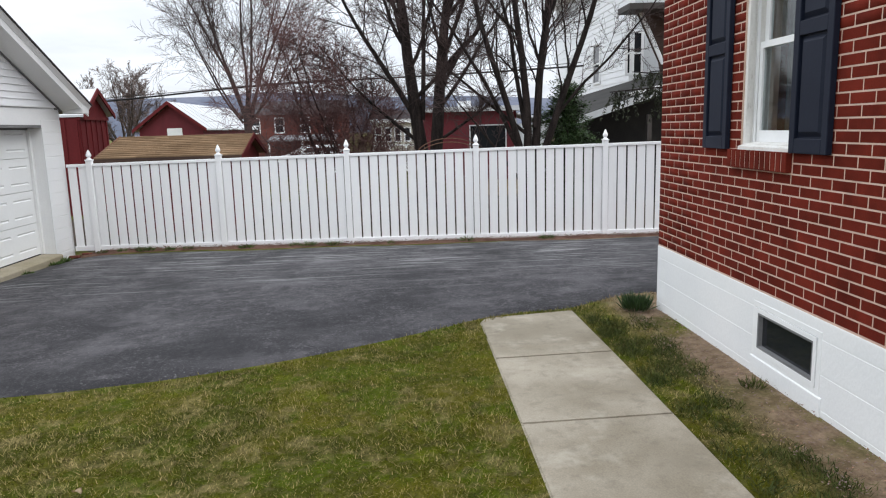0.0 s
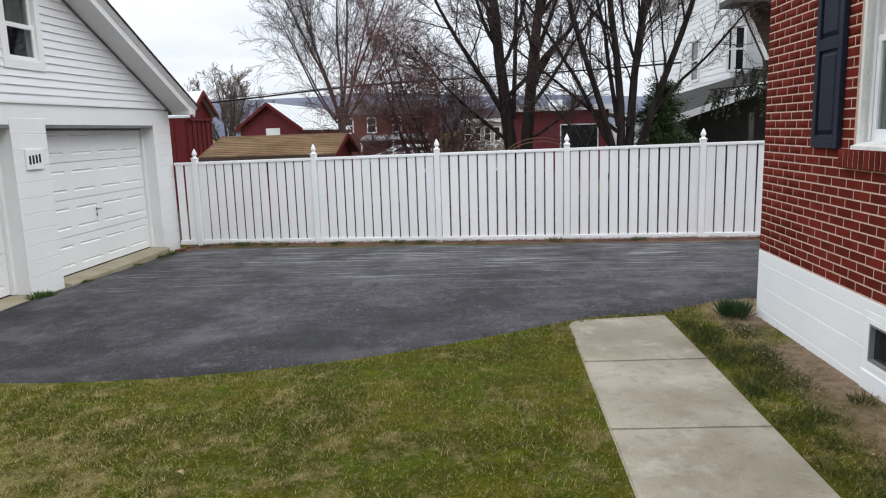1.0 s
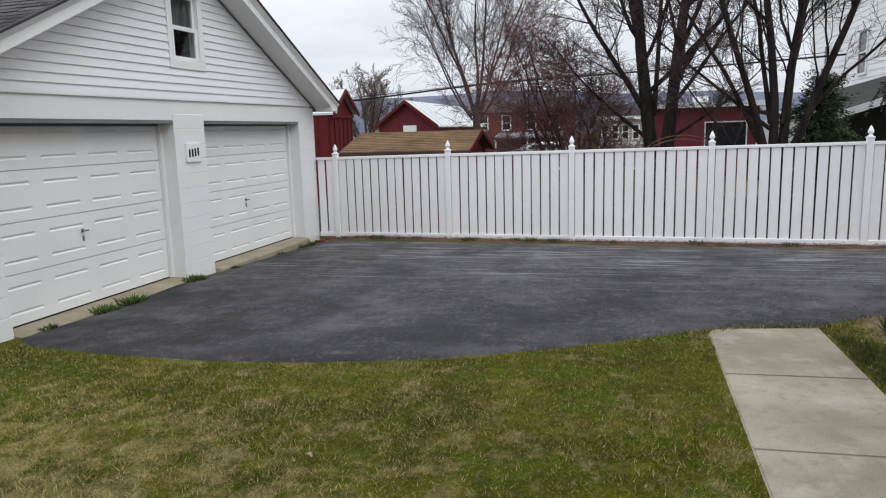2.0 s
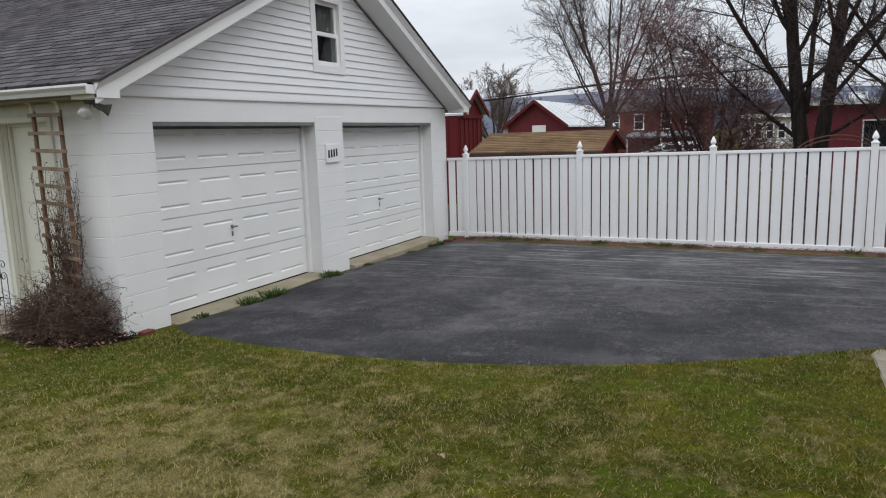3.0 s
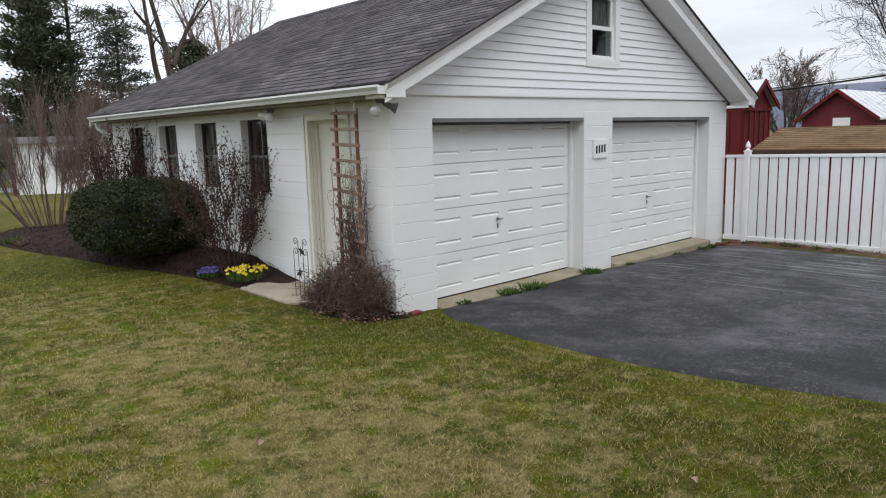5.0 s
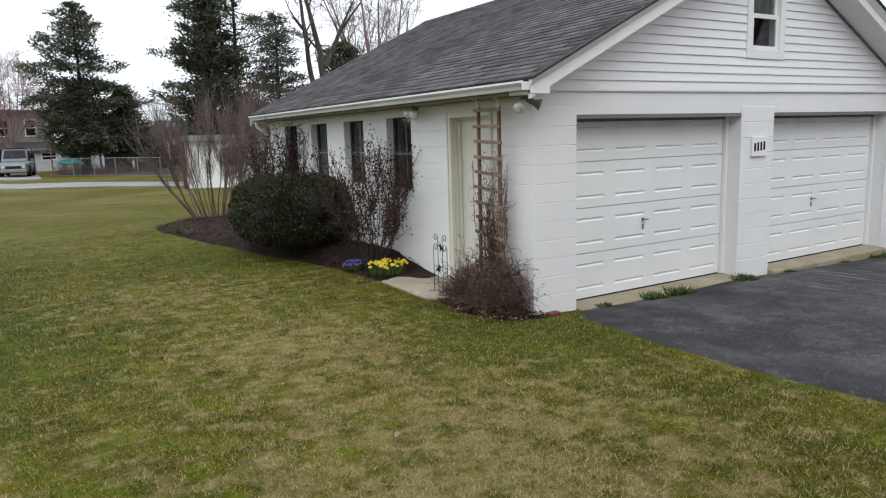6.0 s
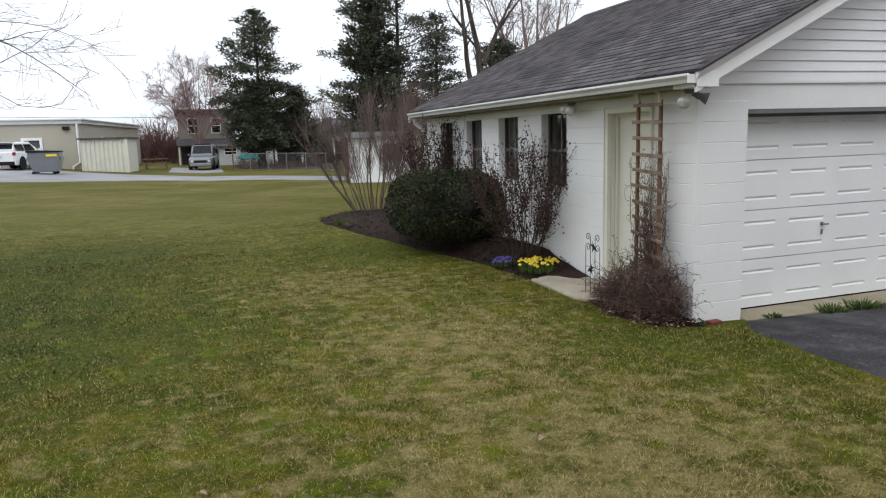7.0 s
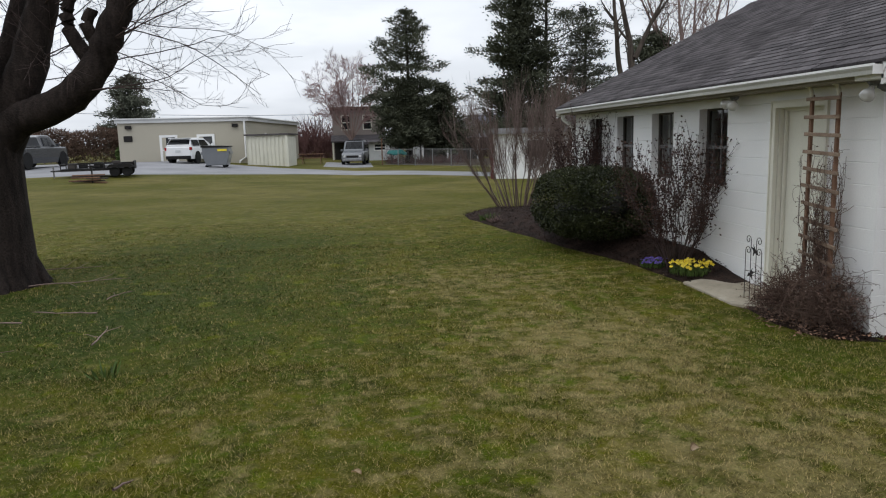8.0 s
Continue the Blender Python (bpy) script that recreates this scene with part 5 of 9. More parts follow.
def basement_window():
    x0, x1, z0, z1 = BW
    bm = bmesh.new()
    sash(bm, x0 - 0.01, x1 + 0.01, z0 + 0.0, z1 + 0.012, HY - 0.06, HY + 0.008, 0.036)
    win = part("basement_window", bm, M_WHITE, house, "white framed basement window with dark glass")
    bm = bmesh.new()
    sash(bm, x0 + 0.03, x1 - 0.03, z0 + 0.036, z1 - 0.028, HY - 0.05, HY + 0.014, 0.03)
    part("storm_frame", bm, M_WHITE, win)
    bm = bmesh.new()
    sash(bm, x0 + 0.06, x1 - 0.06, z0 + 0.066, z1 - 0.058, HY - 0.045, HY + 0.012, 0.014)
    part("screen_frame", bm, M_MUNTIN, win)
    part("pane", box(x0 + 0.07, x1 - 0.07, HY - 0.022, HY - 0.018, z0 + 0.075, z1 - 0.068), M_CARGLASS, win)
    n = 24
    bm = bmesh.new()
    pts = [(x0 + 0.05 + (x1 - x0 - 0.1) * i / n, HY - 0.12 + 0.012 * math.sin(i * 1.9)) for i in range(n + 1)]
    lo, hi = [bm.verts.new((a, b, z0)) for a, b in pts], [bm.verts.new((a, b, z1)) for a, b in pts]
    for i in range(n):
        bm.faces.new((lo[i], lo[i + 1], hi[i + 1], hi[i]))
    part("curtain", bm, M_DARK, win)
    part("window_sill", prism([(HY - 0.1, 0.02), (HY + 0.016, 0.02), (HY + 0.016, z0 - 0.006), (HY + 0.009, z0 + 0.0), (HY - 0.1, z0 + 0.0)], x1 - x0 + 0.05, "x", x0 - 0.035, soft=0.003), M_BLOCK, win)


basement_window()
# rowlock sill of bricks on edge
bm = bmesh.new()
bx(bm, -0.785, -0.035, HY - 0.1, HY + 0.034, 1.536, 1.645)
sill = part("brick_sill", bm, M_MORTAR, house, "rowlock brick window sill")
for i in range(12):
    x = -0.797 + i * 0.0655
    part("brick", box(x, x + 0.052, HY - 0.05, HY + 0.04, 1.53, 1.652, 0.003), M_BRICK, sill)
lay_blocks(house, (0.0, 12.0), 0.63 - 0.15, -0.1, H_BASE - 0.15, [(HX - BW[1], HX - BW[0], BW[2] - 0.15, BW[3] - 0.15)], lambda u, z: pose(-u, -0.001, z, 0, 0, 180), 0.0)

# bricks in running bond: those that the walk passes nearest are pieces, the rest one mesh
BR_L, BR_H, CO = 0.1972, 0.0556, 0.0649


def brick_mesh(length):
    L, Hh, c = length / 2, BR_H / 2, 0.0006
    bm = bmesh.new()
    f = [bm.verts.new(p) for p in ((-L + c, JN, -Hh + c), (L - c, JN, -Hh + c), (L - c, JN, Hh - c), (-L + c, JN, Hh - c))]
    k = [bm.verts.new(p) for p in ((-L, -0.001, -Hh), (L, -0.001, -Hh), (L, -0.001, Hh), (-L, -0.001, Hh))]
    bm.faces.new(f[::-1])
    for i in range(4):
        bm.faces.new((f[i], f[(i + 1) % 4], k[(i + 1) % 4], k[i]))
    bmesh.ops.recalc_face_normals(bm, faces=bm.faces[:])
    if f[0].link_faces[0].normal.y < 0:
        bmesh.ops.reverse_faces(bm, faces=bm.faces[:])
    return shared_mesh("brick", bm, M_BRICK)


BRICKS, V, F = {}, [], []
rng = np.random.default_rng(3)
wall_off = offset(house)
for c in range(int((3.2 - H_BASE) / CO)):
    z = H_BASE + 0.013 + c * CO + BR_H / 2
    x = HX
    first = 0.2135 if c % 2 == 0 else 0.1105
    nxt = HX - first
    while x > x_end + 0.05:
        a, b = nxt, x
        x = nxt - 0.0088
        nxt = x - BR_L
        pieces = [(a, b)]
        if WIN_Z0 - 0.02 < z < WIN_Z1 + 0.01:
            pieces = [q for q in ((a, min(b, WIN_X0 - 0.004)), (max(a, WIN_X1 + 0.004), b)) if q[1] - q[0] > 0.02]
        elif 1.53 < z < 1.655:
            pieces = [q for q in ((a, min(b, -0.81)), (max(a, 0.0), b)) if q[1] - q[0] > 0.02]
        for p, q in pieces:
            L, jit = round(q - p, 3), float(rng.uniform(-0.0002, 0.0003))
            if L not in BRICKS:
                BRICKS[L] = brick_mesh(L)
            near = -1.75 < (p + q) / 2 < 0.55 and z < 2.28
            if near:
                ob = new("brick", BRICKS[L])
                ob.parent = house
                ob.location = ((p + q) / 2 - wall_off.x, HY - JN + jit - wall_off.y, z - wall_off.z)
            else:
                me = BRICKS[L]
                n = len(V)
                V += [(v.co.x + (p + q) / 2, v.co.y + HY - JN + jit, v.co.z + z) for v in me.vertices]
                F += [tuple(n + i for i in pl.vertices) for pl in me.polygons]
tagged(raw("bricks", V, F, M_BRICK, house), kind="stuff")


# ---- trees ----
def wander(rng, p, d, length, n, wob, lift_):
    """A crooked line from p along d."""
    pts, d = [np.array(p, float)], np.array(d, float)
    for _ in range(n):
        d = d + rng.normal(0, wob, 3) + np.array([0, 0, lift_])
        d /= np.linalg.norm(d)
        pts.append(pts[-1] + d * length / n)
    return np.array(pts), d


def spread(rng, d, lo, hi):
    """A direction that leaves d by an angle between lo and hi degrees."""
    a = np.cross(d, rng.normal(0, 1, 3))
    a /= np.linalg.norm(a) + 1e-9
    t = radians(rng.uniform(lo, hi))
    v = math.cos(t) * d + math.sin(t) * a
    return v / np.linalg.norm(v)


def branch_out(rng, P, R, level, cfg, wood, twigs):
    """Side branches along a limb, and theirs in turn."""
    n, ratio, ang, wob, up, lo_f = cfg[level]
    length = np.linalg.norm(np.diff(P, axis=0), axis=1).sum()
    for i in range(n):
        f = lo_f + (1 - lo_f) * ((i + rng.uniform(0.1, 0.9)) / n)
        k = f * (len(P) - 1)
        j = min(int(k), len(P) - 2)
        p = P[j] + (P[j + 1] - P[j]) * (k - j)
        r = R[j] + (R[j + 1] - R[j]) * (k - j)
        d = P[j + 1] - P[j]
        d = d / (np.linalg.norm(d) + 1e-9)
        L = length * ratio * rng.uniform(0.6, 1.2) * (1.15 - 0.55 * f)
        rr = max(r * rng.uniform(0.28, 0.5), cfg["least"])
        seg = max(2, min(7, int(L / 0.22)))
        Q, _ = wander(rng, p, spread(rng, d, *ang), L, seg, wob, up)
        if "floor" in cfg:
            Q[:, 2] = np.where(Q[:, 2] < cfg["floor"], cfg["floor"] + 0.3 * (cfg["floor"] - Q[:, 2]), Q[:, 2])
        S = np.linspace(rr, max(rr * 0.35, cfg["least"] * 0.7), len(Q))
        (wood if rr > cfg["thick"] else twigs).tube(Q, S, 5 if rr > 0.03 else 3)
        if level + 1 in cfg:
            branch_out(rng, Q, S, level + 1, cfg, wood, twigs)


def bare_tree(name, at, label, seed, stems, cfg, bark, twig, trunk=None, group=""):
    """A leafless tree. stems: start, direction, length, radius of each main limb; trunk: height and radius below them."""
    rng = np.random.default_rng(seed)
    at = np.array(at, float)
    tr = thing(name, at, label, "tree", group)
    wood, twigs = Soup(), Soup()
    if trunk:
        h, r = trunk
        z = np.array([-0.3, 0.0, 0.12, 0.35, 0.6, 1.0]) * 1.0
        z = np.concatenate([z[:4], np.linspace(0.5, max(h, 0.8), 5)])
        P = np.stack([at[0] + 0.03 * np.sin(z * 2), at[1] + 0.03 * np.cos(z * 1.7), at[2] + z], -1)
        wood.tube(P, r * np.interp(z, [-0.3, 0, 0.15, 0.5, h], [1.5, 1.4, 1.2, 1.03, 0.9]), 14)
    for p, d, L, r in stems:
        d = np.array(d, float)
        Q, _ = wander(rng, at + np.array(p), d / np.linalg.norm(d), L, 12, cfg["wob"] * 0.5, cfg["up"] * 0.6)
        R = np.linspace(r, r * 0.22, len(Q))
        wood.tube(Q, R, 8)
        branch_out(rng, Q, R, 1, cfg, wood, twigs)
    wood.make("trunk", bark, tr, smooth=True)
    if twigs.n:
        twigs.make("crown", twig, tr)
    return tr


def cfg_tree(n1, n2, n3, least=0.006, thick=0.03, ang=(22, 50), up=0.05, wob=0.10, r1=0.5, r2=0.5, r3=0.55, lo=0.2, up3=0.03, n4=0):
    return {1: (n1, r1, ang, 0.12, up, lo), 2: (n2, r2, ang, 0.14, up, 0.15), 3: (n3, r3, ang, 0.16, up3, 0.1), "least": least, "thick": thick, "wob": wob, "up": 0.05, **({4: (n4, 0.55, ang, 0.18, up3, 0.1)} if n4 else {})}


# beyond the fence
bare_tree("bare_tree", (12.1, -6.55, lz(12.1, -6.5)), "tall leafless tree with two dark main stems", 21,
          [((-0.03, 0.12, 0.9), (0.0, 0.10, 1), 8.8, 0.165), ((0.0, -0.10, 0.9), (0.0, -0.07, 1), 8.5, 0.16), ((0.05, 0.17, 2.3), (0.05, -0.06, 1), 6.0, 0.06), ((0.05, 0.2, 2.1), (-0.1, 0.55, 1), 4.8, 0.075), ((0.05, 0.22, 2.6), (0.1, 0.3, 1), 5.2, 0.06),
           ((0, 0.2, 1.7), (0.1, 0.8, 0.75), 3.6, 0.05), ((0, -0.22, 3.4), (0.1, -0.42, 1), 4.4, 0.06), ((0, -0.2, 2.5), (-0.1, -0.7, 0.9), 3.8, 0.05), ((0, -0.2, 1.8), (0.0, -1.0, 0.6), 2.6, 0.04), ((0.0, -0.18, 2.9), (0.0, -0.2, 1), 5.0, 0.06)],
          cfg_tree(14, 9, 7, thick=0.02, least=0.0045, r1=0.38, r2=0.5, r3=0.6, wob=0.05, ang=(20, 55)), M_BARK, M_TWIG, (1.5, 0.33))
bare_tree("bare_tree", (9.9, -8.55, lz(9.9, -8.5)), "leafless tree with many stems fanning from a low fork", 22,
          [((0, 0.05, 1.3), (0.05, 0.03, 1), 7.0, 0.09), ((0, -0.12, 1.3), (0.1, -0.12, 1), 7.0, 0.095), ((0, -0.2, 1.2), (0, -0.34, 1), 6.5, 0.085), ((0, 0.12, 1.3), (-0.05, 0.30, 1), 6.2, 0.075), ((0, 0.2, 1.5), (0, 0.5, 1), 5.2, 0.05),
           ((0, 0.1, 1.9), (0.1, 1.1, 0.85), 3.6, 0.04), ((0, -0.55, 2.2), (0, -0.85, 1), 3.8, 0.036), ((0, -0.1, 1.4), (0.3, -0.02, 1), 6.0, 0.06), ((0, 0.2, 0.9), (-0.1, 0.75, 0.8), 2.8, 0.035), ((0, -0.1, 2.0), (0.0, -0.20, 1), 5.6, 0.05), ((0, 0.1, 2.0), (0.0, 0.18, 1), 5.6, 0.05)],
          cfg_tree(12, 9, 7, up=0.06, thick=0.02, least=0.004, r1=0.36, r3=0.6, wob=0.09), M_BARK, M_TWIG, (1.5, 0.24))
bare_tree("bare_tree", (20.5, -0.45, lz(20.5, -0.5)), "leafless tree with fine upswept twigs beyond the shed", 23,
          [((0, 0.03 * k, 2.6 + 0.12 * (k % 4)), (0.15 * math.cos(k * 2.1), 0.115 * k, 1.0 - 0.03 * abs(k)), 5.9 - 0.26 * abs(k), 0.062 - 0.004 * abs(k)) for k in (-6, -4, -3, -2, -1, 0, 1, 2, 3, 5, 6)],
          cfg_tree(11, 8, 6, least=0.0052, up=0.03, wob=0.10, r3=0.6), M_TWIG, M_TWIG, (3.3, 0.15))
bare_tree("bare_tree", (13.6, -4.5, lz(13, -4)), "dense reddish leafless crab apple tree", 24,
          [((0.02 * k, 0.04 * k, 0.5 + 0.13 * (k % 4)), (0.3 * math.cos(k * 1.7), 0.12 * k + 0.08, 1.0 - 0.03 * abs(k)), (4.4 if k > 0 else 3.0) - 0.1 * abs(k), 0.036) for k in (-5, -4, -3, -2, -1, 0, 1, 2, 3, 4, 5, 6, 7)],
          cfg_tree(12, 9, 7, least=0.0050, ang=(30, 80), up=-0.01, wob=0.26, up3=-0.02, r1=0.6, r3=0.6, lo=0.08), M_TWIG, M_TWIGRED, (0.8, 0.12))
bare_tree("bare_tree", (41.8, 12.0, lz(41.8, 12)), "round leafless tree far beyond the barns", 25,
          [((0, 0, 1.9), (0.5 * math.cos(a * 3), math.tan(a * 0.53), 1.0), 5.2 - 0.7 * abs(a), 0.10) for a in np.linspace(-1.9, 1.9, 11)],
          cfg_tree(13, 10, 8, least=0.0095, thick=0.05, up=0.04, wob=0.10, r1=0.42, r2=0.46, r3=0.5, ang=(18, 48)), M_GREYBARK, M_LILAC, (2.4, 0.32))
# behind the back lawn
bare_tree("bare_tree", (-3.9, 57.0, lz(-3.9, 57)), "pale pinkish leafless tree by the far house", 26,
          [((0, 0, 1.8), (a * 0.46, 0.25 * math.cos(a * 4), 1), 6.8 - 0.9 * abs(a), 0.06) for a in (-1.7, -1.3, -0.95, -0.6, -0.3, 0, 0.3, 0.65, 1.0, 1.4, 1.7)],
          cfg_tree(11, 8, 7, least=0.0095, up=0.02, wob=0.08, r1=0.42, r3=0.6), M_TWIGPALE, M_TWIGPINK, (2.0, 0.2))
bare_tree("bare_tree", (7.9, 24.5, lz(8, 24)), "tall bare tree with heavy broken limbs behind the garage", 27,
          [((0.05, 0, 3.0), (0.05, 0, 1), 7.5, 0.19), ((-0.1, 0, 3.2), (-0.22, 0.05, 1), 7.0, 0.15), ((0.25, 0, 5.2), (0.45, 0, 1), 3.6, 0.12), ((0.9, 0, 6.6), (0.75, 0.1, 0.7), 2.4, 0.08), ((-0.5, 0, 6.6), (-0.8, 0, 0.8), 2.0, 0.05)],
          cfg_tree(6, 4, 3, least=0.010, ang=(30, 65), r1=0.26), M_GREYBARK, M_GREYBARK, (3.4, 0.26))
bare_tree("bare_tree", (13.5, 30.0, 0.0), "grey leafless tree top behind the garage roof", 28,
          [((0, 0, 3.5), (math.sin(a) * 0.6, 0.2 * math.cos(a), 1), 6.6, 0.14) for a in (-1.5, -0.8, -0.2, 0.4, 1.0, 1.6)],
          cfg_tree(8, 7, 5, least=0.010, up=0.06), M_TWIGPALE, M_TWIGPALE, (3.7, 0.25))


# the old tree on the lawn, whose heavy pruned limbs hang over the picture
def old_tree():
    rng = np.random.default_rng(31)
    at = np.array([-9.60, 4.56, 0.03])
    rt, bk = np.array([0.99, -0.14, 0.0]), np.array([0.14, 0.99, 0.0])
    tr = thing("old_tree", at, "old leafless lawn tree with heavy dark pruned limbs", "tree")
    wood, twigs = Soup(), Soup()

    def line(pts, r0, r1, sides=12):
        P = np.array([at + rt * a + bk * b + np.array([0, 0, c]) for a, b, c in pts])
        P = outline(P, 5)
        P = P + rng.normal(0, 0.012, P.shape)
        R = np.linspace(r0, r1, len(P)) * (1 + rng.normal(0, 0.018, len(P)))
        wood.tube(P, R, sides)
        return P, R

    z = np.array([-0.3, 0.0, 0.06, 0.16, 0.35, 0.7, 1.2, 1.7, 2.1])
    wood.tube(np.stack([at[0] + 0 * z, at[1] + 0 * z, at[2] + z], -1), np.interp(z, [-0.3, 0, 0.1, 0.3, 0.7, 1.4, 2.1], [0.70, 0.65, 0.61, 0.57, 0.55, 0.53, 0.54]), 20)
    for a in np.linspace(0, 6.2, 9):
        a += rng.uniform(-0.2, 0.2)
        d = np.array([math.cos(a), math.sin(a), 0])
        wood.tube([at + d * 0.48 + (0, 0, 0.40), at + d * 0.56 + (0, 0, 0.14), at + d * 0.64 + (0, 0, 0.01), at + d * 0.78 + (0, 0, -0.1)], [0.08, 0.10, 0.08, 0.04], 8)
    limbs = [line([(0.1, 0, 1.6), (0.55, 0, 2.2), (1.1, -0.05, 2.38), (1.55, -0.1, 2.65), (1.85, -0.1, 3.05), (2.08, -0.1, 3.5), (2.3, -0.1, 3.9), (2.6, -0.1, 4.4), (3.0, -0.1, 5.2)], 0.25, 0.12),
             line([(0.2, 0.1, 1.7), (0.66, 0.1, 2.7), (0.94, 0.15, 3.5), (1.2, 0.2, 4.5), (1.6, 0.25, 5.6)], 0.28, 0.13),
             line([(0.05, -0.1, 1.7), (0.28, -0.2, 2.8), (0.34, -0.25, 3.7), (0.55, -0.3, 5.2), (0.6, -0.3, 6.2)], 0.27, 0.14),
             line([(-0.2, 0, 1.7), (-0.7, 0.2, 2.8), (-1.2, 0.3, 4.2), (-1.4, 0.3, 5.8)], 0.28, 0.14),
             line([(0.0, 0.3, 1.9), (0.1, 0.9, 3.0), (0.5, 1.5, 4.3), (0.8, 1.9, 5.6)], 0.22, 0.1),
             line([(0.0, 0.2, 2.2), (0.25, 0.5, 3.2), (0.45, 0.7, 4.2), (0.55, 0.8, 5.4)], 0.14, 0.07)]
    # stubs of sawn limbs on the low branch
    limbs.append(line([(1.72, -0.1, 2.95), (1.5, -0.12, 3.3), (1.47, -0.12, 3.6), (1.50, -0.12, 3.85)], 0.10, 0.075, 9))
    limbs.append(line([(1.45, -0.12, 3.6), (1.6, -0.12, 3.85), (1.66, -0.12, 4.05)], 0.08, 0.05, 8))
    limbs.append(line([(1.85, -0.1, 3.1), (1.72, -0.15, 3.4), (1.80, -0.15, 3.62)], 0.085, 0.07, 9))
    cf = {1: (9, 0.42, (35, 80), 0.10, -0.02, 0.25), 2: (7, 0.5, (25, 55), 0.13, 0.01, 0.2), 3: (5, 0.55, (20, 50), 0.14, 0.01, 0.2), "least": 0.0026, "thick": 0.03, "floor": 2.35}
    for P, R in limbs[:6]:
        branch_out(rng, P, np.minimum(R * 0.13, 0.024), 1, cf, twigs, twigs)
    # long drooping sprays that reach out over the lawn
    for k in range(26):
        P, R = limbs[0] if k % 4 else limbs[1]
        j = int(rng.integers(len(P) // 3, len(P) - 1))
        d = rt * rng.uniform(0.6, 1.2) + bk * rng.uniform(-0.5, 0.4) + np.array([0, 0, rng.uniform(-0.15, 0.75)])
        Q, _ = wander(rng, P[j], d / np.linalg.norm(d), rng.uniform(1.2, 2.4), 9, 0.11, 0.01)
        S = np.linspace(0.010, 0.003, len(Q))
        twigs.tube(Q, S, 4)
        branch_out(rng, Q, S, 2, cf, twigs, twigs)
    wood.make("trunk", M_BARK, tr, smooth=True)
    twigs.make("crown", M_TWIG, tr)


old_tree()


# ---- evergreens ----
def conifer(at, label, seed, height, radius, base_z, material, density=1.0, open_=0.0, droop=-0.15, trunk_r=0.2, taper=1.0, bark=None, fine=1.0, shape=None, rise=(-0.1, 0.3), inner=0.12):
    rng = np.random.default_rng(seed)
    at = np.array(at, float)
    tr = thing("evergreen_tree", at, label, "tree")
    so = Soup()
    z = np.linspace(-0.2, height, 8)
    so.tube(np.stack([at[0] + 0.04 * np.sin(z), at[1] + 0.04 * np.cos(z), at[2] + z], -1), np.linspace(trunk_r, 0.03, 8), 8)
    C, D, N = [], [], []
    n = int(11 * (height - base_z) * density)
    side = rng.uniform(0, 6.28, 3)
    turn = rng.uniform(0, 6.28)
    for i in range(n):
        f = min(0.995, (i + rng.uniform(-0.4, 1.4)) / n)
        f = max(0.0, f) ** 1.1
        zz = base_z + (height - base_z) * f
        turn += 2.4 + rng.normal(0, 0.35)
        a = turn
        # the outline swells and shrinks with height and side
        swell = 1 + 0.18 * math.sin(a * 2 + side[0] + zz * 1.3) + 0.18 * math.sin(zz * 2.4 / fine ** 0.5 + side[1] + a)
        wide = float(np.interp(f, np.linspace(0, 1, len(shape)), shape)) if shape else (1 - f) ** taper + 0.05
        reach = max(0.25, radius * wide * rng.uniform(0.68, 1.14) * swell)
        if rng.uniform() < open_:
            continue
        d = np.array([math.cos(a), math.sin(a), rng.uniform(*rise)])
        P, _ = wander(rng, at + (0, 0, zz), d, reach, 6, 0.14, droop * 0.4)
        so.tube(P, np.linspace(0.035, 0.008, len(P)), 3)
        lat = np.array([-d[1], d[0], 0.0])
        # sprays: flat fans along the bough, fuller towards its end
        for u in np.arange(inner + rng.uniform(0, 0.1), 1.04, min(0.5, 0.34 * fine / reach)):
            t = min(u, 0.999) * (len(P) - 1)
            j = int(t)
            c0 = P[j] + (P[j + 1] - P[j]) * (t - j)
            for sd in (-1, 0, 1):
                w_ = 0.42 * reach * min(u * 1.3, 1.25 - u) * rng.uniform(0.5, 1.2) * sd
                c1 = c0 + lat * w_ + np.array([0, 0, droop * abs(w_) + rng.normal(0, 0.05)])
                m = int(19 * fine ** 0.3)
                r_ = fine * rng.uniform(0.16, 0.30)
                C.append(c1 + rng.normal(0, 1, (m, 3)) * (r_, r_, r_ * 0.45))
                v = d * 0.9 + lat * sd * 0.7 + rng.normal(0, 0.55, (m, 3))
                v[:, 2] += 0.15 + droop
                D.append(v)
                N.append(rng.normal(0, 0.55, (m, 3)) + d * 0.35 + (0, 0, 0.9))
    C, D, N = np.concatenate(C), np.concatenate(D), np.concatenate(N)
    so.make("trunk", bark or M_BARK, tr)
    V, F = leaves(C, D, N, fine * rng.uniform(0.14, 0.34, len(C)), fine * rng.uniform(0.028, 0.056, len(C)))
    raw("crown", V, F, material, tr)
    return tr


conifer((0.43, 48.5, lz(0.4, 48)), "dark green spruce behind the far lane", 41, 11.3, 3.5, 2.8, M_SPRUCE, 0.85, 0.05, 0.0, 0.2, shape=(0.55, 0.80, 1.0, 1.0, 0.86, 0.76, 0.62, 0.46, 0.26, 0.05), rise=(0.1, 0.55), inner=0.22)
conifer((0.05, 47.4, lz(0, 47)), "broad dark juniper below the spruce", 52, 5.6, 2.0, 1.15, M_SPRUCE, 2.6, 0.0, 0.0, 0.15, shape=(0.9, 1.0, 0.95, 0.8, 0.55, 0.15), rise=(0.1, 0.6))
conifer((3.1, 49.5, lz(3, 49)), "small dark evergreen behind the far fence", 42, 5.9, 2.0, 1.2, M_SPRUCE, 2.2, 0.05, -0.03, 0.2, 0.6)
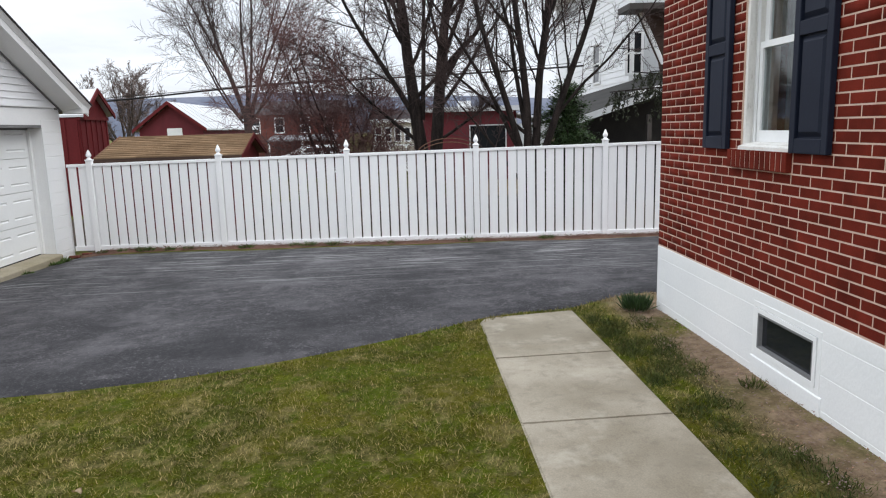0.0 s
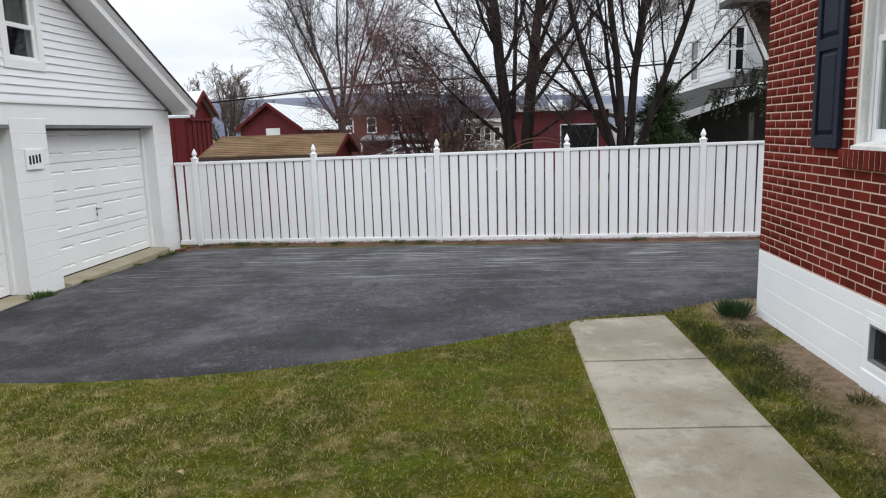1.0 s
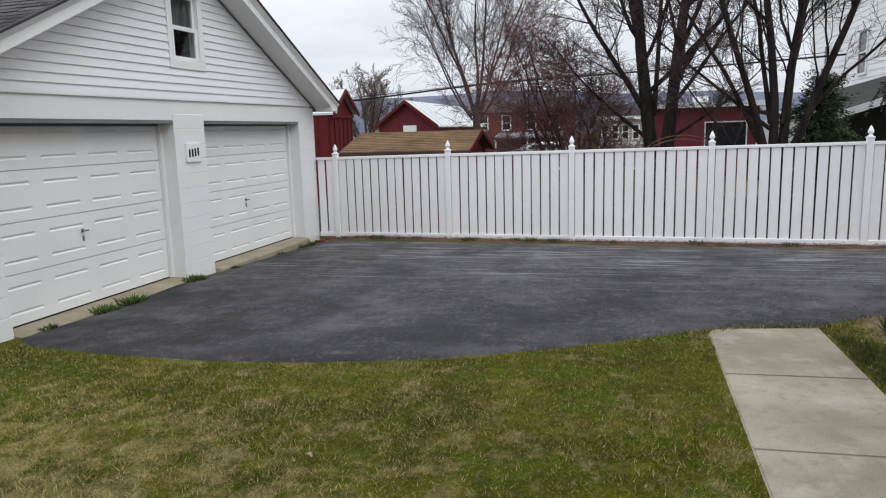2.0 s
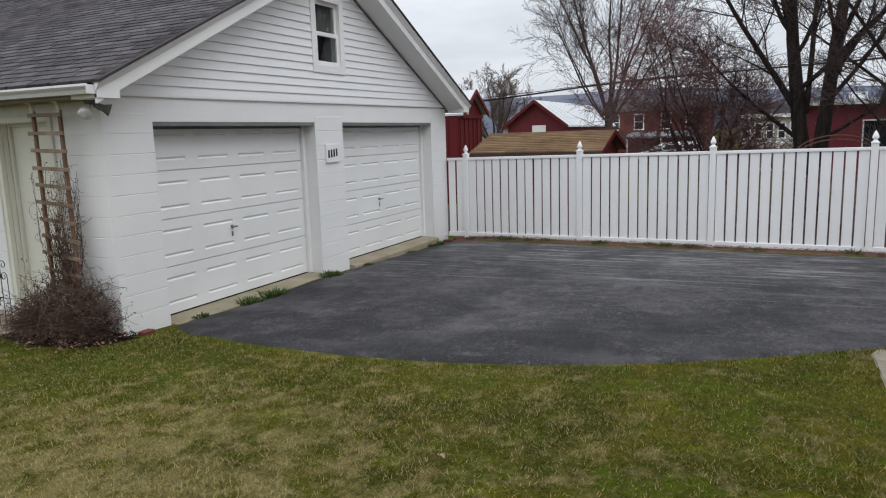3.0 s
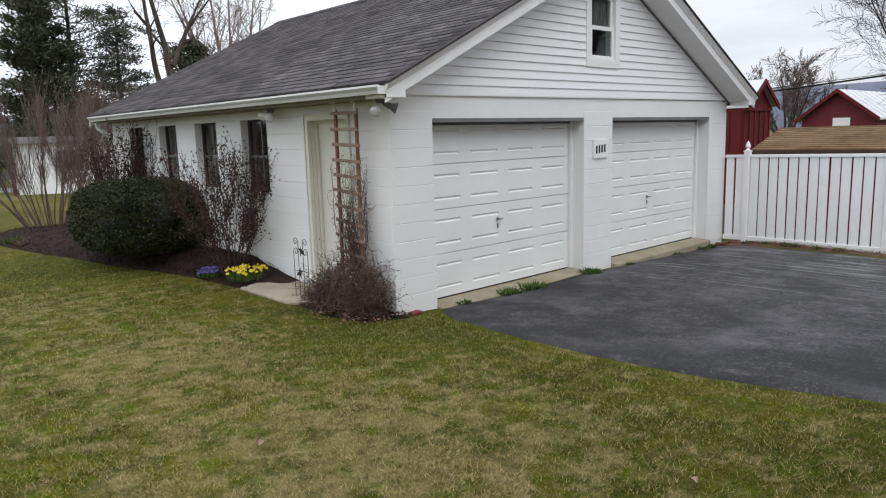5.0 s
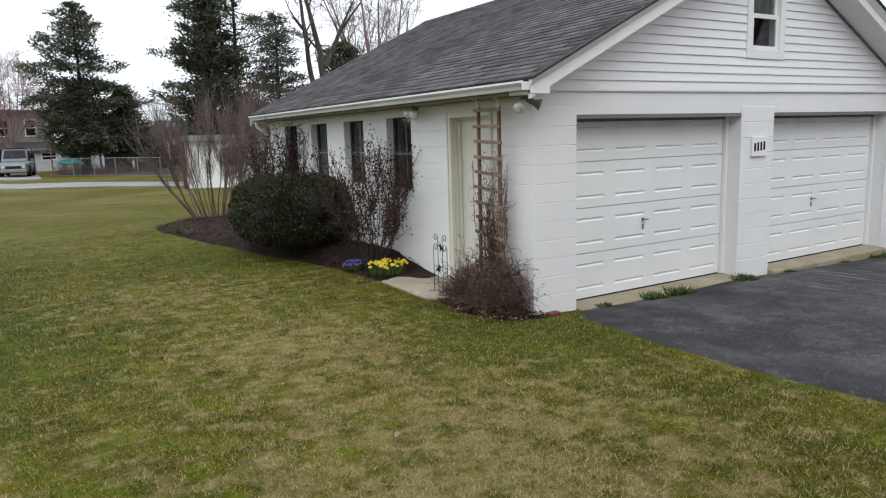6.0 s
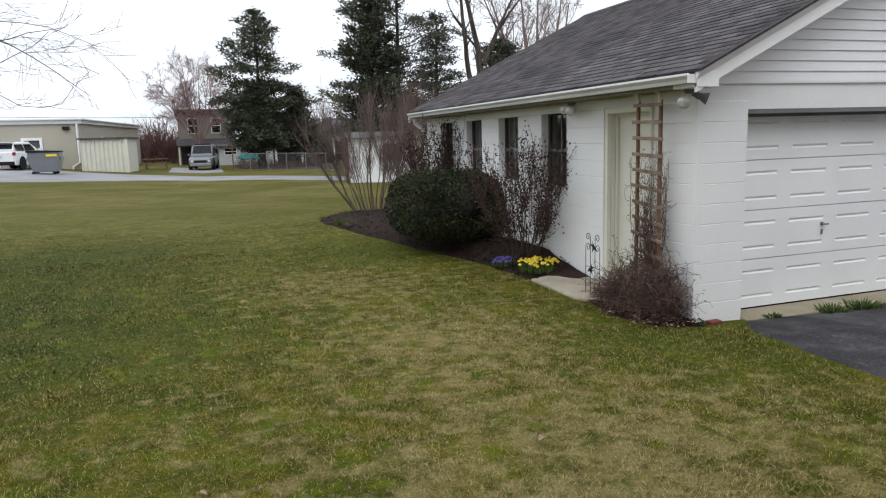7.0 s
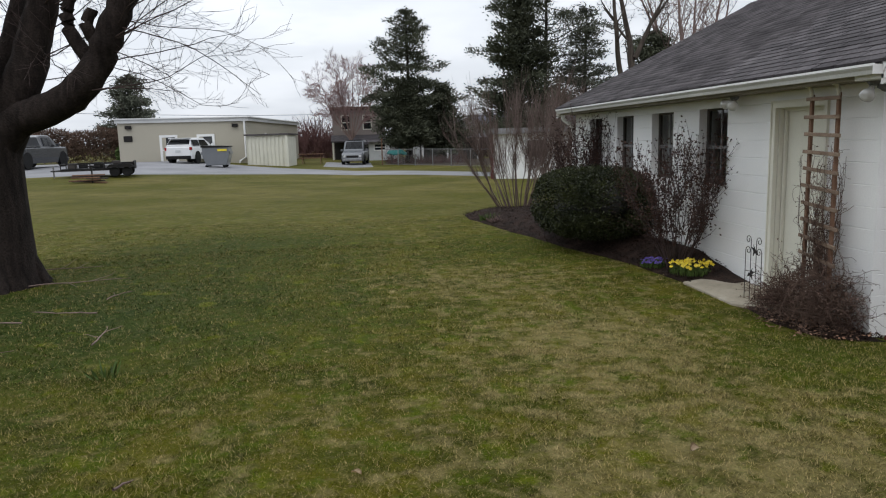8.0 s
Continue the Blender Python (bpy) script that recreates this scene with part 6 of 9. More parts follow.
conifer((4.0, 28.5, lz(3.3, 28.5)), "broad dark evergreen behind the shrubs", 43, 10.6, 2.2, 1.0, M_SPRUCE, 1.5, 0.0, -0.02, 0.2, fine=0.8, shape=(0.8, 1.0, 1.0, 0.95, 0.85, 0.72, 0.58, 0.4, 0.2, 0.04), rise=(0.1, 0.6))
conifer((5.6, 29.5, lz(5.5, 29.5)), "tall open pine with grey-green sprays", 44, 12.5, 2.9, 1.6, M_PINE, 1.0, 0.22, -0.02, 0.15, fine=0.62, shape=(0.8, 0.95, 1.0, 1.0, 0.9, 0.75, 0.55, 0.2), rise=(0.1, 0.6), inner=0.45)
conifer((8.2, 31.0, 0.0), "grey-green evergreen behind the garage roof", 45, 8.4, 2.1, 2.0, M_PINE, 1.2, 0.2, -0.05, 0.2, 0.6, fine=0.7, inner=0.3)
conifer((11.6, 30.0, 0.0), "dark evergreen behind the garage roof", 46, 6.9, 2.0, 2.0, M_SPRUCE, 2.4, 0.0, -0.05, 0.2, 0.35, fine=0.8)
conifer((-20.8, 52.5, lz(-20, 52)), "brownish evergreen behind the office building", 47, 6.4, 2.4, 0.8, M_PINE, 1.6, 0.05, -0.05, 0.2, 0.5)
conifer((10.6, -9.5, lz(10, -9)), "dark green arborvitae beyond the fence", 48, 2.9, 0.7, 0.3, M_BULB, 5.0, 0.0, -0.2, 0.06, 0.35, fine=0.30)


def hemlock():
    """A drooping evergreen beside the white house: only its long low boughs reach into view."""
    rng = np.random.default_rng(49)
    at = np.array([8.3, -12.6, lz(8.3, -12.6)])
    tr = thing("hemlock", at, "drooping hemlock boughs before the white house", "tree")
    so = Soup()
    z = np.linspace(-0.2, 7.5, 8)
    so.tube(np.stack([at[0] + 0 * z, at[1] + 0 * z, at[2] + z], -1), np.linspace(0.16, 0.04, 8), 8)
    C, D, N = [], [], []
    for zz, L in ((2.72, 2.75), (2.95, 2.0), (2.80, 2.3), (2.3, 1.7), (2.5, 1.9), (3.3, 1.6), (3.0, 1.4), (2.1, 1.5), (4.2, 1.5), (5.0, 1.2)):
        d = np.array([rng.uniform(-0.15, 0.5), 1.0, rng.uniform(0.0, 0.12)])
        P, _ = wander(rng, at + (0, 0, zz), d / np.linalg.norm(d), L, 7, 0.05, -0.02)
        so.tube(P, np.linspace(0.03, 0.008, len(P)), 4)
        for k in range(int(17 * L)):
            t = rng.uniform(0.1, 1) * (len(P) - 1)
            j = min(int(t), len(P) - 2)
            p = P[j] + (P[j + 1] - P[j]) * (t - j)
            Q, _ = wander(rng, p, np.array([rng.uniform(-0.4, 0.4), rng.uniform(-0.3, 0.5), -0.7]), rng.uniform(0.2, 0.6), 4, 0.12, -0.1)
            so.tube(Q, np.linspace(0.006, 0.003, len(Q)), 3)
            m = 46
            t2 = rng.uniform(0, 1, m) * (len(Q) - 1)
            j2 = np.minimum(t2.astype(int), len(Q) - 2)
            C.append(Q[j2] + (Q[j2 + 1] - Q[j2]) * (t2 - j2)[:, None])
            w = rng.normal(0, 0.7, (m, 3))
            w[:, 2] -= 0.8
            D.append(w)
            N.append(rng.normal(0, 1, (m, 3)))
    so.make("trunk", M_BARK, tr)
    C, D, N = np.concatenate(C), np.concatenate(D), np.concatenate(N)
    V, F = leaves(C, D, N, rng.uniform(0.03, 0.09, len(C)), rng.uniform(0.008, 0.016, len(C)))
    raw("crown", V, F, M_HEMLOCK, tr)


hemlock()


# ---- plants of the bed ----
def boxwood():
    rng = np.random.default_rng(51)
    c, r = np.array([-0.62, 5.70, 0.74]), np.array([0.92, 1.42, 0.62])
    bush = thing("boxwood", (c[0], c[1], 0), "clipped dark green boxwood bush beside the garage", "bush")
    n = 60000
    d = rng.normal(0, 1, (n, 3))
    d /= np.linalg.norm(d, axis=1)[:, None]
    # squarish rounded body with an uneven skin
    q = np.sign(d) * np.abs(d) ** 0.62
    q /= np.maximum(np.linalg.norm(np.abs(q) ** 1.0, axis=1)[:, None] ** 0.55, 1e-6)
    lump = np.array([noise.noise(Vector(p * 2.2)) for p in d * r]) * 0.08 + np.array([noise.noise(Vector(p * 7.0)) for p in d * r]) * 0.05
    rad = (1 + lump) * (1 - 0.30 * rng.uniform(0, 1, n) ** 1.6)
    C = c + q * r * rad[:, None]
    C[:, 2] = np.maximum(C[:, 2], 0.2 + rng.uniform(0, 0.1, n))
    C[:, 0] = np.minimum(C[:, 0], -0.02 - rng.uniform(0, 0.05, n))
    D = d * 0.6 + rng.normal(0, 0.7, (n, 3)) + (0, 0, 0.35)
    V, F = leaves(C, D, rng.normal(0, 1, (n, 3)) + d, rng.uniform(0.022, 0.042, n), rng.uniform(0.008, 0.014, n))
    raw("foliage", V, F, M_BOXLEAF, bush)
    # bronzed sprays on the end that faces the rose
    k = 240
    i = rng.choice(np.nonzero((C[:, 1] < 4.75) & (C[:, 0] > -0.9))[0], k)
    V, F = leaves(C[i] + rng.normal(0, 0.05, (k, 3)) + (0, -0.05, 0.02), rng.normal(0, 1, (k, 3)), rng.normal(0, 1, (k, 3)), rng.uniform(0.02, 0.045, k), rng.uniform(0.006, 0.012, k))
    V[:, 0] = np.minimum(V[:, 0], -0.02)
    raw("bronzed_foliage", V, F, M_REDLEAF, bush, "bronze winter-burnt leaves")
    # near-black core that stands for the shade inside the bush
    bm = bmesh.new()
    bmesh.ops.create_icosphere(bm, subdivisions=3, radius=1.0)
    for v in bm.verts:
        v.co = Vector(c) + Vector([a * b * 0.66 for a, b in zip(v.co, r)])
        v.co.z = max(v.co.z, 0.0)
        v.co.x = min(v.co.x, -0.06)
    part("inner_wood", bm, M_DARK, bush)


boxwood()


def stem_shrub(name, at, label, seed, stems, height, spread_, r, material, leaf=None, leaf_n=0, base=0.15, leaf_lo=0.4, up=0.06, kids=5, leaf_size=0.04, twig=(0.25, 0.06), deep=1.0):
    rng = np.random.default_rng(seed)
    at = np.array(at, float)
    sh = thing(name, at, label, "shrub")
    C = []
    for i in range(stems):
        so = Soup()
        a = rng.uniform(0, 2 * math.pi)
        k = math.sqrt(rng.uniform(0, 1))
        d = np.array([math.cos(a) * spread_ * k * deep, math.sin(a) * spread_ * k, 1.0])
        L = height * rng.uniform(0.7, 1.05) * (1.0 + 0.1 * k)
        p = at + np.array([math.cos(a) * base * k, math.sin(a) * base * k, -0.05])
        P, _ = wander(rng, p, d / np.linalg.norm(d), L, 8, 0.06, up)
        if at[1] < 8:
            P[:, 0] = np.minimum(P[:, 0], -0.03)
        R = np.linspace(r * rng.uniform(0.6, 1.2), 0.003, len(P))
        so.tube(P, R, 4)
        for _ in range(kids):
            t = rng.uniform(twig[0], 0.97) * (len(P) - 1)
            j = min(int(t), len(P) - 2)
            q = P[j] + (P[j + 1] - P[j]) * (t - j)
            e = P[j + 1] - P[j]
            Q, _ = wander(rng, q, spread(rng, e / np.linalg.norm(e), 12, 42), L * rng.uniform(0.12, 0.32), 4, 0.10, up + twig[1])
            so.tube(Q, np.linspace(0.0042, 0.002, len(Q)), 3)
            C.append(Q)
        C.append(P[int(len(P) * leaf_lo):])
        so.make("stem", material, sh)
    if leaf_n:
        A = np.concatenate(C)
        idx = rng.integers(0, len(A), leaf_n)
        V, F = leaves(A[idx] + rng.normal(0, 0.03, (leaf_n, 3)), rng.normal(0, 1, (leaf_n, 3)), rng.normal(0, 1, (leaf_n, 3)), rng.uniform(0.5, 1.2, leaf_n) * leaf_size, rng.uniform(0.25, 0.45, leaf_n) * leaf_size)
        tagged(raw("foliage", V, F, leaf, sh), kind="stuff")
    return sh


stem_shrub("rose_shrub", (-0.36, 3.12, bed_z(-0.36, 3.12)), "upright thorny shrub with sparse bronze leaves below a window", 61, 28, 1.60, 0.80, 0.008, M_TWIG, M_REDLEAF, 5800, base=0.12, kids=17, leaf_size=0.036, leaf_lo=0.45, up=0.03, deep=0.5)
stem_shrub("shrub", (-0.30, 7.0, bed_z(-0.3, 7.0)), "reddish shrub behind the boxwood", 62, 46, 1.75, 0.42, 0.010, M_TWIG, M_REDLEAF, 5200, kids=10)
stem_shrub("lilac_shrub", (-0.42, 11.5, 0.05), "tall leafless brown shrub at the end of the bed", 63, 44, 3.0, 0.80, 0.015, M_LILAC, base=0.50, kids=48, up=0.07, twig=(0.34, 0.22))
stem_shrub("lilac_shrub", (1.2, 13.2, 0.0), "leafless brown shrub behind the garage corner", 64, 40, 2.9, 0.6, 0.013, M_LILAC, base=0.45, kids=34, up=0.05, twig=(0.34, 0.2))


# ---- trellis, vine and flowers by the side door ----
def slat(p, q, wide, thick, up=(0, 0, 1)):
    """A flat bar from p to q; wide lies across it, thick along x."""
    p, q = Vector(p), Vector(q)
    d = (q - p).normalized()
    f = Vector((1, 0, 0))
    w = d.cross(f).normalized()
    bm = bmesh.new()
    rows = [[bm.verts.new(c + w * (a * wide / 2) + f * (b * thick / 2)) for a, b in ((-1, -1), (1, -1), (1, 1), (-1, 1))] for c in (p, q)]
    bm.faces.new(rows[0]), bm.faces.new(rows[1][::-1])
    for i in range(4):
        bm.faces.new((rows[0][i], rows[1][i], rows[1][(i + 1) % 4], rows[0][(i + 1) % 4]))
    bmesh.ops.recalc_face_normals(bm, faces=bm.faces[:])
    bmesh.ops.bevel(bm, geom=bm.edges[:], offset=0.003, segments=1, affect="EDGES")
    return bm


def trellis():
    tr = thing("trellis", (-0.17, 0.55, 0.0), "weathered wooden ladder trellis before the side door", "trellis")
    ends = (((-0.18, 0.72, 0.02), (-0.16, 0.745, 2.2)), ((-0.18, 0.335, 0.02), (-0.16, 0.365, 2.2)))
    for p, q in ends:
        up = part("upright", slat(p, q, 0.036, 0.03), M_WOODOLD, tr)
        so = Soup()
        y = q[1]
        so.tube([(-0.165, y, 2.14), (-0.168, y, 2.22), (-0.19, y, 2.27), (-0.235, y, 2.288)], [0.021, 0.021, 0.02, 0.018], 6)
        so.make("bracket", M_CREAM, up, "pale curved bracket")
    rng = np.random.default_rng(71)
    for k in range(11):
        z = 2.155 - 0.172 * k
        sh, dz = 0.006 * k, 0.004 + 0.0035 * k
        a, b = 0.295 - sh + float(rng.normal(0, 0.012)), (0.80 if k else 0.775) - sh * 0.4 + float(rng.normal(0, 0.014))
        if k == 10:
            b -= 0.18
        part("crossbar", slat((-0.195, a, z - dz + float(rng.normal(0, 0.003))), (-0.195, b, z + dz + float(rng.normal(0, 0.003))), 0.036, 0.016), M_WOODSLAT, tr)


trellis()


def vine():
    rng = np.random.default_rng(72)
    vn = thing("dry_vine", (-0.35, 0.45, 0.0), "tangled dry brown vine heaped round the trellis foot", "vine")
    so = Soup()
    C = []
    for i in range(1500):
        a = rng.uniform(0, 2 * math.pi)
        k = math.sqrt(rng.uniform(0, 1))
        p = np.array([-0.30 + 0.34 * k * math.cos(a), 0.50 + 0.62 * k * math.sin(a), rng.uniform(0.02, 0.58) * (1.1 - 0.6 * k ** 2)])
        p[2] *= float(np.interp(p[1], [0.3, 0.75, 1.15], [1.0, 0.8, 0.25]))
        d = rng.normal(0, 1, 3)
        d[2] = abs(d[2]) * 0.5
        P, _ = wander(rng, p, d / np.linalg.norm(d), rng.uniform(0.15, 0.42), 6, 0.5, -0.05)
        P[:, 2] = np.maximum(P[:, 2], 0.02)
        P[:, 0] = np.minimum(P[:, 0], -0.02)
        so.tube(P, np.linspace(0.003, 0.0016, len(P)), 3)
        C.append(P)
    for i in range(60):
        y = rng.uniform(0.38, 0.62)
        P, _ = wander(rng, (-0.17 + rng.normal(0, 0.02), y, 0.4), np.array([0, rng.normal(0, 0.1), 1.0]), rng.uniform(0.35, 1.4), 12, 0.18, 0.18)
        P[:, 0] = np.clip(P[:, 0], -0.26, -0.05)
        P[:, 1] = np.clip(P[:, 1], 0.36 + rng.uniform(0, 0.05), 0.68 + rng.uniform(0, 0.06))
        so.tube(P, np.linspace(0.004, 0.002, len(P)), 3)
        C.append(P[2:])
        C.append(P[2:])
        for q in P[3::2]:
            Q, _ = wander(rng, q, rng.normal(0, 1, 3), rng.uniform(0.06, 0.2), 4, 0.4, 0.02)
            so.tube(Q, [0.002] * len(Q), 3)
    for e in ((0.95, 0.02, 1.05), (0.1, -0.28, 0.62), (0.25, 0.1, 1.5)):
        P, _ = wander(rng, (-0.16, e[0] * 0.5 + 0.2, e[2] - 0.3), np.array([-0.1, e[1] - 0.3, 0.5]), 0.6, 8, 0.25, 0.02)
        so.tube(P, [0.003] * len(P), 3)
    tagged(so.make("stem_tangle", M_DRY, vn), kind="stuff")
    A = np.concatenate(C)
    n = 5200
    idx = rng.integers(0, len(A), n)
    V, F = leaves(A[idx] + rng.normal(0, 0.015, (n, 3)), rng.normal(0, 1, (n, 3)), rng.normal(0, 1, (n, 3)), rng.uniform(0.012, 0.032, n), rng.uniform(0.004, 0.009, n))
    tagged(raw("dead_leaf", V, F, M_DRY, vn), kind="stuff")


vine()


def garden_stake():
    """A small wrought panel of scrolls with two dark cut-out shapes."""
    gs = thing("garden_stake", (-0.42, 1.22, 0.07), "dark wrought iron scroll stake beside the door slab", "garden ornament")
    bar = Soup()

    def curl(y, z, s, r, turns=1.2):
        t = np.linspace(0, turns * 2 * math.pi, 16)
        rr = r * (1 - 0.75 * t / t[-1])
        return [(-0.42, y + s * (r - rr[i] * math.cos(t[i])), z + rr[i] * math.sin(t[i])) for i in range(len(t))]

    for y in (1.07, 1.17, 1.27, 1.37):
        top = 0.70 if y in (1.17, 1.27) else 0.58
        bar.tube([(-0.42, y, -0.05), (-0.42, y, 0.3), (-0.42, y, top - 0.1), (-0.42, y, top)], [0.004] * 4, 5)
        s = 1 if y < 1.2 else -1
        s = s if y in (1.17, 1.27) else -s
        c = curl(y, top, -s, 0.05)
        bar.tube(c, [0.004] * len(c), 5)
    bar.tube([(-0.42, 1.07, 0.35), (-0.42, 1.22, 0.36), (-0.42, 1.37, 0.35)], [0.004] * 3, 5)
    bar.make("scroll_frame", M_BLACK, gs)
    for y, z, s in ((1.17, 0.60, 1), (1.27, 0.34, -1)):
        poly = [(0, 0), (0.05, 0.06), (0.035, 0.02), (0.10, 0.03), (0.045, -0.01), (0.05, -0.07), (0.015, -0.03), (-0.05, -0.05), (-0.02, 0.0)]
        part("leaf_shape", prism([(y + s * a, z + b) for a, b in poly], 0.004, "x", -0.428), M_BLACK, gs)


garden_stake()


def flower_clump(name, at, label, seed, n, r, h, petal, leaf_h, big):
    rng = np.random.default_rng(seed)
    fc = thing(name, at, label, "flowers")
    at = np.array(at)
    m = n * 5
    a, k = rng.uniform(0, 6.28, m), np.sqrt(rng.uniform(0, 1, m))
    C = at + np.stack([r * k * np.cos(a), r * k * np.sin(a), 0 * a], -1)
    D = np.stack([0.35 * k * np.cos(a), 0.35 * k * np.sin(a), np.ones(m)], -1) + rng.normal(0, 0.15, (m, 3))
    V, F = leaves(C, D, rng.normal(0, 1, (m, 3)), leaf_h * rng.uniform(0.6, 1.1, m), 0.011)
    tagged(raw("leaf", V, F, M_GREENLEAF, fc), kind="stuff")
    so = Soup()
    C, D, N = [], [], []
    for i in range(n):
        a, k = rng.uniform(0, 6.28), math.sqrt(rng.uniform(0, 1))
        top = at + np.array([r * 1.1 * k * math.cos(a), r * 1.1 * k * math.sin(a), h * rng.uniform(0.65, 1.05) * (1.1 - 0.3 * k)])
        so.tube([top - (0, 0, h * 0.6), top], [0.003, 0.0025], 3)
        f = rng.normal(0, 0.35, 3) + np.array([-0.35, -0.45, 0.7])
        f /= np.linalg.norm(f)
        u = np.cross(f, (0.1, 0.2, 1))
        u /= np.linalg.norm(u)
        w = np.cross(f, u)
        for p in range(6):
            t = p * math.pi / 3
            C.append(top)
            D.append(u * math.cos(t) + w * math.sin(t) + f * 0.15)
            N.append(f)
        if big:
            C.append(top + f * 0.004), D.append(f), N.append(u)
            C.append(top + f * 0.004), D.append(f), N.append(w)
    tagged(so.make("stalk", M_GREENLEAF, fc), kind="stuff")
    V, F = leaves(np.array(C), np.array(D), np.array(N), 0.026 if big else 0.018, 0.011 if big else 0.008)
    tagged(raw("petal", V, F, petal, fc), kind="stuff")


flower_clump("primroses", (-0.36, 2.70, bed_z(-0.36, 2.7) - 0.01), "low mound of yellow flowers in the mulch", 81, 62, 0.25, 0.18, M_YELLOW, 0.11, True)
flower_clump("hyacinths", (-0.52, 3.42, bed_z(-0.52, 3.42) - 0.01), "low violet-blue flowers in the mulch", 82, 80, 0.19, 0.12, M_VIOLET, 0.09, False)


def tuft(name, at, label, seed, n, r, h, material, width=0.006, flare=0.6, category="weed", group=""):
    rng = np.random.default_rng(seed)
    at = np.array(at, float)
    a, k = rng.uniform(0, 6.28, n), np.sqrt(rng.uniform(0, 1, n))
    C = at + np.stack([r * 0.5 * k * np.cos(a), r * 0.5 * k * np.sin(a), 0 * a - 0.01], -1)
    D = np.stack([flare * k * np.cos(a), flare * k * np.sin(a), np.ones(n)], -1) + rng.normal(0, 0.2, (n, 3))
    V, F = leaves(C, D, rng.normal(0, 1, (n, 3)), h * rng.uniform(0.5, 1.1, n), width * rng.uniform(0.6, 1.3, n))
    ob = raw(name, V - at, F, material)
    ob.location = at
    return tagged(ob, label, category, group)


tuft("daffodil_leaves", (1.34, -8.03, lz(1.34, -8) + 0.02), "green clump of bulb leaves at the house corner", 83, 420, 0.22, 0.165, M_BULB, 0.0065, 0.5, "plant")
tuft("weed_tuft", (-0.76, -8.09, lz(-0.76, -8.1) + 0.02), "small green tuft in the soil strip", 84, 130, 0.13, 0.07, M_CLUMP, 0.003, 0.7)
rng = np.random.default_rng(85)
for i, (x, s) in enumerate([(0.95, 0.6), (1.72, 1.0), (2.14, 1.1), (3.42, 1.0), (4.45, 0.5), (5.9, 0.6), (6.75, 0.8), (7.02, 0.9)]):
    tuft("weed_tuft", (x, -0.14 + float(rng.normal(0, 0.02)), lz(x, -0.14) + 0.015), "green weeds against the garage sill", 90 + i, int(150 * s), 0.26 * s, 0.12 * s, M_GREENLEAF, 0.010, 1.3, group="weeds at the sill")
for i, sft in enumerate([0.55, 0.9, 1.15, 1.35, 1.75, 2.05, 3.1, 3.9, 4.15, 4.6, 5.6, 6.9, 8.3]):
    p = FENCE_A + FU * sft
    k = float(rng.uniform(0.6, 1.1))
    tuft("weed_tuft", (p[0] - 0.22 + float(rng.normal(0, 0.06)), p[1], lz(p[0] - 0.2, p[1]) + 0.03), "low green weeds along the fence foot", 110 + i, int(80 * k), 0.22 * k, 0.09 * k, M_GREENLEAF, 0.007, 1.3, group="weeds at the fence")
tuft("grass_tuft", (-1.55, 9.7, lz(-1.5, 9.7) + 0.02), "small green tuft with dry leaves at the bed", 131, 160, 0.34, 0.22, M_GREENLEAF, 0.008, 0.9, "plant")
tuft("grass_tuft", (-1.35, 9.3, lz(-1.5, 9.3) + 0.03), "dry straw-coloured clump at the bed edge", 132, 220, 0.5, 0.2, M_TWIGPALE, 0.008, 1.6, "plant")
tuft("bulb_leaves", (-6.75, 0.15, lz(-6.7, 0.15)), "pale bulb leaves growing in the lawn", 133, 26, 0.22, 0.16, M_GREENLEAF, 0.009, 0.9, "plant")


def loose_brick(at, turn, label):
    ob = part("loose_brick", box(-0.085, 0.085, -0.04, 0.04, -0.03, 0.014, 0.006), M_FARBRICK)
    ob.matrix_world = pose(*at, 4, 3, turn)
    tagged(ob, label, "brick", "loose bricks")


loose_brick((0.16, -0.13, lz(0.1, -0.1) + 0.03), 12, "loose red brick at the garage corner")
loose_brick((7.42, -0.16, lz(7.4, -0.2) + 0.05), 80, "loose red brick between garage and fence")
loose_brick((7.58, -0.30, lz(7.5, -0.3) + 0.05), 65, "loose red brick between garage and fence")


def fallen_stick(at, turn, L, seed):
    rng = np.random.default_rng(seed)
    so = Soup()
    P, _ = wander(rng, (-L / 2, 0, 0.012), (1, 0, 0), L, 8, 0.12, 0.0)
    P[:, 2] = 0.02 + 0.01 * rng.uniform(0, 1, len(P))
    so.tube(P, np.linspace(0.009, 0.003, len(P)), 5)
    for k in (3, 5):
        Q, _ = wander(rng, P[k], (0.6, rng.choice([-0.7, 0.7]), 0.1), L * 0.3, 4, 0.15, -0.02)
        so.tube(Q, np.linspace(0.005, 0.002, len(Q)), 4)
    ob = so.make("fallen_stick", M_TWIGPALE)
    ob.matrix_world = pose(at[0], at[1], lz(*at) + 0.012, 0, 0, turn)
    tagged(ob, "thin fallen stick on the grass", "stick", "fallen sticks")


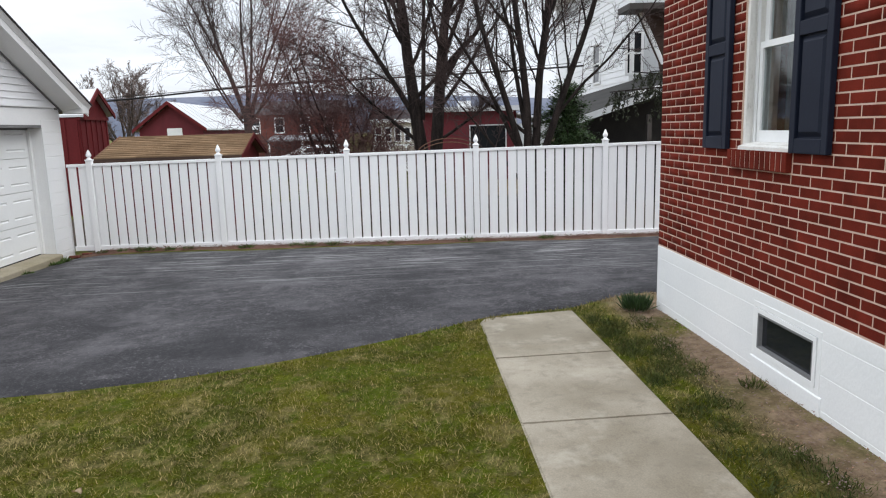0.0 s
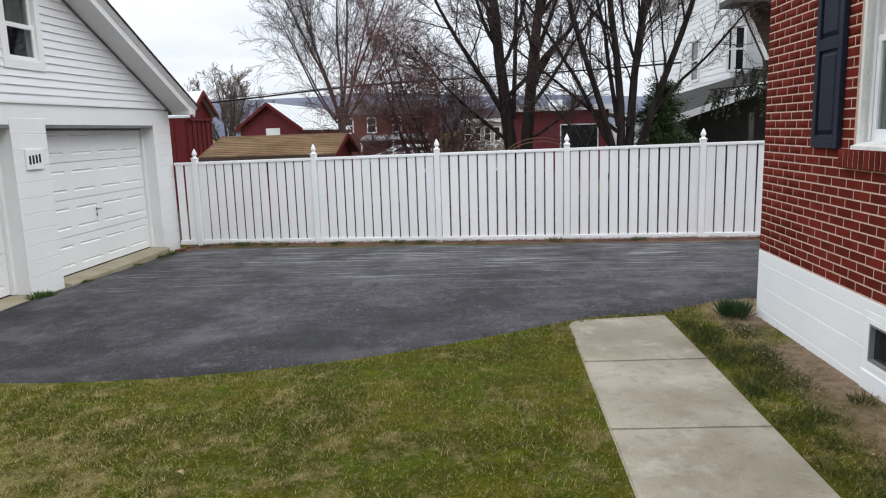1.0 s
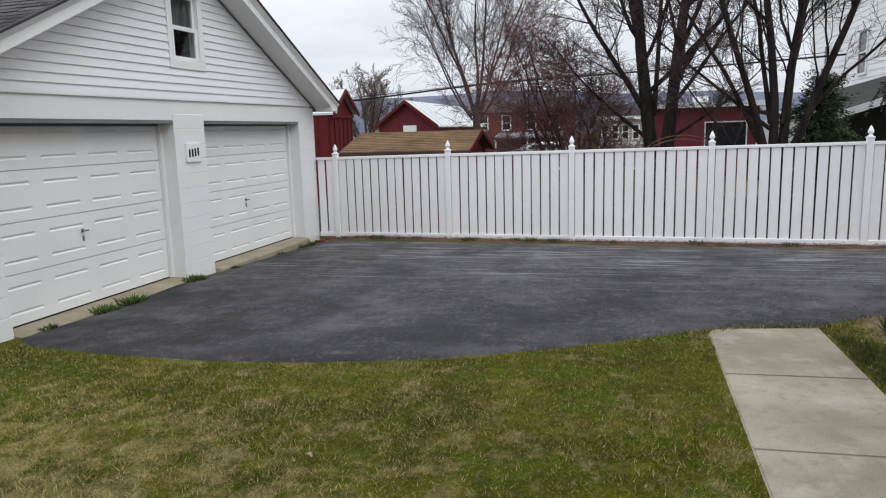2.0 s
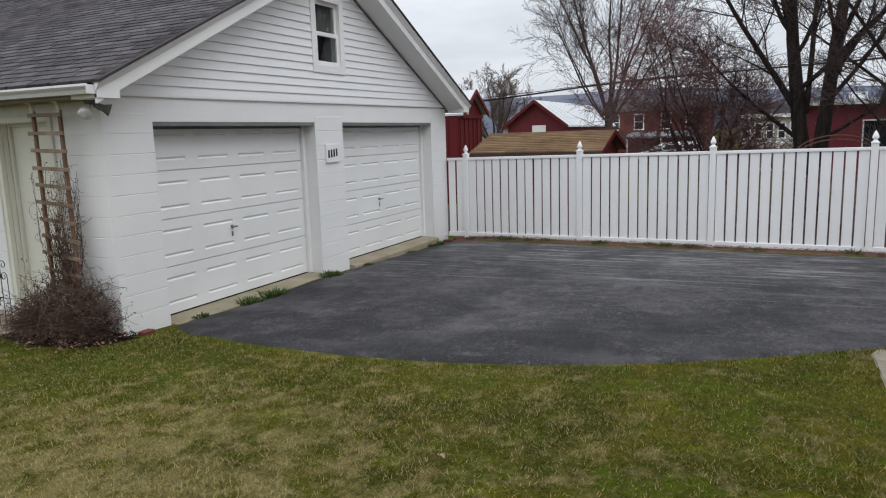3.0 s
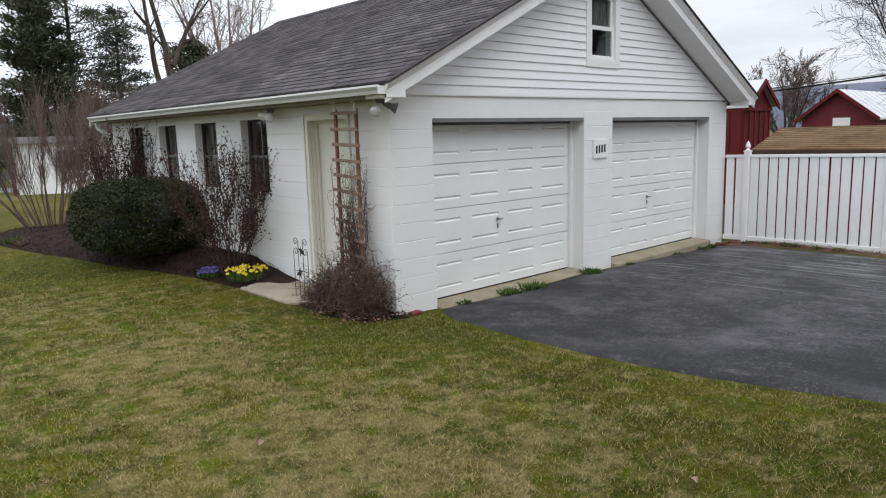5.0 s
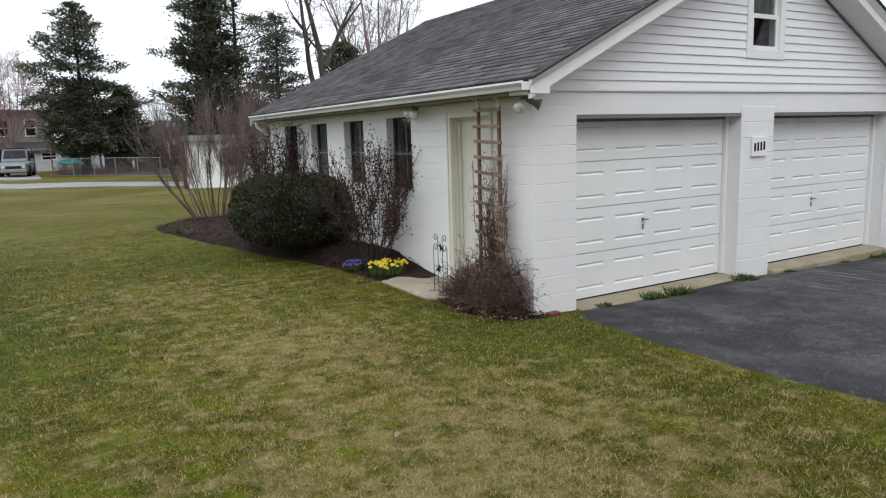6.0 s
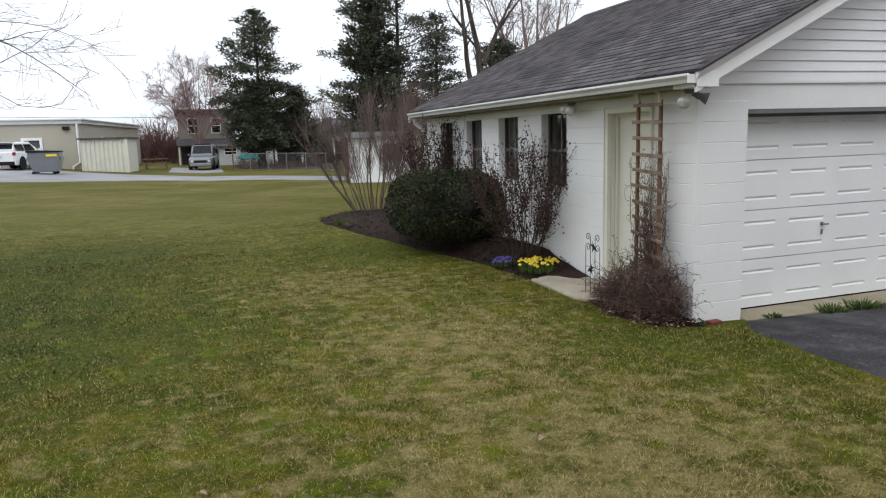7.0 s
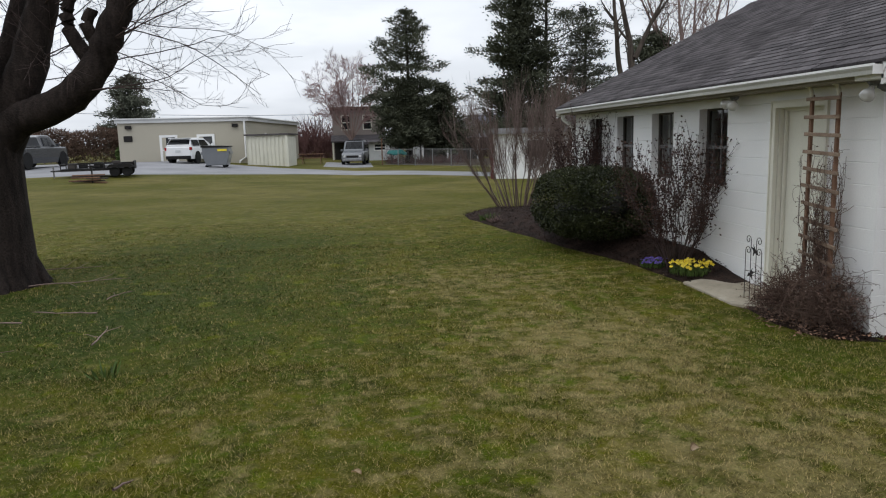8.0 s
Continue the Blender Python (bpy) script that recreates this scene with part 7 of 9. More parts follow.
def fallen_leaf(at, turn, size, seed):
    rng = np.random.default_rng(seed)
    bm = bmesh.new()
    n = 7
    rows = []
    for i in range(n):
        u = i / (n - 1)
        w = size * 0.34 * math.sin(math.pi * min(0.98, u * 0.94 + 0.05)) ** 0.8 * rng.uniform(0.85, 1.15)
        z = 0.10 * size * math.sin(u * 3.0) + 0.012
        rows.append([bm.verts.new((size * (u - 0.5), k * w, z + abs(k) * w * 0.75)) for k in (-1, -0.5, 0, 0.5, 1)])
    for p, q in zip(rows, rows[1:]):
        for k in range(4):
            bm.faces.new((p[k], q[k], q[k + 1], p[k + 1]))
    bmesh.ops.solidify(bm, geom=bm.faces[:], thickness=0.0015)
    ob = part("fallen_leaf", bm, M_LEAFTAN, smooth=True)
    ob.matrix_world = pose(at[0], at[1], lz(*at) + 0.02, 8, 5, turn)
    tagged(ob, "curled tan dry leaf on the grass", "leaf", "fallen leaves")


for i, (a, t_, L) in enumerate([((-2.85, -2.17), 30, 0.085), ((-4.77, -2.11), 140, 0.07), ((-1.58, -4.27), 60, 0.065)]):
    fallen_leaf(a, t_, L, 160 + i)
for i, (a, t_, L) in enumerate([((-8.4, 4.4), 10, 1.3), ((-7.9, 2.6), 150, 0.8), ((-8.3, 1.0), 30, 0.9), ((-7.6, 3.4), 70, 0.5), ((-7.2, 1.4), 95, 0.7), ((-8.6, 2.2), 165, 0.8), ((-6.0, -2.0), 60, 0.14), ((-9.0, 5.6), 5, 1.0)]):
    fallen_stick(a, t_, L, 140 + i)


# ---- grass: short blades where the lawn lies near ----
def in_lawn(x, y):
    ok = np.ones(len(x), bool)
    ex = np.interp(-y, -EDGE[:, 1], EDGE[:, 0])
    ok &= ~((x > ex + 0.0) & (y < 0.0))
    ok &= ~((y < -6.56) & (y > -7.47) & (x < 1.45))
    ok &= y > -7.90 + 0.07 * np.sin(x * 2.7) + 0.09 * np.sin(x * 6.1 + 1) + 0.05 * np.sin(x * 17.0)
    bo = np.interp(y, be_o[:, 1], be_o[:, 0])
    ok &= ~((y > -0.25) & (y < 12) & (x > bo))
    ok &= x < 2.0
    ok &= ~((x > -0.1) & (y > -0.3))
    return ok


def blades(n, x0, x1, y0, y1, h, seed, w=0.0028):
    rng = np.random.default_rng(seed)
    # blades gather in small tufts
    k = n // 5
    cx, cy = rng.uniform(x0, x1, k), rng.uniform(y0, y1, k)
    i = rng.integers(0, k, n)
    x, y = cx[i] + rng.normal(0, 0.022, n), cy[i] + rng.normal(0, 0.022, n)
    k = in_lawn(x, y)
    x, y, i = x[k], y[k], i[k]
    n = len(x)
    z = lift(x, y)
    a = rng.uniform(0, 6.28, n)
    lean = rng.uniform(0.7, 3.2, n)
    patch = 0.5 + 0.5 * np.sin(x * 3.1 + 1.3 * np.sin(y * 2.3)) * np.sin(y * 2.7 + 1.1 * np.sin(x * 1.9))
    hh = h * rng.uniform(0.45, 1.15, n) * (0.7 + 0.5 * patch)
    d = np.stack([np.cos(a) * lean, np.sin(a) * lean, np.ones(n)], -1)
    d /= np.linalg.norm(d, axis=1)[:, None]
    s = np.stack([-np.sin(a), np.cos(a), 0 * a], -1) * w * rng.uniform(0.6, 1.3, n)[:, None]
    b = np.stack([x, y, z - 0.004], -1)
    V = np.stack([b - s, b + s, b + d * hh[:, None]], 1).reshape(-1, 3)
    return V, np.arange(len(V)).reshape(-1, 3)


GB = Soup()
GB.add(*blades(540000, -9.5, 1.6, -5.0, 0.2, 0.042, 201, 0.0026))
GB.add(*blades(130000, -3.6, 1.6, -8.0, -5.0, 0.042, 202, 0.0026))
GB.add(*blades(230000, -11.0, 0.2, 0.0, 7.0, 0.048, 203, 0.0036))
GB.add(*blades(60000, -12.0, 0.0, 6.5, 11.0, 0.04, 204, 0.005))
tagged(GB.make("grass", M_BLADE), "short patchy lawn grass, green and straw-coloured", "grass", kind="stuff")
ER = np.random.default_rng(205)
m = 2600
t = ER.integers(0, len(EDGE) - 20, m)
c = EDGE[t] + ER.normal(0, 0.035, (m, 2)) - (0.02, 0)
c = c[c[:, 1] < -0.25]
V, F = leaves(np.column_stack([c, lift(c[:, 0], c[:, 1])]), ER.normal(0, 0.5, (len(c), 3)) + (0.1, 0, 1), ER.normal(0, 1, (len(c), 3)), ER.uniform(0.02, 0.05, len(c)), 0.0026)
tagged(raw("edge_grass", V, F, M_BLADE), "ragged fringe of grass along the driveway edge", "grass", kind="stuff")
# stones and leaf litter on bare soil and mulch
for m, mat, label in ((700, M_LEAFLIT, "brown leaf crumbs on the bare soil"), (1500, M_TWIGPALE, "pale chips and dry straw on the soil")):
    x = ER.uniform(-4, 1.4, m)
    y = -8.20 + 0.40 * ER.uniform(0.0, 1.0, m) ** 1.5
    V, F = leaves(np.column_stack([x, y, lift(x, y) + 0.022 + ER.uniform(0, 0.016, m)]), ER.normal(0, 1, (m, 3)) * (1, 1, 0.25), ER.normal(0, 0.3, (m, 3)) + (0, 0, 1), ER.uniform(0.008, 0.026, m), ER.uniform(0.002, 0.006, m))
    tagged(raw("soil_litter", V, F, mat), label, "litter", kind="stuff")
# dark green clumps in the thin grass by the house
m = 9000
cx, cy = ER.uniform(-3.6, 1.2, 60), -7.52 - 0.42 * ER.uniform(0, 1, 60) ** 1.3
k = ER.integers(0, 60, m)
x, y = cx[k] + ER.normal(0, 0.07, m), cy[k] + ER.normal(0, 0.05, m)
k = (y < -7.49) & (y > -8.15)
x, y = x[k], y[k]
V, F = leaves(np.column_stack([x, y, lift(x, y)]), ER.normal(0, 0.8, (len(x), 3)) * (1, 1, 0.2) + (0, 0, 1), ER.normal(0, 1, (len(x), 3)), ER.uniform(0.03, 0.065, len(x)), ER.uniform(0.002, 0.0032, len(x)))
tagged(raw("grass_clumps", V, F, M_CLUMP), "dark green grass clumps beside the walk", "grass", kind="stuff")
m = 5000
u, q = ER.uniform(0, 11.6, m), ER.uniform(0, 1, m)
x = 7.745 - 0.047 * u - 0.42 * q + 0.1
V, F = leaves(np.column_stack([x, FENCE_A[1] - u, lift(x, -u) + 0.035 + ER.uniform(0, 0.025, m)]), ER.normal(0, 1, (m, 3)) * (1, 1, 0.1), ER.normal(0, 0.25, (m, 3)) + (0, 0, 1), ER.uniform(0.02, 0.055, m), ER.uniform(0.006, 0.014, m))
tagged(raw("mulch_chips", V, F, M_MULCHRED), "reddish mulch chips along the fence", "mulch", kind="stuff")
m = 9000
y = ER.uniform(-0.2, 11.5, m)
x = np.interp(y, be_o[:, 1], be_o[:, 0]) * ER.uniform(0, 1, m)
k = ~((y > 0.7) & (y < 2.42))
x, y = x[k], y[k]
V, F = leaves(np.column_stack([x, y, lift(x, y) + bed_rise(x, y) + 0.004 + ER.uniform(0, 0.03, len(x))]), ER.normal(0, 1, (len(x), 3)) * (1, 1, 0.35), ER.normal(0, 0.4, (len(x), 3)) + (0, 0, 1), ER.uniform(0.02, 0.07, len(x)), ER.uniform(0.005, 0.012, len(x)))
tagged(raw("bed_mulch", V, F, M_MULCH), "dark mulch chips in the planting bed", "mulch", kind="stuff")
# dry leaves round the vine and along the bed rim
m = 500
u, q = ER.uniform(0, 1, m) ** 1.6, ER.uniform(0, 6.28, m)
x, y = -0.40 + 0.48 * u * np.cos(q), 0.35 + 0.70 * u * np.sin(q)
k = x < -0.03
x, y = x[k], y[k]
V, F = leaves(np.column_stack([x, y, lift(x, y) + 0.055 + ER.uniform(0, 0.02, len(x))]), ER.normal(0, 1, (len(x), 3)) * (1, 1, 0.25), ER.normal(0, 0.35, (len(x), 3)) + (0, 0, 1), ER.uniform(0.02, 0.05, len(x)), ER.uniform(0.007, 0.014, len(x)))
tagged(raw("leaf_litter", V, F, M_LEAFLIT), "dry brown leaves round the foot of the vine", "litter", kind="stuff")


# ---- beyond the fence ----
def far_window(parent, axis, a, b, z0, z1, at, out, frame_m=None, w=0.08, rail_=True):
    """A window on a far wall: casing, dark pane and meeting rail. out: the way it faces along the other axis (+1 or -1)."""
    fm = frame_m or M_WHITE

    def bar(bm, u0, u1, q0, q1, d0, d1):
        lo, hi = sorted((at + out * d0, at + out * d1))
        if axis == "y":
            bx(bm, lo, hi, u0, u1, q0, q1)
        else:
            bx(bm, u0, u1, lo, hi, q0, q1)

    bm = bmesh.new()
    bar(bm, a, a + w, z0, z1, -0.02, 0.05)
    bar(bm, b - w, b, z0, z1, -0.02, 0.05)
    bar(bm, a + w, b - w, z0, z0 + w, -0.02, 0.05)
    bar(bm, a + w, b - w, z1 - w, z1, -0.02, 0.05)
    win = part("window", bm, fm, parent)
    bm = bmesh.new()
    bar(bm, a + w, b - w, z0 + w, z1 - w, 0.0, 0.015)
    part("pane", bm, M_CARGLASS, win)
    if rail_:
        bm = bmesh.new()
        zm = (z0 + z1) / 2
        bar(bm, a + w, b - w, zm - 0.03, zm + 0.03, 0.016, 0.035)
        part("meeting_rail", bm, fm, win)
    return win


def roof_half(x0, x1, y0, z0, y1, z1, t=0.1):
    """A sloping roof slab over x0..x1, from y0 at z0 to y1 at z1."""
    return prism([(y0, z0), (y1, z1), (y1, z1 - t), (y0, z0 - t)], x1 - x0, "x", x0)


def turned(ob, at, turn):
    ob.matrix_world = Matrix.Translation(at) @ pose(0, 0, 0, 0, 0, turn)


# low shed with a tan shingle roof, close behind the fence
def tan_shed():
    sh = thing("garden_shed", (0, 0, 0), "low red shed with a tan shingle roof behind the fence", "shed")
    part("wall", prism([(-1.35, -0.6), (1.35, -0.6), (1.35, 1.36), (0, 1.74), (-1.35, 1.36)], 2.62, "y", -1.31), M_BARNRED, sh)
    slope = 0.42 / 1.62
    V, F, n = [], [], 0
    rng = np.random.default_rng(301)
    for sgn in (-1, 1):
        part("roof", prism([(0, 1.84), (sgn * 1.62, 1.42), (sgn * 1.62, 1.36), (0, 1.78)], 2.86, "y", -1.43), M_TANROOF, sh)
        for c in range(12):
            u0, u1 = 1.64 - c * 0.136, max(0.0, 1.64 - (c + 1) * 0.136 - 0.02)
            y = -1.46 - (c % 2) * 0.15
            while y < 1.46:
                a, b = max(y, -1.46), min(y + 0.3, 1.46)
                y += 0.3
                if b - a < 0.02:
                    continue
                z0, z1 = 1.845 - u0 * slope + 0.03 + rng.uniform(0, 0.008), 1.845 - u1 * slope + 0.002
                V += [(sgn * u0, a, z0), (sgn * u0, b - 0.004, z0), (sgn * u1, b - 0.004, z1), (sgn * u1, a, z1), (sgn * (u0 - 0.025), a, z0 - 0.04), (sgn * (u0 - 0.025), b - 0.004, z0 - 0.04)]
                F += [(n, n + 1, n + 2, n + 3) if sgn > 0 else (n + 3, n + 2, n + 1, n), (n, n + 4, n + 5, n + 1) if sgn > 0 else (n + 1, n + 5, n + 4, n)]
                n += 6
    tagged(raw("shingles", V, F, M_TANROOF, sh), kind="stuff")
    for e in (-1.47, 1.44):
        for sgn in (-1, 1):
            part("rake_board", prism([(0, 1.86), (sgn * 1.64, 1.43), (sgn * 1.64, 1.33), (0, 1.75)], 0.03, "y", e), M_BARNRED, sh)
    part("fascia", box(-1.65, -1.62, -1.45, 1.45, 1.33, 1.42), M_BROWNSIDE, sh)
    turned(sh, (11.3, -1.1, 0.0), 2.5)


tan_shed()


def red_hut():
    rh = thing("tall_red_shed", (16.3, 3.9, -0.3), "dark red board shed with a pale metal roof", "shed")
    part("wall", prism([(15.4, -0.6), (17.29, -0.6), (17.29, 2.5), (16.42, 3.14), (15.4, 2.42)], 3.0, "y", 3.06), M_BARNRED, rh)
    for k in range(5):
        part("batten", box(15.37, 15.4, 3.1 + k * 0.34, 3.14 + k * 0.34, -0.5, 2.36), M_BARNRED, rh)
    for k in range(6):
        part("batten", box(15.45 + k * 0.34, 15.49 + k * 0.34, 3.03, 3.06, -0.5, 2.4), M_BARNRED, rh)
    part("band", box(15.38, 17.3, 3.01, 3.06, 2.34, 2.44), M_BARNRED, rh)
    for e, q in ((15.37, 2.42), (17.46, 2.46)):
        part("roof", prism([(16.42, 3.24), (e, q + 0.06), (e, q), (16.42, 3.16)], 3.3, "y", 2.9), M_TIN, rh)
        part("verge", prism([(16.42, 3.25), (e, q + 0.07), (e, q - 0.07), (16.42, 3.10)], 0.04, "y", 2.86), M_BARNRED, rh)


red_hut()


def red_barn():
    bn = thing("red_barn", (32, 4.4, -0.9), "faded red barn with a pale metal roof", "barn")
    x0, x1, y0, y1 = 27.5, 38.0, 3.05, 5.85
    ym_ = 4.45
    part("wall", prism([(y0, -1.2), (y1, -1.2), (y1, 2.14), (ym_, 3.2), (y0, 2.14)], x1 - x0, "x", x0), M_BARNRED2, bn)
    for sgn in (-1, 1):
        e = ym_ + sgn * 1.62
        part("roof", roof_half(x0 - 0.25, x1 + 0.2, ym_, 3.32, e, 2.10, 0.07), M_TIN, bn)
        part("verge", roof_half(x0 - 0.3, x0 - 0.24, ym_, 3.34, e, 2.12, 0.16), M_BARNRED, bn)
        for k in range(14):
            xx = x0 - 0.2 + k * 0.8
            part("seam", roof_half(xx, xx + 0.03, ym_, 3.345, e, 2.125, 0.03), M_TIN, bn)
    part("shutter", box(x0 - 0.04, x0, 3.97, 4.63, 1.82, 2.15, 0.01), M_WHITE, bn, "white boarded loft window")


red_barn()


def brick_row():
    br = thing("brick_row_house", (50, 1.7, -1.4), "brick house with a low grey porch roof", "house")
    part("wall", box(50, 58, -1.1, 6.5, -1.6, 3.15), M_FARBRICK, br)
    part("roof", prism([(49.7, 3.15), (58.3, 3.15), (54, 4.3)], 8.0, "y", -1.3), M_SHINGLE, br)
    for y in (-0.5, 1.25, 3.2, 5.0):
        far_window(br, "y", y, y + 0.75, 1.75, 2.95, 50, -1)
    part("porch_roof", prism([(50, 1.62), (47.2, 1.28), (47.2, 1.18), (50, 1.5)], 5.0, "y", -0.9), M_ROAD, br, "grey porch roof")
    for y in (-0.8, 1.5, 3.9):
        part("porch_post", box(47.3, 47.42, y, y + 0.12, -1.6, 1.2), M_WHITE, br)


brick_row()


def ornate_house():
    oh = thing("white_row_house", (50, -5.3, -1.4), "pale house with many white framed windows", "house")
    part("wall", box(50.5, 57, -7.3, -3.4, -1.6, 2.35), M_STUCCO, oh)
    part("cornice", box(50.2, 57.2, -7.5, -3.2, 2.35, 2.6), M_WHITE, oh)
    part("roof", prism([(50.3, 2.6), (57, 2.6), (56, 3.3), (51.5, 3.3)], 4.2, "y", -7.4), M_SHINGLE, oh)
    for k in range(5):
        y = -7.15 + k * 0.75
        far_window(oh, "y", y, y + 0.55, 0.85, 2.0, 50.5, -1, w=0.09)
        part("dentil", box(50.1, 50.2, y, y + 0.25, 2.3, 2.6), M_WHITE, oh)
    part("porch_rail", box(49.4, 49.5, -7.3, -3.4, 0.55, 0.7), M_WHITE, oh)
    for k in range(4):
        part("porch_post", box(49.4, 49.52, -7.3 + k * 1.25, -7.18 + k * 1.25, -1.6, 0.7), M_WHITE, oh)


ornate_house()


def maroon_shop():
    ms = thing("maroon_shop", (31, -9.3, -0.8), "low maroon building with a white roof edge", "building")
    part("wall", box(31.2, 42, -11.6, -6.9, -1.0, 2.62), M_BARNRED2, ms)
    part("roof", box(30.7, 42.4, -12.0, -6.5, 2.62, 2.86), M_TIN, ms)
    far_window(ms, "y", -11.1, -9.2, 0.7, 1.95, 31.2, -1, M_GREYSIDE, 0.06, False)
    so = Soup()
    so.tube([(30.9, -11.35, 2.6), (30.95, -11.3, 2.3), (31.1, -11.55, 2.15), (31.12, -11.55, -0.8)], [0.07] * 4, 8)
    so.make("downspout", M_WHITE, ms)
    part("vent", box(34, 34.8, -9.6, -8.9, 2.86, 3.25), M_WHITE, ms)
    part("lean_roof", prism([(-13.2, 2.0), (-11.6, 2.5), (-11.6, 2.4), (-13.2, 1.9)], 4.0, "x", 29.8), M_TIN, ms)
    part("lean_wall", box(30, 33.6, -13.0, -11.7, -1.0, 1.95), M_GREYSIDE, ms)


maroon_shop()


def white_house():
    wh = thing("white_house", (19, -15, -0.4), "two-storey white sided house with a dark porch", "house")
    body = part("wall", box(18.2, 29.5, -20, -13.3, -0.8, 7.2), M_GREYSIDE, wh)
    for k in range(30):
        z = 0.4 + k * 0.2
        part("siding_board", prism([(-13.3, z), (-13.278, z), (-13.294, z + 0.196), (-13.3, z + 0.196)], 11.3, "x", 18.2), M_SIDING, body)
    part("corner_board", box(18.17, 18.32, -13.42, -13.27, -0.6, 7.2), M_WHITE, wh)
    far_window(wh, "x", 21.6, 22.6, 3.3, 4.8, -13.28, 1)
    far_window(wh, "x", 26.2, 27.1, 3.3, 4.8, -13.28, 1)
    far_window(wh, "y", -13.72, -13.12, 3.35, 4.75, 18.2, -1)
    part("eave", box(17.6, 30.1, -13.3, -12.7, 7.2, 7.4), M_WHITE, wh)
    part("roof", prism([(-20.5, 7.4), (-12.7, 7.4), (-16.6, 9.6)], 12.5, "x", 17.6), M_SHINGLE, wh)
    # brown gable in front of the white wall, with a white slanting board
    part("gable", prism([(-12.86, 4.95), (-13.52, 3.58), (-13.7, 2.6), (-18.4, 2.6), (-18.4, 4.95)], 0.25, "x", 16.0), M_BROWNSIDE, wh, "brown sided gable")
    for k in range(14):
        z = 2.75 + k * 0.155
        part("gable_board", box(15.97, 16.0, -18.4, -13.75 + 0.052 * k if k > 5 else -13.78, z, z + 0.14), M_BROWNSIDE, wh)
    part("barge_board", prism([(-12.80, 4.98), (-12.92, 4.98), (-13.62, 3.5), (-13.50, 3.5)], 0.06, "x", 15.9), M_WHITE, wh)
    part("dark_eave", box(15.2, 16.3, -18.4, -12.3, 4.96, 5.12), M_FRAME, wh)
    # open porch wing; its shade is put into near-black walls and floor
    wing = thing("porch_wing", (14, -13, -0.3), "porch wing, its shade in dark walls, with a sloping white roof edge", "porch")
    bm = bmesh.new()
    q = [bm.verts.new(p) for p in ((14, -10.6, 2.06), (14, -14.5, 3.30), (18.15, -14.5, 3.5), (18.15, -10.6, 2.45))]
    bm.faces.new(q)
    bmesh.ops.recalc_face_normals(bm, faces=bm.faces[:])
    bmesh.ops.solidify(bm, geom=bm.faces[:], thickness=0.06)
    part("roof", bm, M_DARK, wing)
    part("rake_board", prism([(-10.55, 2.03), (-14.5, 3.28), (-14.5, 3.10), (-10.55, 1.85)], 0.05, "x", 13.93), M_GREYSIDE, wing)
    part("flashing", prism([(-11.9, 2.62), (-13.6, 3.02), (-13.6, 2.94), (-11.9, 2.54)], 0.04, "x", 13.85), M_WHITE, wing)
    part("back_wall", prism([(-10.8, -0.5), (-16.5, -0.5), (-16.5, 3.3), (-14.5, 3.2), (-10.8, 2.0)], 0.15, "x", 17.9), M_DARK, wing)
    # added side wall, closes the porch against sky light
    part("side_wall", box(14.3, 18, -10.95, -10.8, -0.5, 2.0), M_DARK, wing)
    part("floor", box(14.0, 17.9, -16.5, -10.8, -0.5, 0.2), M_DARK, wing)
    for y in (-10.75, -12.6, -14.4):
        part("post", box(14.05, 14.17, y, y + 0.12, 0.2, 2.05), M_FRAME, wing)


white_house()
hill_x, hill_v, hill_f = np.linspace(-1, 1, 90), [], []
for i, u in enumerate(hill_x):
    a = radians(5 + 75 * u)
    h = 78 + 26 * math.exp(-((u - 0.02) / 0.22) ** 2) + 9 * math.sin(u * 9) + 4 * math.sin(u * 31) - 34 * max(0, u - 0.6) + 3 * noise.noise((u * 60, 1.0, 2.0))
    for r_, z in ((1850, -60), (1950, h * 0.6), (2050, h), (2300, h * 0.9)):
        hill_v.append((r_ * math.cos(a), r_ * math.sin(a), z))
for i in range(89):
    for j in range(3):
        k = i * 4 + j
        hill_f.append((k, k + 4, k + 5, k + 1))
tagged(raw("hills", hill_v, hill_f, M_HILL, smooth=True), "wooded ridge on the horizon, distance haze in its blue-grey colour", "hills", kind="structure")


def wire(name, pts, r, label):
    so = Soup()
    so.tube(outline(pts, 6), [r] * (6 * (len(pts) - 1) + 1), 5)
    tagged(so.make(name, M_BLACK), label, "cable", "overhead cables")


wire("overhead_cable", [(22.0, 40, 1.6), (22.5, 18, 2.3), (23.0, 5.2, 3.2), (24.0, -1, 3.72), (24.2, -13, 4.16), (24.3, -30, 5.2)], 0.036, "thick dark overhead cable")
wire("overhead_cable", [(23.0, 40, 2.4), (23.3, 18, 2.75), (23.6, 5.2, 3.36), (24.4, -1, 3.8), (24.6, -13, 4.32), (24.7, -30, 5.5)], 0.012, "thin dark overhead cable")
wire("overhead_cable", [(-40, 66, 5.6), (-12, 66, 4.6), (6, 66, 5.0), (30, 62, 6.5)], 0.02, "thin overhead cable far behind the lawn")


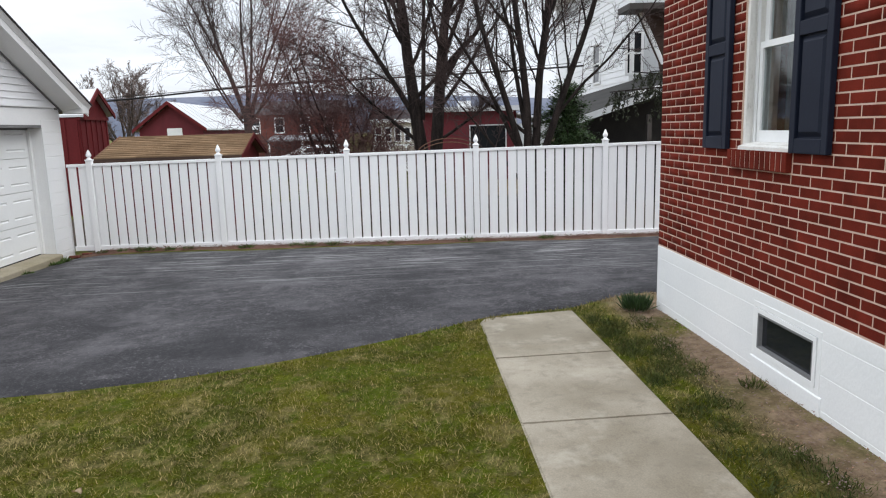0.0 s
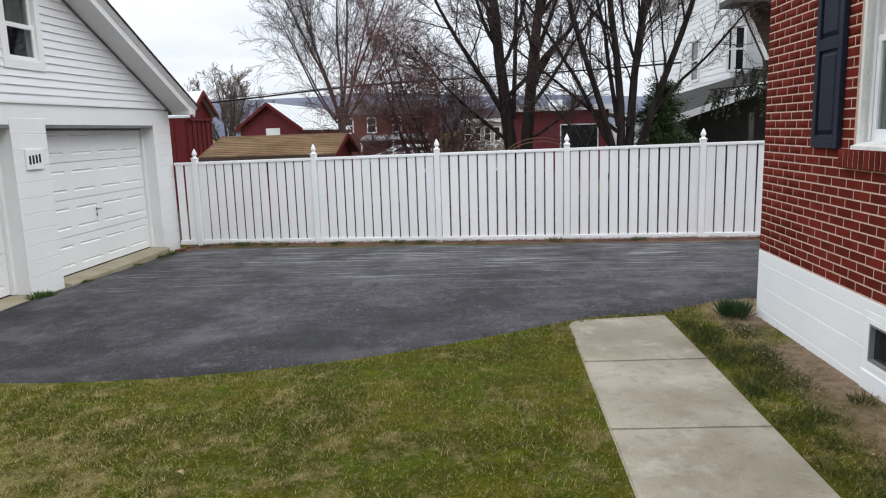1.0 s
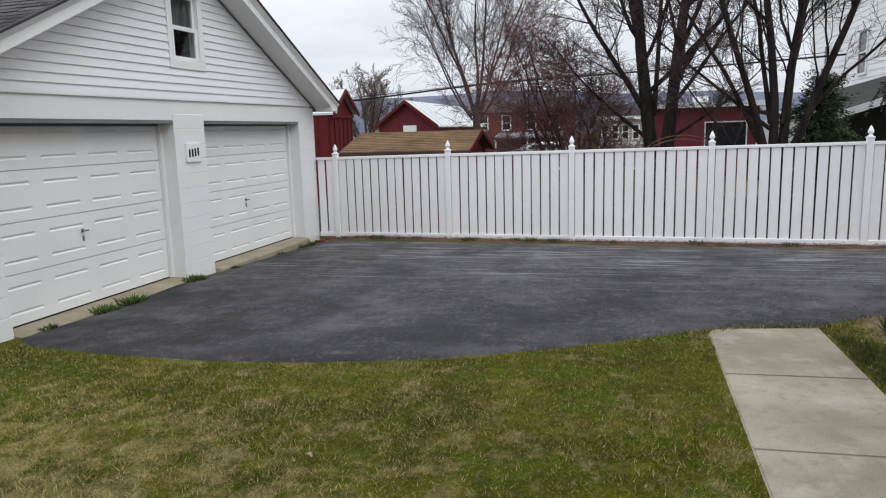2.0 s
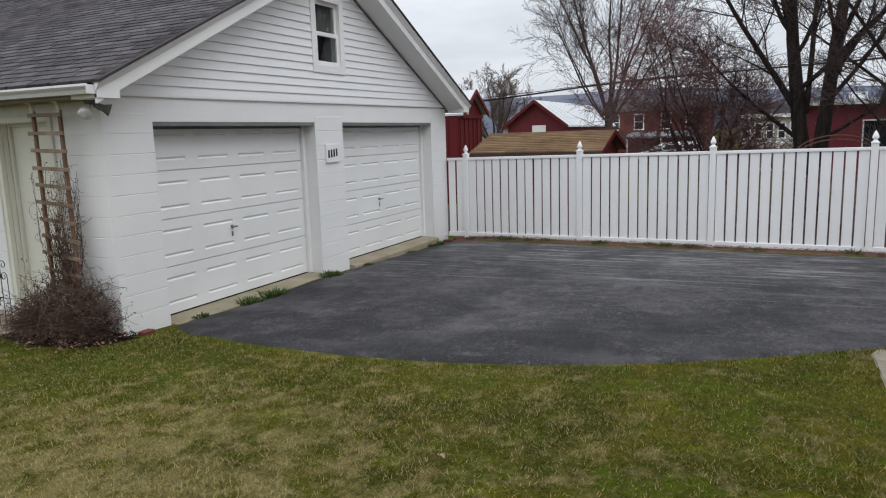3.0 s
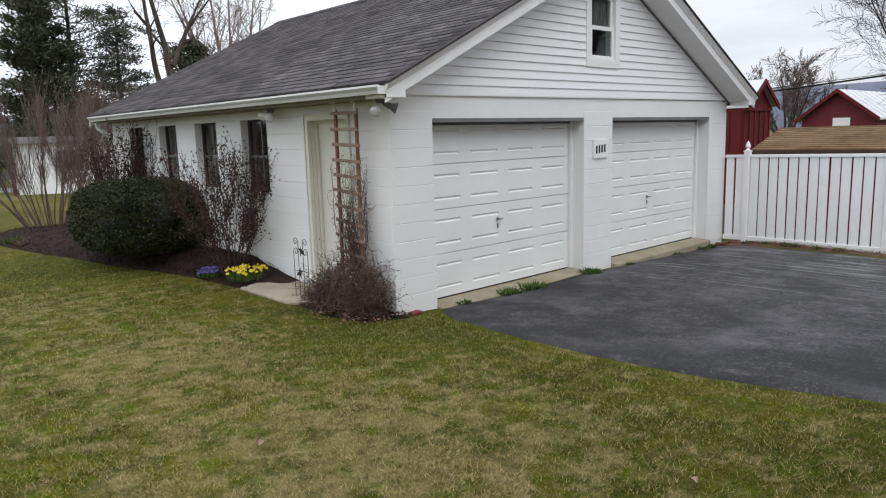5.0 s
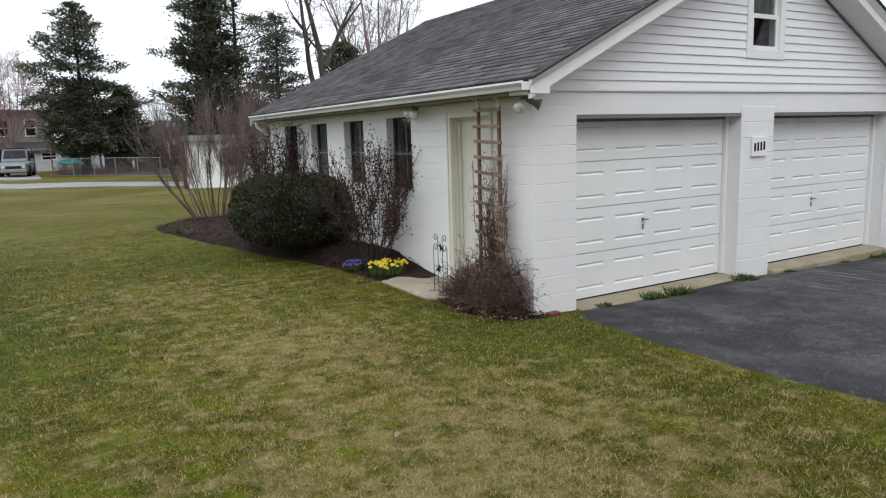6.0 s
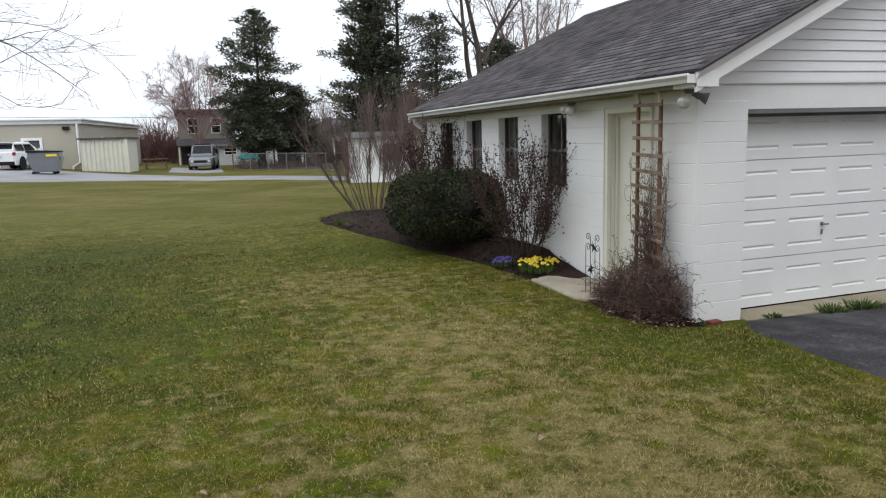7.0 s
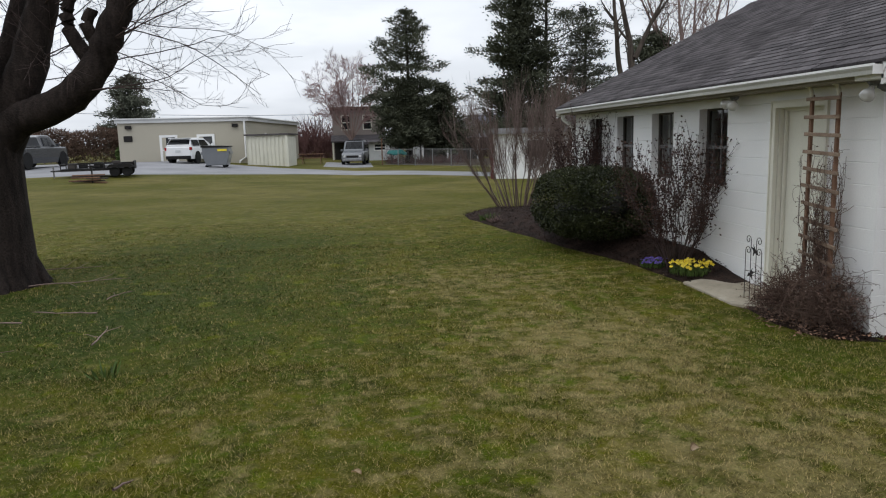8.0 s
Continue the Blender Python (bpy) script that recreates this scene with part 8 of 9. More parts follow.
# ---- vehicles ----
def wheel_set(parent, xs, half, r, wide, rim_m):
    for x in xs:
        for s in (-1, 1):
            bm = lathe([(r * 0.62, 0), (r * 0.95, 0.0), (r, wide * 0.2), (r, wide * 0.8), (r * 0.95, wide), (r * 0.62, wide)], 22)
            bmesh.ops.rotate(bm, verts=bm.verts, cent=(0, 0, 0), matrix=Matrix.Rotation(radians(90), 3, "X"))
            bmesh.ops.translate(bm, verts=bm.verts, vec=(x, s * half + wide / 2, r))
            wh = part("tyre", bm, M_RUBBER, parent, smooth=False)
            bm = lathe([(0.02, 0), (r * 0.3, 0.02), (r * 0.6, 0.0), (r * 0.62, 0.03), (0.05, 0.05)], 16)
            bmesh.ops.rotate(bm, verts=bm.verts, cent=(0, 0, 0), matrix=Matrix.Rotation(radians(90 * s), 3, "X"))
            bmesh.ops.translate(bm, verts=bm.verts, vec=(x, s * (half + wide / 2) * 1.0 - s * 0.02, r))
            part("rim", bm, rim_m, wh)


def loft(sections):
    """A body lofted through closed rings of equal count."""
    bm = bmesh.new()
    rings = [[bm.verts.new(p) for p in s] for s in sections]
    k = len(rings[0])
    for a, b in zip(rings, rings[1:]):
        for i in range(k):
            bm.faces.new((a[i], a[(i + 1) % k], b[(i + 1) % k], b[i]))
    bm.faces.new(rings[0][::-1])
    bm.faces.new(rings[-1])
    bmesh.ops.recalc_face_normals(bm, faces=bm.faces[:])
    return bm


def body_ring(x, half, z0, z1, tuck=0.06):
    return [(x, -half + tuck, z0), (x, half - tuck, z0), (x, half, z0 + (z1 - z0) * 0.35), (x, half - 0.02, z1 - 0.08), (x, half - 0.09, z1), (x, -half + 0.09, z1), (x, -half + 0.02, z1 - 0.08), (x, -half, z0 + (z1 - z0) * 0.35)]


def cabin_ring(x, half, z0, z1, lean):
    return [(x, -half, z0), (x, half, z0), (x, half - lean, z1 - 0.05), (x, half - lean - 0.06, z1), (x, -half + lean + 0.06, z1), (x, -half + lean, z1 - 0.05)]


def car(name, at, turn, label, paint, L, Wd, Hh, kind_):
    """x runs forward from the rear bumper; the origin is under the middle."""
    c = thing(name, (0, 0, 0), label, "pickup truck" if kind_ == "truck" else "car")
    hw, b = Wd / 2, 0.27
    belt = Hh * {"suv": 0.66, "old": 0.56}.get(kind_, 0.60)
    r0, f0 = -L / 2, L / 2
    nose = belt - 0.10
    if kind_ == "truck":
        belt = Hh * 0.64
        nose = belt - 0.02
    sec = [body_ring(r0, hw - 0.12, b + 0.12, belt - 0.06), body_ring(r0 + 0.10, hw - 0.02, b + 0.02, belt), body_ring(r0 + 0.8, hw, b, belt), body_ring(0, hw, b, belt),
           body_ring(f0 - 1.15, hw, b, belt - 0.01), body_ring(f0 - 0.35, hw - 0.03, b + 0.02, nose), body_ring(f0 - 0.06, hw - 0.12, b + 0.08, nose - 0.10), body_ring(f0, hw - 0.22, b + 0.16, nose - 0.2)]
    body = part("body", loft(sec), paint, c, smooth=False)
    if kind_ == "truck":
        xs = [-L * 0.08, L * 0.0, L * 0.16, L * 0.30]
    elif kind_ == "old":
        xs = [r0 + 0.05, r0 + 0.15, L * 0.10, L * 0.22]
    else:
        xs = [r0 + 0.08, r0 + 0.50, L * 0.06, L * 0.31]
    lean = 0.16 if kind_ != "old" else 0.09
    sec = [cabin_ring(xs[0], hw - 0.05, belt - 0.05, belt + 0.10 if kind_ == "suv" else Hh - 0.12, lean * (0.4 if kind_ == "suv" else 1)), cabin_ring(xs[1], hw - 0.05, belt - 0.05, Hh - 0.02, lean),
           cabin_ring((xs[1] + xs[2]) / 2, hw - 0.05, belt - 0.05, Hh, lean), cabin_ring(xs[2], hw - 0.05, belt - 0.05, Hh - 0.03, lean), cabin_ring(xs[3], hw - 0.07, belt - 0.05, belt + 0.03, 0.05)]
    cab = part("cabin", loft(sec), paint, c)

    def pane(name_, pts):
        bm = bmesh.new()
        v = [bm.verts.new(p) for p in pts]
        bm.faces.new(v)
        bmesh.ops.solidify(bm, geom=bm.faces[:], thickness=0.012)
        part(name_, bm, M_CARGLASS, cab)

    zl, zh = belt + 0.04, Hh - 0.14
    for s in (-1, 1):
        yl, yh = s * (hw - 0.035), s * (hw - 0.05 - lean * 0.78 + 0.012)
        cuts_ = [xs[1] - 0.18, (xs[1] + xs[2]) / 2 - 0.12, xs[2] + 0.28] if kind_ != "truck" else [xs[1] - 0.1, (xs[1] + xs[2]) / 2, xs[2] + 0.2]
        for a, b_ in zip(cuts_, cuts_[1:]):
            last = b_ == cuts_[-1]
            pane("side_glass", [(a + 0.05, yl, zl), (b_ - 0.05, yl, zl), (b_ - 0.05 - (0.28 if last else 0), yh, zh), (a + 0.09, yh, zh)])
        if kind_ != "truck":
            pane("side_glass", [(xs[0] + 0.2, yl, zl + 0.03), (cuts_[0] - 0.0, yl, zl), (cuts_[0], yh, zh), (xs[0] + (0.55 if kind_ == "suv" else 0.22), yh, zh)])
    q = hw - 0.22
    pane("windscreen", [(xs[3] - 0.02, -q - 0.04, belt + 0.05), (xs[3] - 0.02, q + 0.04, belt + 0.05), (xs[2] + 0.06, q - 0.06, Hh - 0.08), (xs[2] + 0.06, -q + 0.06, Hh - 0.08)])
    if kind_ == "suv":
        slope = (xs[1] - xs[0]) / (Hh - 0.12 - belt)
        ga, gb = [(xs[0] + slope * (z - belt - 0.10) - 0.012, z) for z in (belt + 0.13, Hh - 0.13)]
        pane("rear_glass", [(ga[0], -q - 0.04, ga[1]), (ga[0], q + 0.04, ga[1]), (gb[0], q - 0.03, gb[1]), (gb[0], -q + 0.03, gb[1])])
        part("spoiler", box(xs[1] - 0.32, xs[1] + 0.1, -q, q, Hh - 0.05, Hh - 0.01, 0.01), paint, body)
    r = 0.35 if kind_ != "truck" else 0.40
    wheel_set(c, (r0 + 0.85, f0 - 0.88), hw - 0.10, r, 0.22, M_METAL)
    for x in (r0 + 0.85, f0 - 0.88):
        for s in (-1, 1):
            bm = lathe([(r * 1.14, 0), (r * 1.14, 0.02), (0.02, 0.02)], 20)
            bmesh.ops.rotate(bm, verts=bm.verts, cent=(0, 0, 0), matrix=Matrix.Rotation(radians(90), 3, "X"))
            bmesh.ops.translate(bm, verts=bm.verts, vec=(x, s * (hw - 0.002) + 0.01, r + 0.02))
            part("wheel_arch", bm, M_RUBBER, body)
    for s in (-1, 1):
        part("tail_lamp", box(r0 - 0.01, r0 + 0.16, s * (hw - 0.03) - 0.12 * (s > 0), s * (hw - 0.03) + 0.12 * (s < 0), belt - 0.22, belt - 0.04, 0.01), M_TAIL, body)
        part("headlamp", box(f0 - 0.16, f0 + 0.004, s * (hw - 0.2) - 0.17 * (s > 0), s * (hw - 0.2) + 0.17 * (s < 0), nose - 0.32, nose - 0.18, 0.01), M_LAMP, body)
        part("mirror", box(xs[3] - 0.55, xs[3] - 0.4, s * (hw + 0.02), s * (hw + 0.17), belt + 0.02, belt + 0.17, 0.01), paint, body)
    part("rear_bumper", box(r0 - 0.06, r0 + 0.12, -hw + 0.1, hw - 0.1, b + 0.02, b + 0.22, 0.02), M_RUBBER if kind_ != "truck" else M_METAL, body)
    part("front_bumper", box(f0 - 0.1, f0 + 0.06, -hw + 0.14, hw - 0.14, b + 0.06, b + 0.24, 0.02), M_METAL if kind_ == "old" else paint, body)
    part("grille", box(f0 - 0.05, f0 + 0.02, -0.42, 0.42, nose - 0.34, nose - 0.18, 0.005), M_BLACK, body)
    part("plate", box(r0 - 0.03, r0 - 0.012, -0.16, 0.16, belt - 0.34, belt - 0.2), M_GREYSIDE, body)
    if kind_ == "truck":
        part("bed_floor", box(r0 + 0.08, xs[0] - 0.05, -hw + 0.14, hw - 0.14, belt - 0.02, belt + 0.012), M_BLACK, body)
        for s in (-1, 1):
            part("bed_rail", box(r0 + 0.05, xs[0], s * (hw - 0.12), s * (hw - 0.04), belt - 0.02, belt + 0.06, 0.01), paint, body)
        part("tailgate", box(r0 + 0.02, r0 + 0.09, -hw + 0.12, hw - 0.12, belt - 0.3, belt + 0.06, 0.01), paint, body)
    if kind_ == "old":
        part("roof_rack", box(xs[1] + 0.3, xs[2] - 0.3, -hw + 0.28, hw - 0.28, Hh + 0.0, Hh + 0.06, 0.01), M_BLACK, body)
    turned(c, at, turn)
    return c


car("parked_suv", (-14.2, 41.6, lz(-14.2, 41.6) + 0.02), 77, "white sport utility car parked by the office", M_CARWHITE, 4.25, 1.76, 1.58, "suv")
car("old_suv", (-3.75, 49.0, lz(-3.75, 49) + 0.0), 263, "silver grey older off-road car facing the lawn", M_CARSILVER, 4.6, 1.72, 1.80, "old")
car("pickup_truck", (-21.9, 36.3, lz(-21.9, 36) + 0.02), 84, "dark grey pickup truck parked on the lot", M_CARGREY, 5.5, 1.95, 1.80, "truck")
car("far_white_van", (36.0, -0.5, -0.12), 100, "white car roof showing above the fence", M_CARWHITE, 3.6, 1.7, 1.2, "suv")


# ---- office building and lot ----
def office():
    of = thing("office_building", (-14, 46, 0.6), "long low beige stucco office building", "building")
    x0, x1, y0, y1 = -18.0, -10.55, 39.6, 55.0
    part("wall", prism([(x0, y0 - 0.35), (x1, y0 + 0.15), (x1 + 2.2, y1), (x0 - 1, y1)], 3.0, "z", 0.3), M_STUCCO, of)
    part("parapet", prism([(x0 - 0.12, y0 - 0.47), (x1 + 0.12, y0 + 0.03), (x1 + 2.35, y1 + 0.1), (x0 - 1.1, y1 + 0.1)], 0.22, "z", 3.3), M_TIN, of, "pale roof edge")
    part("roof_cap", prism([(x0 - 0.2, y0 - 0.55), (x1 + 0.2, y0 - 0.05), (x1 + 2.45, y1 + 0.2), (x0 - 1.2, y1 + 0.2)], 0.06, "z", 3.52), M_WHITE, of)

    def on_front(u):
        return x0 + (x1 - x0) * u, y0 - 0.35 + 0.5 * u

    for u in (0.31, 0.60):
        x, y = on_front(u)
        far_window(of, "x", x, x + 1.05, 0.75 if u < 0.5 else 1.05, 2.55, y + 0.04, -1, M_WHITE, 0.14)
    for u in (0.06, 0.885):
        x, y = on_front(u)
        part("wall_lamp", box(x, x + 0.35, y - 0.16, y + 0.05, 2.95, 3.15, 0.02), M_BLACK, of, "dark wall pack lamp")
    x, y = on_front(0.04)
    part("wall_plaque", box(x, x + 0.5, y - 0.05, y + 0.02, 2.2, 2.55, 0.03), M_BLACK, of)
    so = Soup()
    so.tube([(x1 - 0.12, y0 + 0.05, 3.3), (x1 - 0.12, y0 + 0.05, 1.1), (x1 - 0.5, y0 - 0.02, 0.85), (x1 - 0.5, y0 - 0.02, 0.6)], [0.06] * 4, 8)
    so.make("downspout", M_WHITE, of)
    for k in range(3):
        far_window(of, "y", 44 + k * 3.4, 45.2 + k * 3.4, 1.3, 2.6, -9.9 + k * 0.48, 1, M_WHITE, 0.12)
    of.location, of.scale = (-14.91, 51.2, 0.474), (1.1, 1.1, 1.1)
    ls = thing("lean_to_shed", (-9.1, 37.6, 0.45), "ribbed pale metal lean-to shed beside the office", "shed")
    part("wall", prism([(-10.3, 37.3), (-7.95, 36.6), (-7.6, 39.6), (-10.2, 39.7)], 1.95, "z", 0.4), M_CREAM, ls)
    part("roof", prism([(-10.42, 37.15), (-7.85, 36.4), (-7.45, 39.7), (-10.3, 39.8)], 0.08, "z", 2.36), M_SHINGLE, ls)
    for k in range(11):
        u = k / 10
        x, y = -10.28 + 2.3 * u, 37.27 - 0.69 * u
        part("rib", box(x - 0.02, x + 0.03, y - 0.03, y + 0.02, 0.4, 2.35), M_CREAM, ls)
    part("corner_trim", box(-8.02, -7.86, 36.5, 36.66, 0.4, 2.36), M_CREAM, ls)
    ls.location, ls.scale = (-9.52, 41.95, 0.309), (1.1, 1.1, 1.1)


office()


def dumpster():
    d = thing("dumpster", (-11.75, 35.9, lz(-11.75, 35.9)), "grey metal dumpster on small wheels", "dumpster")
    z = lz(-11.75, 35.9) + 0.14
    part("bin", prism([(-12.3, z), (-11.2, z), (-11.05, z + 0.55), (-11.05, z + 1.0), (-12.5, z + 1.0), (-12.5, z + 0.55)], 1.2, "y", 35.4, soft=0.02), M_CARSILVER, d)
    part("lid", prism([(-12.55, z + 1.0), (-11.0, z + 1.0), (-11.0, z + 1.06), (-12.55, z + 1.12)], 1.26, "y", 35.37), M_BLACK, d)
    part("label_plate", box(-11.65, -11.15, 35.36, 35.395, z + 0.78, z + 0.9), M_YELLOW, d, "yellow sticker")
    for x in (-12.3, -11.35):
        for y in (35.5, 36.4):
            bm = lathe([(0.09, -0.03), (0.09, 0.03)], 12)
            bmesh.ops.rotate(bm, verts=bm.verts, cent=(0, 0, 0), matrix=Matrix.Rotation(radians(90), 3, "X"))
            bmesh.ops.translate(bm, verts=bm.verts, vec=(x, y, z - 0.05))
            part("caster", bm, M_RUBBER, d)
    for x in (-12.57, -11.04):
        part("side_pocket", box(x, x + 0.06, 35.5, 36.5, z + 0.6, z + 0.75), M_CARSILVER, d)


dumpster()


def trailer():
    t = thing("utility_trailer", (0, 0, 0), "black steel utility trailer with a low rail", "trailer")
    part("deck", box(-2.0, 2.0, -0.9, 0.9, 0.48, 0.55, 0.01), M_RUBBER, t)
    for y in (-0.93, 0.93):
        part("side_rail", box(-2.05, 2.05, y - 0.03, y + 0.03, 0.80, 0.86), M_BLACK, t)
        part("frame_rail", box(-2.05, 2.05, y - 0.04, y + 0.04, 0.40, 0.50), M_BLACK, t)
        for k in range(6):
            part("stake", box(-2.03 + k * 0.8, -1.98 + k * 0.8, y - 0.02, y + 0.02, 0.5, 0.82), M_BLACK, t)
        part("fender", prism([(0.55, 0.62), (0.7, 0.78), (1.9, 0.78), (2.05, 0.62), (2.05, 0.58), (0.55, 0.58)], 0.25, "y", y + (0.03 if y > 0 else -0.28)), M_BLACK, t)
    part("front_rail", box(-2.08, -2.02, -0.93, 0.93, 0.8, 0.86), M_BLACK, t)
    part("ramp", box(2.02, 2.08, -0.9, 0.9, 0.45, 0.95), M_BLACK, t)
    wheel_set(t, (0.95, 1.65), 1.0, 0.30, 0.2, M_GREYSIDE)
    for s in (-1, 1):
        so = Soup()
        so.tube([(-2.0, s * 0.7, 0.45), (-2.7, 0.0, 0.42)], [0.05, 0.05], 6)
        so.make("drawbar", M_BLACK, t)
    part("jack", box(-2.6, -2.52, -0.04, 0.04, 0.0, 0.75), M_METAL, t)
    for k, (x, y) in enumerate(((-0.6, 0.1), (0.3, -0.3), (-1.2, 0.2), (-1.7, -0.5), (-0.2, -0.7), (0.7, 0.2))):
        part("load_box", box(x, x + 0.5, y, y + 0.4, 0.55, 0.72 + 0.05 * k, 0.02), M_METAL if k == 1 else (M_FRAME if k % 2 else M_RUBBER), t)
    t.scale = (0.72, 0.85, 0.70)
    turned(t, (-15.6, 28.0, lz(-15.6, 28)), 12)
    t.scale = (0.72, 0.85, 0.70)


trailer()


def scrap():
    s = thing("scrap_heap", (-14.8, 24.6, lz(-14.8, 24.6)), "small heap of old boards and iron on the grass", "scrap")
    rng = np.random.default_rng(311)
    z = lz(-14.8, 24.6)
    for k in range(7):
        bm = box(-0.6, 0.6, -0.06, 0.06, 0, 0.05, 0.005)
        bmesh.ops.rotate(bm, verts=bm.verts, cent=(0, 0, 0), matrix=Matrix.Rotation(float(rng.uniform(-0.7, 0.7)), 3, "Z"))
        bmesh.ops.translate(bm, verts=bm.verts, vec=(-14.8 + float(rng.uniform(-0.3, 0.3)), 24.6 + float(rng.uniform(-0.3, 0.3)), z + 0.05 * k))
        part("board", bm, M_FRAME if k % 2 else M_WOODOLD, s)
    part("stand", box(-14.85, -14.8, 24.6, 24.65, z, z + 0.7), M_BLACK, s)
    part("stand_bar", box(-15.2, -14.5, 24.6, 24.65, z + 0.65, z + 0.7), M_BLACK, s)


scrap()


# ---- houses and yards past the lane ----
def far_house():
    fh = thing("far_house", (-3.2, 64, 0.1), "pale two-storey house with a flat cornice", "house")
    part("wall", box(-5.5, -0.6, 62, 70, -0.3, 4.75), M_FARWALL, fh)
    part("cornice", box(-5.75, -0.4, 61.7, 70.2, 4.75, 5.05), M_BROWNSIDE, fh)
    for x in (-4.7, -2.7):
        far_window(fh, "x", x, x + 0.85, 2.9, 4.3, 62, -1, M_CREAM)
    part("porch_roof", prism([(62, 2.45), (59.6, 1.9), (59.6, 1.78), (62, 2.3)], 4.9, "x", -5.7), M_SHINGLE, fh)
    # dark sheet in place of the shade under this porch roof
    part("porch_back", box(-5.4, -2.4, 61.9, 62.0, 0, 1.9), M_DARK, fh)
    for x in (-5.6, -3.4):
        part("porch_post", box(x, x + 0.14, 59.7, 59.84, -0.2, 1.85), M_CREAM, fh)
    wing = part("wing", box(-2.3, 0.2, 58.6, 62, -0.3, 1.75), M_GREYSIDE, fh)
    far_window(fh, "x", -1.9, -0.8, 0.95, 1.6, 58.6, -1)
    part("wing_roof", prism([(58.3, 1.75), (62, 2.2), (62, 2.05), (58.3, 1.62)], 2.8, "x", -2.45), M_SHINGLE, fh)
    gh = thing("grey_cottage", (4.2, 57, 0.1), "small grey cottage with a white posted porch", "house")
    part("wall", box(2.0, 7.5, 57, 62, -0.3, 2.3), M_GREYSIDE, gh)
    part("roof", prism([(55.3, 1.9), (59.5, 3.6), (62.6, 1.9)], 6.2, "x", 1.7), M_SHINGLE, gh)
    # dark sheet for the cottage porch's shade
    part("porch_dark", box(2.1, 7.3, 56.9, 57.0, -0.2, 1.9), M_DARK, gh)
    for x in (2.1, 4.3, 7.0):
        part("porch_post", box(x, x + 0.16, 55.5, 55.66, -0.3, 1.9), M_WHITE, gh)


far_house()


def mobile_home():
    mh = thing("mobile_home", (6, 28, 0.1), "long white mobile home behind the bare shrubs", "house")
    part("wall", prism([(1.9, 25.4), (14, 22.2), (15, 26), (2.9, 29.2)], 2.1, "z", -0.1), M_WHITE, mh)
    part("roof", prism([(1.7, 25.2), (14.1, 21.9), (15.2, 26.2), (2.8, 29.5)], 0.25, "z", 2.0), M_ROAD, mh)
    part("corner_post", box(1.78, 1.9, 25.2, 25.3, -0.1, 2.0), M_BARNRED, mh)
    d = np.array([12.1, -3.2])
    for u in (0.12, 0.32, 0.5):
        p = np.array([1.9, 25.4]) + d * u
        part("window", box(p[0], p[0] + 0.9, p[1] - 0.26, p[1] - 0.2, 1.0, 1.7), M_CARGLASS, mh)


mobile_home()


def chain_fence():
    cf = thing("chain_link_fence", (0.6, 42, 0.1), "grey chain-link fence along the far lane", "fence")
    A, B = np.array([-1.9, 45.6]), np.array([4.4, 37.5])
    n = 7
    posts = []
    for k in range(n):
        p = A + (B - A) * k / (n - 1)
        h = 1.9 if k == 0 else 1.15
        z = lz(*p)
        posts.append((p, z))
        so = Soup()
        so.tube([(p[0], p[1], z - 0.1), (p[0], p[1], z + h)], [0.045 if k == 0 else 0.03] * 2, 8)
        so.make("post", M_WOODOLD if k == 0 else M_METAL, cf)
    so = Soup()
    for zz in (1.12, 0.06):
        so.tube([(p[0], p[1], z + zz) for p, z in posts], [0.02 if zz > 1 else 0.01] * n, 5)
    so.make("top_rail", M_METAL, cf)
    mesh = Soup()
    L = np.linalg.norm(B - A)
    for k in range(int(L / 0.14)):
        for s in (-1, 1):
            u0, u1 = k * 0.14 / L, (k * 0.14 + s * 1.0) / L
            if not 0 <= u1 <= 1:
                continue
            p, q = A + (B - A) * u0, A + (B - A) * u1
            mesh.tube([(p[0], p[1], lz(*p) + 0.06), (q[0], q[1], lz(*q) + 1.1)], [0.004, 0.004], 3)
    tagged(mesh.make("wire_mesh", M_METAL, cf), kind="stuff")


chain_fence()
bm = bmesh.new()
bmesh.ops.create_icosphere(bm, subdivisions=3, radius=1.0)
for v in bm.verts:
    v.co = Vector((v.co.x * 0.75, v.co.y * 0.5, max(v.co.z, -0.2) * 0.32 + 0.06 * math.sin(v.co.x * 6)))
tc = part("canvas_cover", bm, M_TEAL, smooth=True)
tc.location = (-0.75, 46.6, lz(-0.7, 46.6) + 0.78)
tagged(tc, "teal canvas cover over a small stand", "cover")
tb = thing("yard_stand", (-0.75, 46.6, lz(-0.7, 46.6)), "dark stand under the teal cover", "table")
for x in (-1.2, -0.35):
    part("leg", box(x, x + 0.06, 46.4, 46.46, lz(-0.7, 46.6), lz(-0.7, 46.6) + 0.72), M_FRAME, tb)
part("top", box(-1.35, -0.2, 46.3, 46.9, lz(-0.7, 46.6) + 0.68, lz(-0.7, 46.6) + 0.74), M_FRAME, tb)


